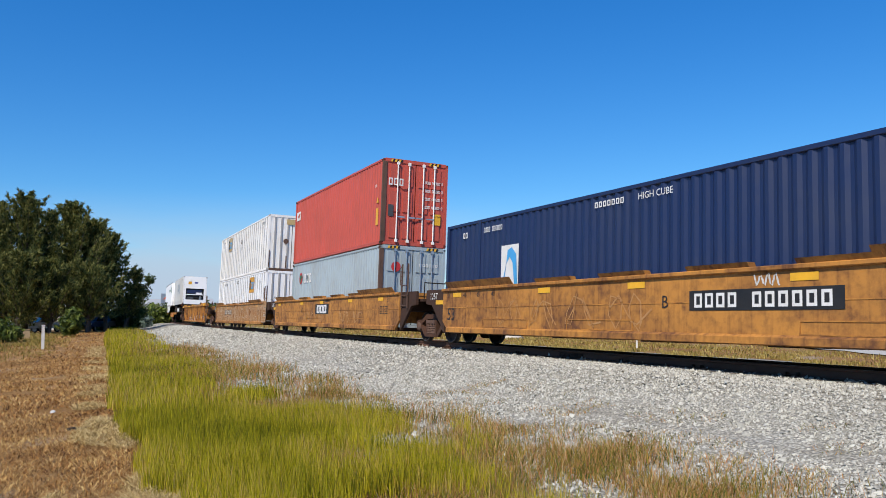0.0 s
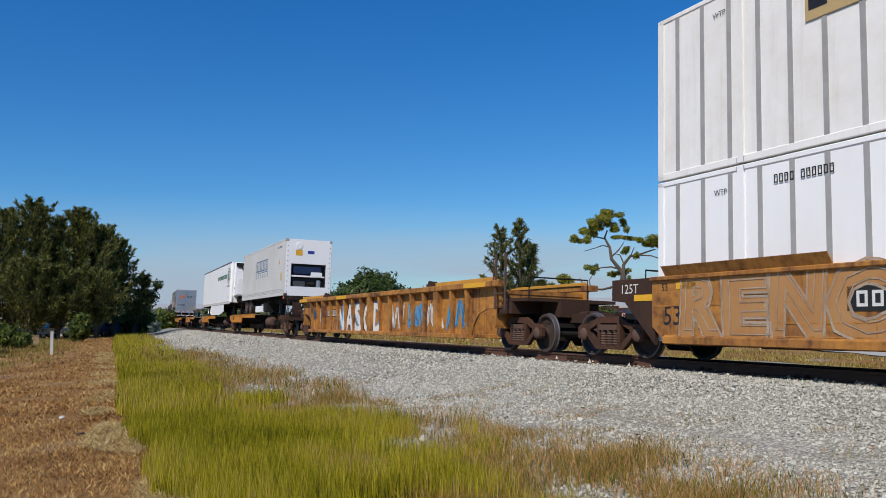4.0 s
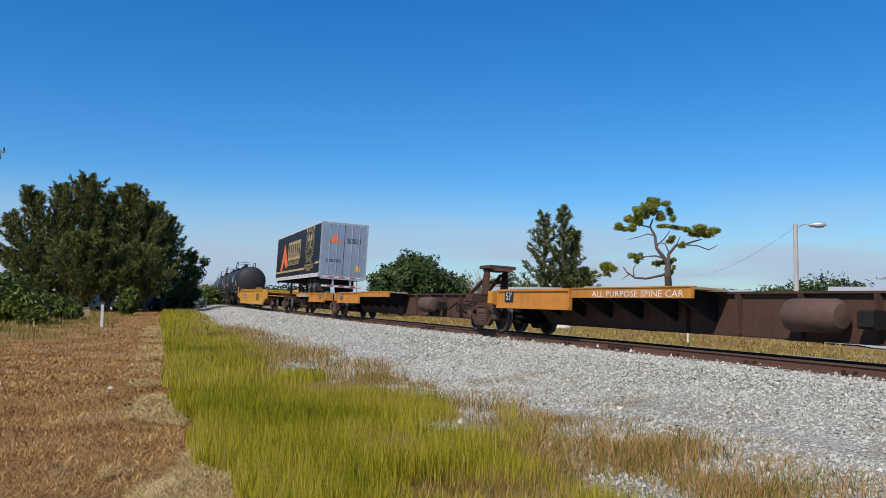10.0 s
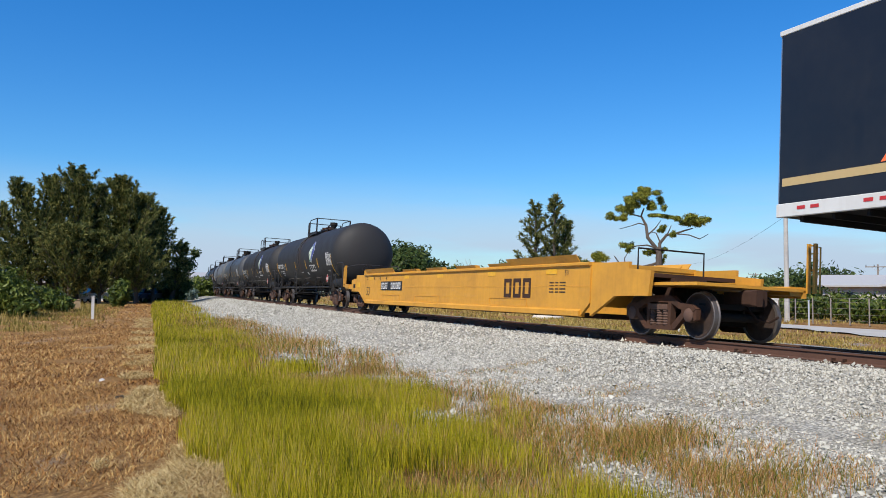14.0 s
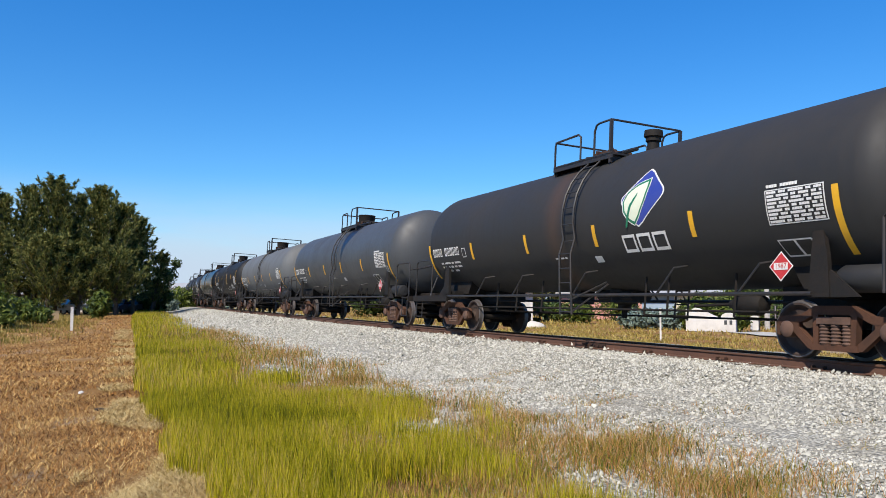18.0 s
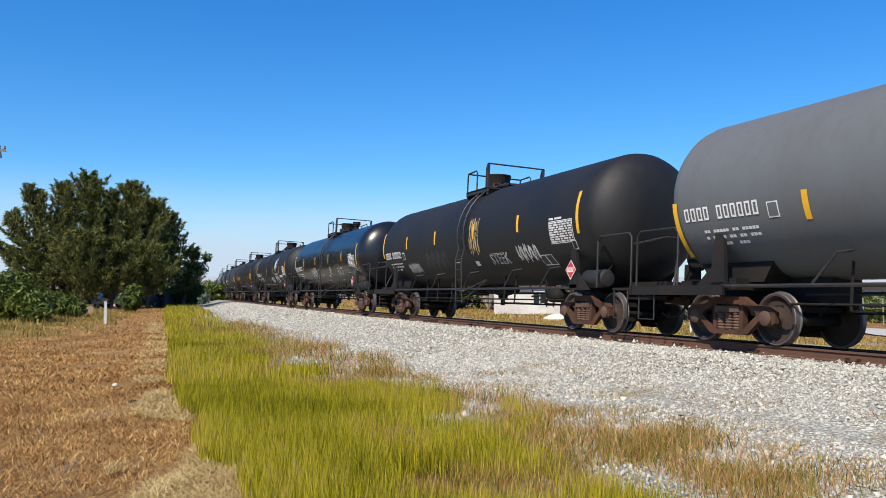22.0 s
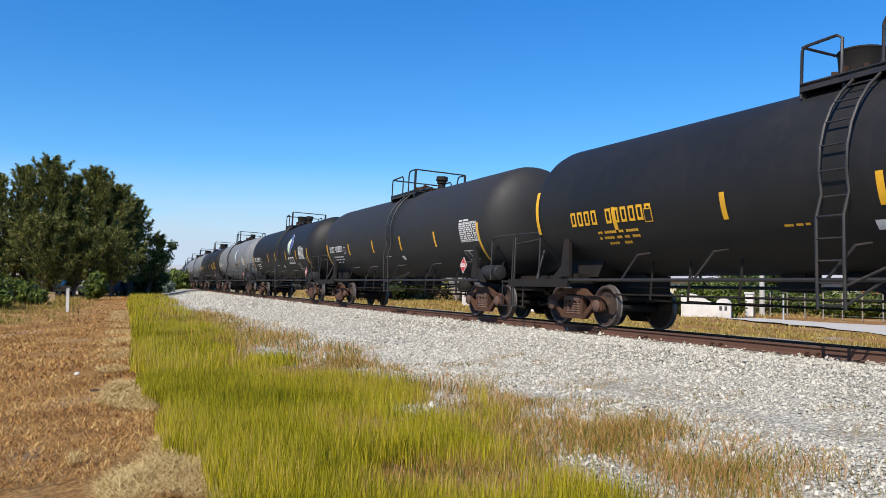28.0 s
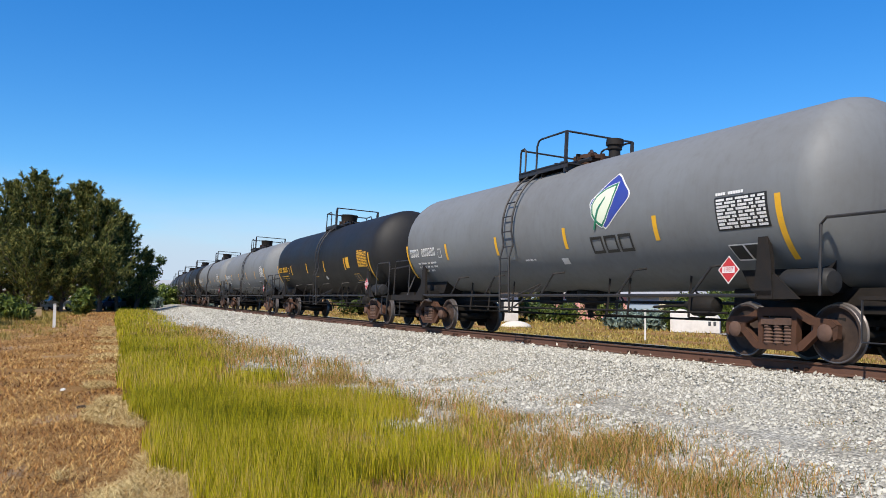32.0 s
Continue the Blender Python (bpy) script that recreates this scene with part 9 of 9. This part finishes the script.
def utility_pole(at, az, tall, transformers, label="weathered wooden utility pole with crossarm"):
    t = thing("utility_pole", label, "utility pole")
    t.matrix_basis = turned(at, az)
    part("pole", Shape().tube([(0.05, 0, -0.4), (0, 0, tall)], 0.17, 10, 0.12), POLE_WOOD, t)
    part("crossarm", Shape().box(-1.6, 1.5, -0.16, -0.05, tall - 0.42, tall - 0.28), POLE_WOOD, t)
    part("arm_brace", Shape().tube([(0.8, -0.1, tall - 0.4), (0.05, -0.1, tall - 1.0)], 0.025, 5).tube([(-0.8, -0.1, tall - 0.4), (-0.05, -0.1, tall - 1.0)], 0.025, 5), GALV, t)
    for x in (-1.5, -0.45, 1.1, 1.4):
        part("insulator", Shape().lathe([(tall - 0.28, 0.04), (tall - 0.2, 0.07), (tall - 0.15, 0.04), (tall - 0.1, 0.06), (tall - 0.02, 0.02)], 10, "z", (x, -0.1, 0)), SLATE, t)
    if transformers:
        for x, y in ((-0.75, -0.1), (-0.12, -0.45), (0.72, -0.15)):
            can = part("transformer", Shape().lathe([(tall - 2.35, 0.02), (tall - 2.33, 0.24), (tall - 2.2, 0.26), (tall - 1.55, 0.26), (tall - 1.5, 0.28), (tall - 1.44, 0.2), (tall - 1.4, 0.02)], 14, "z", (x, y, 0)), GALV, t, "grey transformer can", smooth=40)
            part("bushing", Shape().tube([(x, y, tall - 1.42), (x + 0.05, y, tall - 1.15)], 0.04, 6), SLATE, can)
        part("fuse", Shape().tube([(1.15, -0.1, tall - 0.45), (1.2, -0.1, tall - 0.85)], 0.05, 6), SLATE, t)
        part("lead_wire", Shape().tube([(0.72, -0.15, tall - 1.5), (1.0, -0.1, tall - 1.1), (1.2, -0.1, tall - 0.8)], 0.02, 4).tube([(0.72, -0.15, tall - 2.3), (0.5, -0.1, tall - 3.0), (0.1, -0.1, tall - 3.6)], 0.02, 4), GRIME, t)
        for z in (tall - 3.2, tall - 3.7, tall - 4.2, tall - 5.6, tall - 7.4):
            part("bracket", Shape().box(-0.35, 0.1, -0.2, -0.1, z, z + 0.08), GALV, t)
    return t


def wire(a, b, sag, r=0.012, label="thin dark overhead cable"):
    t = thing("overhead_cable", label, "cable")
    pts = []
    for k in range(13):
        q = k / 12
        p = Vector(a).lerp(Vector(b), q)
        p.z -= sag * 4 * q * (1 - q)
        pts.append(p)
    part("strand", Shape().tube(pts, r, 4), GRIME, t)


def house(name, label, at, az, w, dep, tall, wall, roof, roof_rise, windows, kind="house"):
    t = thing(name, label, kind)
    t.matrix_basis = turned(at, az)
    h = w / 2
    part("wall", Shape().box(-h, h, 0, 0.2, 0, tall), wall, t)
    part("wall", Shape().box(-h, -h + 0.2, 0.2, dep, 0, tall), wall, t)
    part("wall", Shape().box(h - 0.2, h, 0.2, dep, 0, tall), wall, t)
    part("wall", Shape().box(-h, h, dep, dep + 0.2, 0, tall), wall, t)
    part("roof", Shape().prism([(-0.5, tall), (dep / 2, tall + roof_rise), (dep + 0.7, tall), (dep + 0.7, tall + 0.12), (dep / 2, tall + roof_rise + 0.14), (-0.5, tall + 0.12)], -h - 0.4, h + 0.4, "x"), roof, t)
    for x, z, ww, hh in windows:
        win = part("window", Shape().box(x - ww / 2, x + ww / 2, -0.03, 0.02, z, z + hh), GLASS_DARK, t)
        part("window_frame", Shape().box(x - ww / 2 - 0.07, x + ww / 2 + 0.07, -0.06, -0.03, z - 0.07, z).box(x - ww / 2 - 0.07, x + ww / 2 + 0.07, -0.06, -0.03, z + hh, z + hh + 0.07).box(x - 0.03, x + 0.03, -0.06, -0.03, z, z + hh), STUCCO, win)
    return t


def parked_car(label, at, az, paint, tall=1.5, pickup=False):
    t = thing("parked_car", label, "car", "parked cars")
    t.matrix_basis = turned(at, az)
    low = [(-2.2, 0.45), (-2.25, 0.8), (-1.9, 0.98), (-0.95, 1.02), (1.3, 1.02), (2.15, 0.95), (2.25, 0.7), (2.2, 0.42)]
    part("body", Shape().prism(low, -0.88, 0.88), paint, t)
    cab = [(-1.0, 1.0), (-0.45, tall), (0.9 if not pickup else 0.35, tall), (1.5 if not pickup else 0.55, 1.0)]
    part("cabin", Shape().prism(cab, -0.78, 0.78), paint, t)
    part("window", Shape().prism([(a * 0.9, 1.04 + (b - 1.0) * 0.86) for a, b in cab], -0.8, 0.8), GLASS_DARK, t, "dark side glass")
    wind = Shape().prism([(-1.03, 1.05), (-0.98, 1.05), (-0.47, tall - 0.06), (-0.52, tall - 0.06)], -0.68, 0.68)
    part("windscreen", wind, GLASS_DARK, t)
    for x in (-1.4, 1.4):
        for y in (-0.86, 0.68):
            wh = part("wheel", Shape().lathe([(y, 0.2), (y, 0.32), (y + 0.18, 0.32), (y + 0.18, 0.2)], 18, "y", (x, 0, 0.32)), RUBBER, t, smooth=40)
            part("rim", Shape().lathe([(y - 0.01, 0.03), (y - 0.01, 0.2), (y + 0.1, 0.2)], 14, "y", (x, 0, 0.32)), SILVER, wh)
    for y in (-0.6, 0.6):
        part("headlight", Shape().box(-2.27, -2.18, y - 0.18, y + 0.18, 0.66, 0.82), GALV, t)
    part("bumper", Shape().box(-2.3, -2.2, -0.85, 0.85, 0.4, 0.58), SLATE, t)
    return t


def build_places():
    build_road()
    p = bearing(33.97, 60)
    utility_pole(p, 33.97, 11.35, True, "tall weathered utility pole with three transformers")
    wire(p + Vector((-1.2, 0, 10.9)), p + Vector((-40, -16, 10.6)), 1.0)
    wire(p + Vector((0, 0, 8.0)), p + Vector((-40, -14, 7.6)), 0.8)
    wire(p + Vector((0, 0, 7.5)), p + Vector((-40, -14, 7.1)), 0.9)
    wire(p + Vector((0, 0, 5.8)), p + Vector((-40, -14, 5.4)), 0.9)
    lamp_at = bearing(-20.3, 48)
    street_lamp(lamp_at, -20.3, 6.0, 0.75, "street lamp on a pale pole beside the road")
    street_lamp(bearing(-6.9, 140), -6.9, 6.4, 1.2, "distant street lamp on a dark pole")
    wire(lamp_at + Vector((0, 0, 5.8)), bearing(-13.2, 110) + Vector((0, 0, 5.2)), 1.0, 0.007)
    for az, d, tall in ((-25.6, 130, 5.6), (-18.4, 200, 6.0), (9.7, 210, 8.5), (10.9, 220, 9.0), (20.6, 150, 6.0)):
        utility_pole(bearing(az, d), az, tall, False)
    house("house", "salmon pink bungalow with a pale roof", bearing(-9.9, 66), -9.9, 7.5, 6, 2.1, PINK, ROOF, 0.6, [(-2.0, 0.7, 1.2, 0.9), (1.8, 0.7, 1.2, 0.9)])
    house("house", "pale blue-grey shed beside the pink house", bearing(-13.3, 58), -13.3, 2.2, 3, 1.9, skin("pale_blue_board", (0.30, 0.38, 0.46), 0.7, (0.2, 0.24, 0.28), 0.3), ROOF, 0.3, [])
    house("house", "cream bungalow behind garden shrubs", bearing(-15.6, 66), -15.6, 4.0, 5, 2.0, skin("cream_stucco", (0.62, 0.55, 0.38), 0.85, (0.45, 0.38, 0.25), 0.3), ROOF, 0.5, [(0.6, 0.8, 0.9, 0.8)])
    house("house", "pale grey gabled house behind shrubs", bearing(-24.6, 66), -24.6, 5.0, 6, 2.0, CONCRETE, ROOF, 0.8, [(-1.0, 0.8, 1.0, 0.8)])
    house("house", "red-brown shed beyond the road", bearing(-27.5, 60), -27.5, 3.0, 4, 2.0, skin("brick_red_wall", (0.36, 0.09, 0.05), 0.8, (0.2, 0.06, 0.04), 0.3), ROOF, 0.4, [])
    house("house", "low pale house beyond the golden verge", bearing(3.4, 80), 3.4, 4.0, 4, 1.5, CONCRETE, ROOF, 0.3, [(-1.1, 0.5, 0.9, 0.7), (0.9, 0.5, 0.9, 0.7)])
    house("house", "low white flat-roofed building with a cream end", bearing(-2.3, 58), -2.3, 4.8, 5, 2.2, STUCCO, ROOF, 0.25, [(0.9, 0.8, 0.9, 0.8)])
    wall = thing("garden_wall", "low white-washed garden wall with an arched end", "wall")
    wall.matrix_basis = turned(bearing(-16.9, 43), -24)
    part("wall", Shape().prism([(-1.35, 0), (0.35, 0), (0.35, 0.68), (0.05, 0.80), (-0.3, 0.98), (-0.65, 1.16), (-0.9, 1.2), (-1.1, 1.08), (-1.35, 1.14)], 0, 0.3), STUCCO, wall)
    part("gate_house", Shape().prism([(0.35, 0), (1.1, 0), (1.1, 0.70), (1.0, 0.86), (0.85, 0.95), (0.6, 0.95), (0.45, 0.86), (0.35, 0.68)], -0.15, 0.5), STUCCO, wall)
    for x in (0.55, 0.8):
        part("niche", Shape().box(x, x + 0.13, -0.16, -0.14, 0.36, 0.58), SLATE, wall)
    for az, d, w, h in ((-15.6, 45.5, 0.9, 1.7), (-17.4, 45.5, 1.0, 1.6), (-18.4, 44, 0.7, 1.1)):
        leafy("hedge", "leafy garden shrub behind the white wall", "bush", bearing(az, d), [((0, 0, h * 0.5), (w, w * 0.8, h * 0.5)), ((w * 0.4, 0, h * 0.8), (w * 0.5, w * 0.5, h * 0.3))], 1500, 0.10, LEAVES, seed=int(-az * 10))
    post = thing("gate_post", "white-washed gate pillar by the road", "gate post")
    post.matrix_basis = turned(bearing(-19.5, 45), -19.5)
    part("pillar", Shape().box(-0.2, 0.2, 0, 0.4, 0, 1.2, 0.02).box(-0.25, 0.25, -0.04, 0.44, 1.2, 1.28), STUCCO, post)
    fence = thing("wire_fence", "grey wire fence with posts along the road", "fence")
    fence.matrix_basis = Matrix.Identity(4)
    a, b = bearing(-19.8, 46), bearing(-31, 41)
    for k in range(11):
        q = a.lerp(b, k / 10)
        part("post", Shape().tube([q, q + Vector((0, 0, 1.3))], 0.032, 6), POLE_WOOD, fence)
    for z in (0.2, 0.5, 0.8, 1.1, 1.3):
        part("fence_wire", Shape().tube([a + Vector((0, 0, z)), b + Vector((0, 0, z))], 0.006, 4), POLE_WOOD, fence)
    mound = thing("sand_mound", "low pale sand mound on the verge", "mound")
    mound.matrix_basis = turned(bearing(-4.5, 47), -4.5)
    part("sand_body", Shape().lathe([(-0.05, 0.95), (0.12, 0.85), (0.26, 0.6), (0.34, 0.3), (0.37, 0.02)], 20, "z"), skin("pale_sand", (0.62, 0.57, 0.48), 0.95, (0.45, 0.4, 0.32), 0.3), mound, smooth=True)
    for az, d, tall, label, m in ((26.55, 44.5, 1.15, "white-painted wooden marker post in rough grass", STUCCO), (-13.45, 33.0, 1.25, "thin white marker stake on the verge", STUCCO), (-21.6, 41, 1.2, "thin pale stake by the road", GALV)):
        mk = thing("marker_post", label, "post")
        mk.matrix_basis = turned(bearing(az, d), az)
        w = 0.07 if az > 0 else 0.035
        part("stake", Shape().box(-w, w, -w, w, -0.2, tall, 0.015), m, mk)
        part("cap", Shape().box(-w - 0.01, w + 0.01, -w - 0.01, w + 0.01, tall, tall + 0.03), m, mk)
    parked_car("white pickup parked under the trees", bearing(26.4, 92), 26.4 + 20, WHITE, 1.65, True)
    house("trailer_home", "long white mobile home under the trees", bearing(26.9, 104), 26.9, 7, 3.5, 2.5, STUCCO, ROOF, 0.3, [(-1.5, 1.0, 1.0, 0.7), (1.5, 1.0, 1.0, 0.7)])
    parked_car("dark blue car parked at the end of the lane", bearing(23.7, 96), 23.7 + 70, NAVY, 1.5)
    parked_car("dark grey car parked at the end of the lane", bearing(22.9, 98), 22.9 + 75, SLATE, 1.5)
    parked_car("silver car parked under the trees", bearing(27.4, 95), 27.4 + 15, SILVER, 1.5)
    house("trailer_home", "long pale mobile home behind the bushes", bearing(34.6, 84), 34.6, 9, 3.5, 2.6, STUCCO, ROOF, 0.3, [(-2.5, 1.0, 1.2, 0.8), (1.5, 1.0, 1.2, 0.8)])
    house("trailer_home", "grey roofed shed under the trees", bearing(28.4, 104), 28.4, 5, 4, 2.1, SLATE, CONCRETE, 0.3, [(0, 0.9, 1.0, 0.6)])
    house("warehouse", "distant pale metal-roofed warehouse", bearing(18.6, 230), 18.6, 20, 18, 4.6, STUCCO, ROOF, 1.4, [], "building")
    house("warehouse", "distant white industrial building", bearing(15.5, 260), 15.5, 24, 18, 4.2, ROOF, ROOF, 1.0, [], "building")
    box = thing("valve_box", "tan utility box in the grass", "utility box")
    box.matrix_basis = turned(bearing(27.6, 66), 27.6)
    part("cabinet", Shape().box(-0.35, 0.35, -0.25, 0.25, 0, 0.65, 0.03), PLANK, box)
    part("lid", Shape().box(-0.38, 0.38, -0.28, 0.28, 0.65, 0.7), PLANK, box)
    lt = thing("litter", "scrap of white litter on the mown grass", "litter")
    lt.matrix_basis = Matrix.Translation(bearing(25.89, 14.75, 0.02))
    part("scrap", Shape().prism([(-0.035, 0), (0.03, 0.01), (0.04, 0.03), (0.0, 0.05), (-0.035, 0.035)], -0.02, 0.03), CHALK, lt)
    rk = thing("loose_rock", "pale limestone lump among the weeds", "rock")
    rk.matrix_basis = Matrix.Translation(bearing(-8.69, 9.1, 0.05))
    part("lump", Shape().lathe([(-0.05, 0.08), (0.0, 0.12), (0.06, 0.1), (0.1, 0.03)], 7, "z"), STONES, rk)
    # bark-dark tubes laid on the turf stand in for a shaded rut
    rut = thing("rut_shade_line", "dark crooked tube standing in for a shaded rut in the mown grass", "branch")
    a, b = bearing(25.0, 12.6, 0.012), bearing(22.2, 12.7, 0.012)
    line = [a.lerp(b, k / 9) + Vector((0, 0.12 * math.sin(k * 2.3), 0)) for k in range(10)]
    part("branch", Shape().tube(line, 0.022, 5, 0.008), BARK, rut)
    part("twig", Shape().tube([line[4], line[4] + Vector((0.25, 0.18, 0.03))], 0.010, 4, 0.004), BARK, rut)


build_places()

motions()
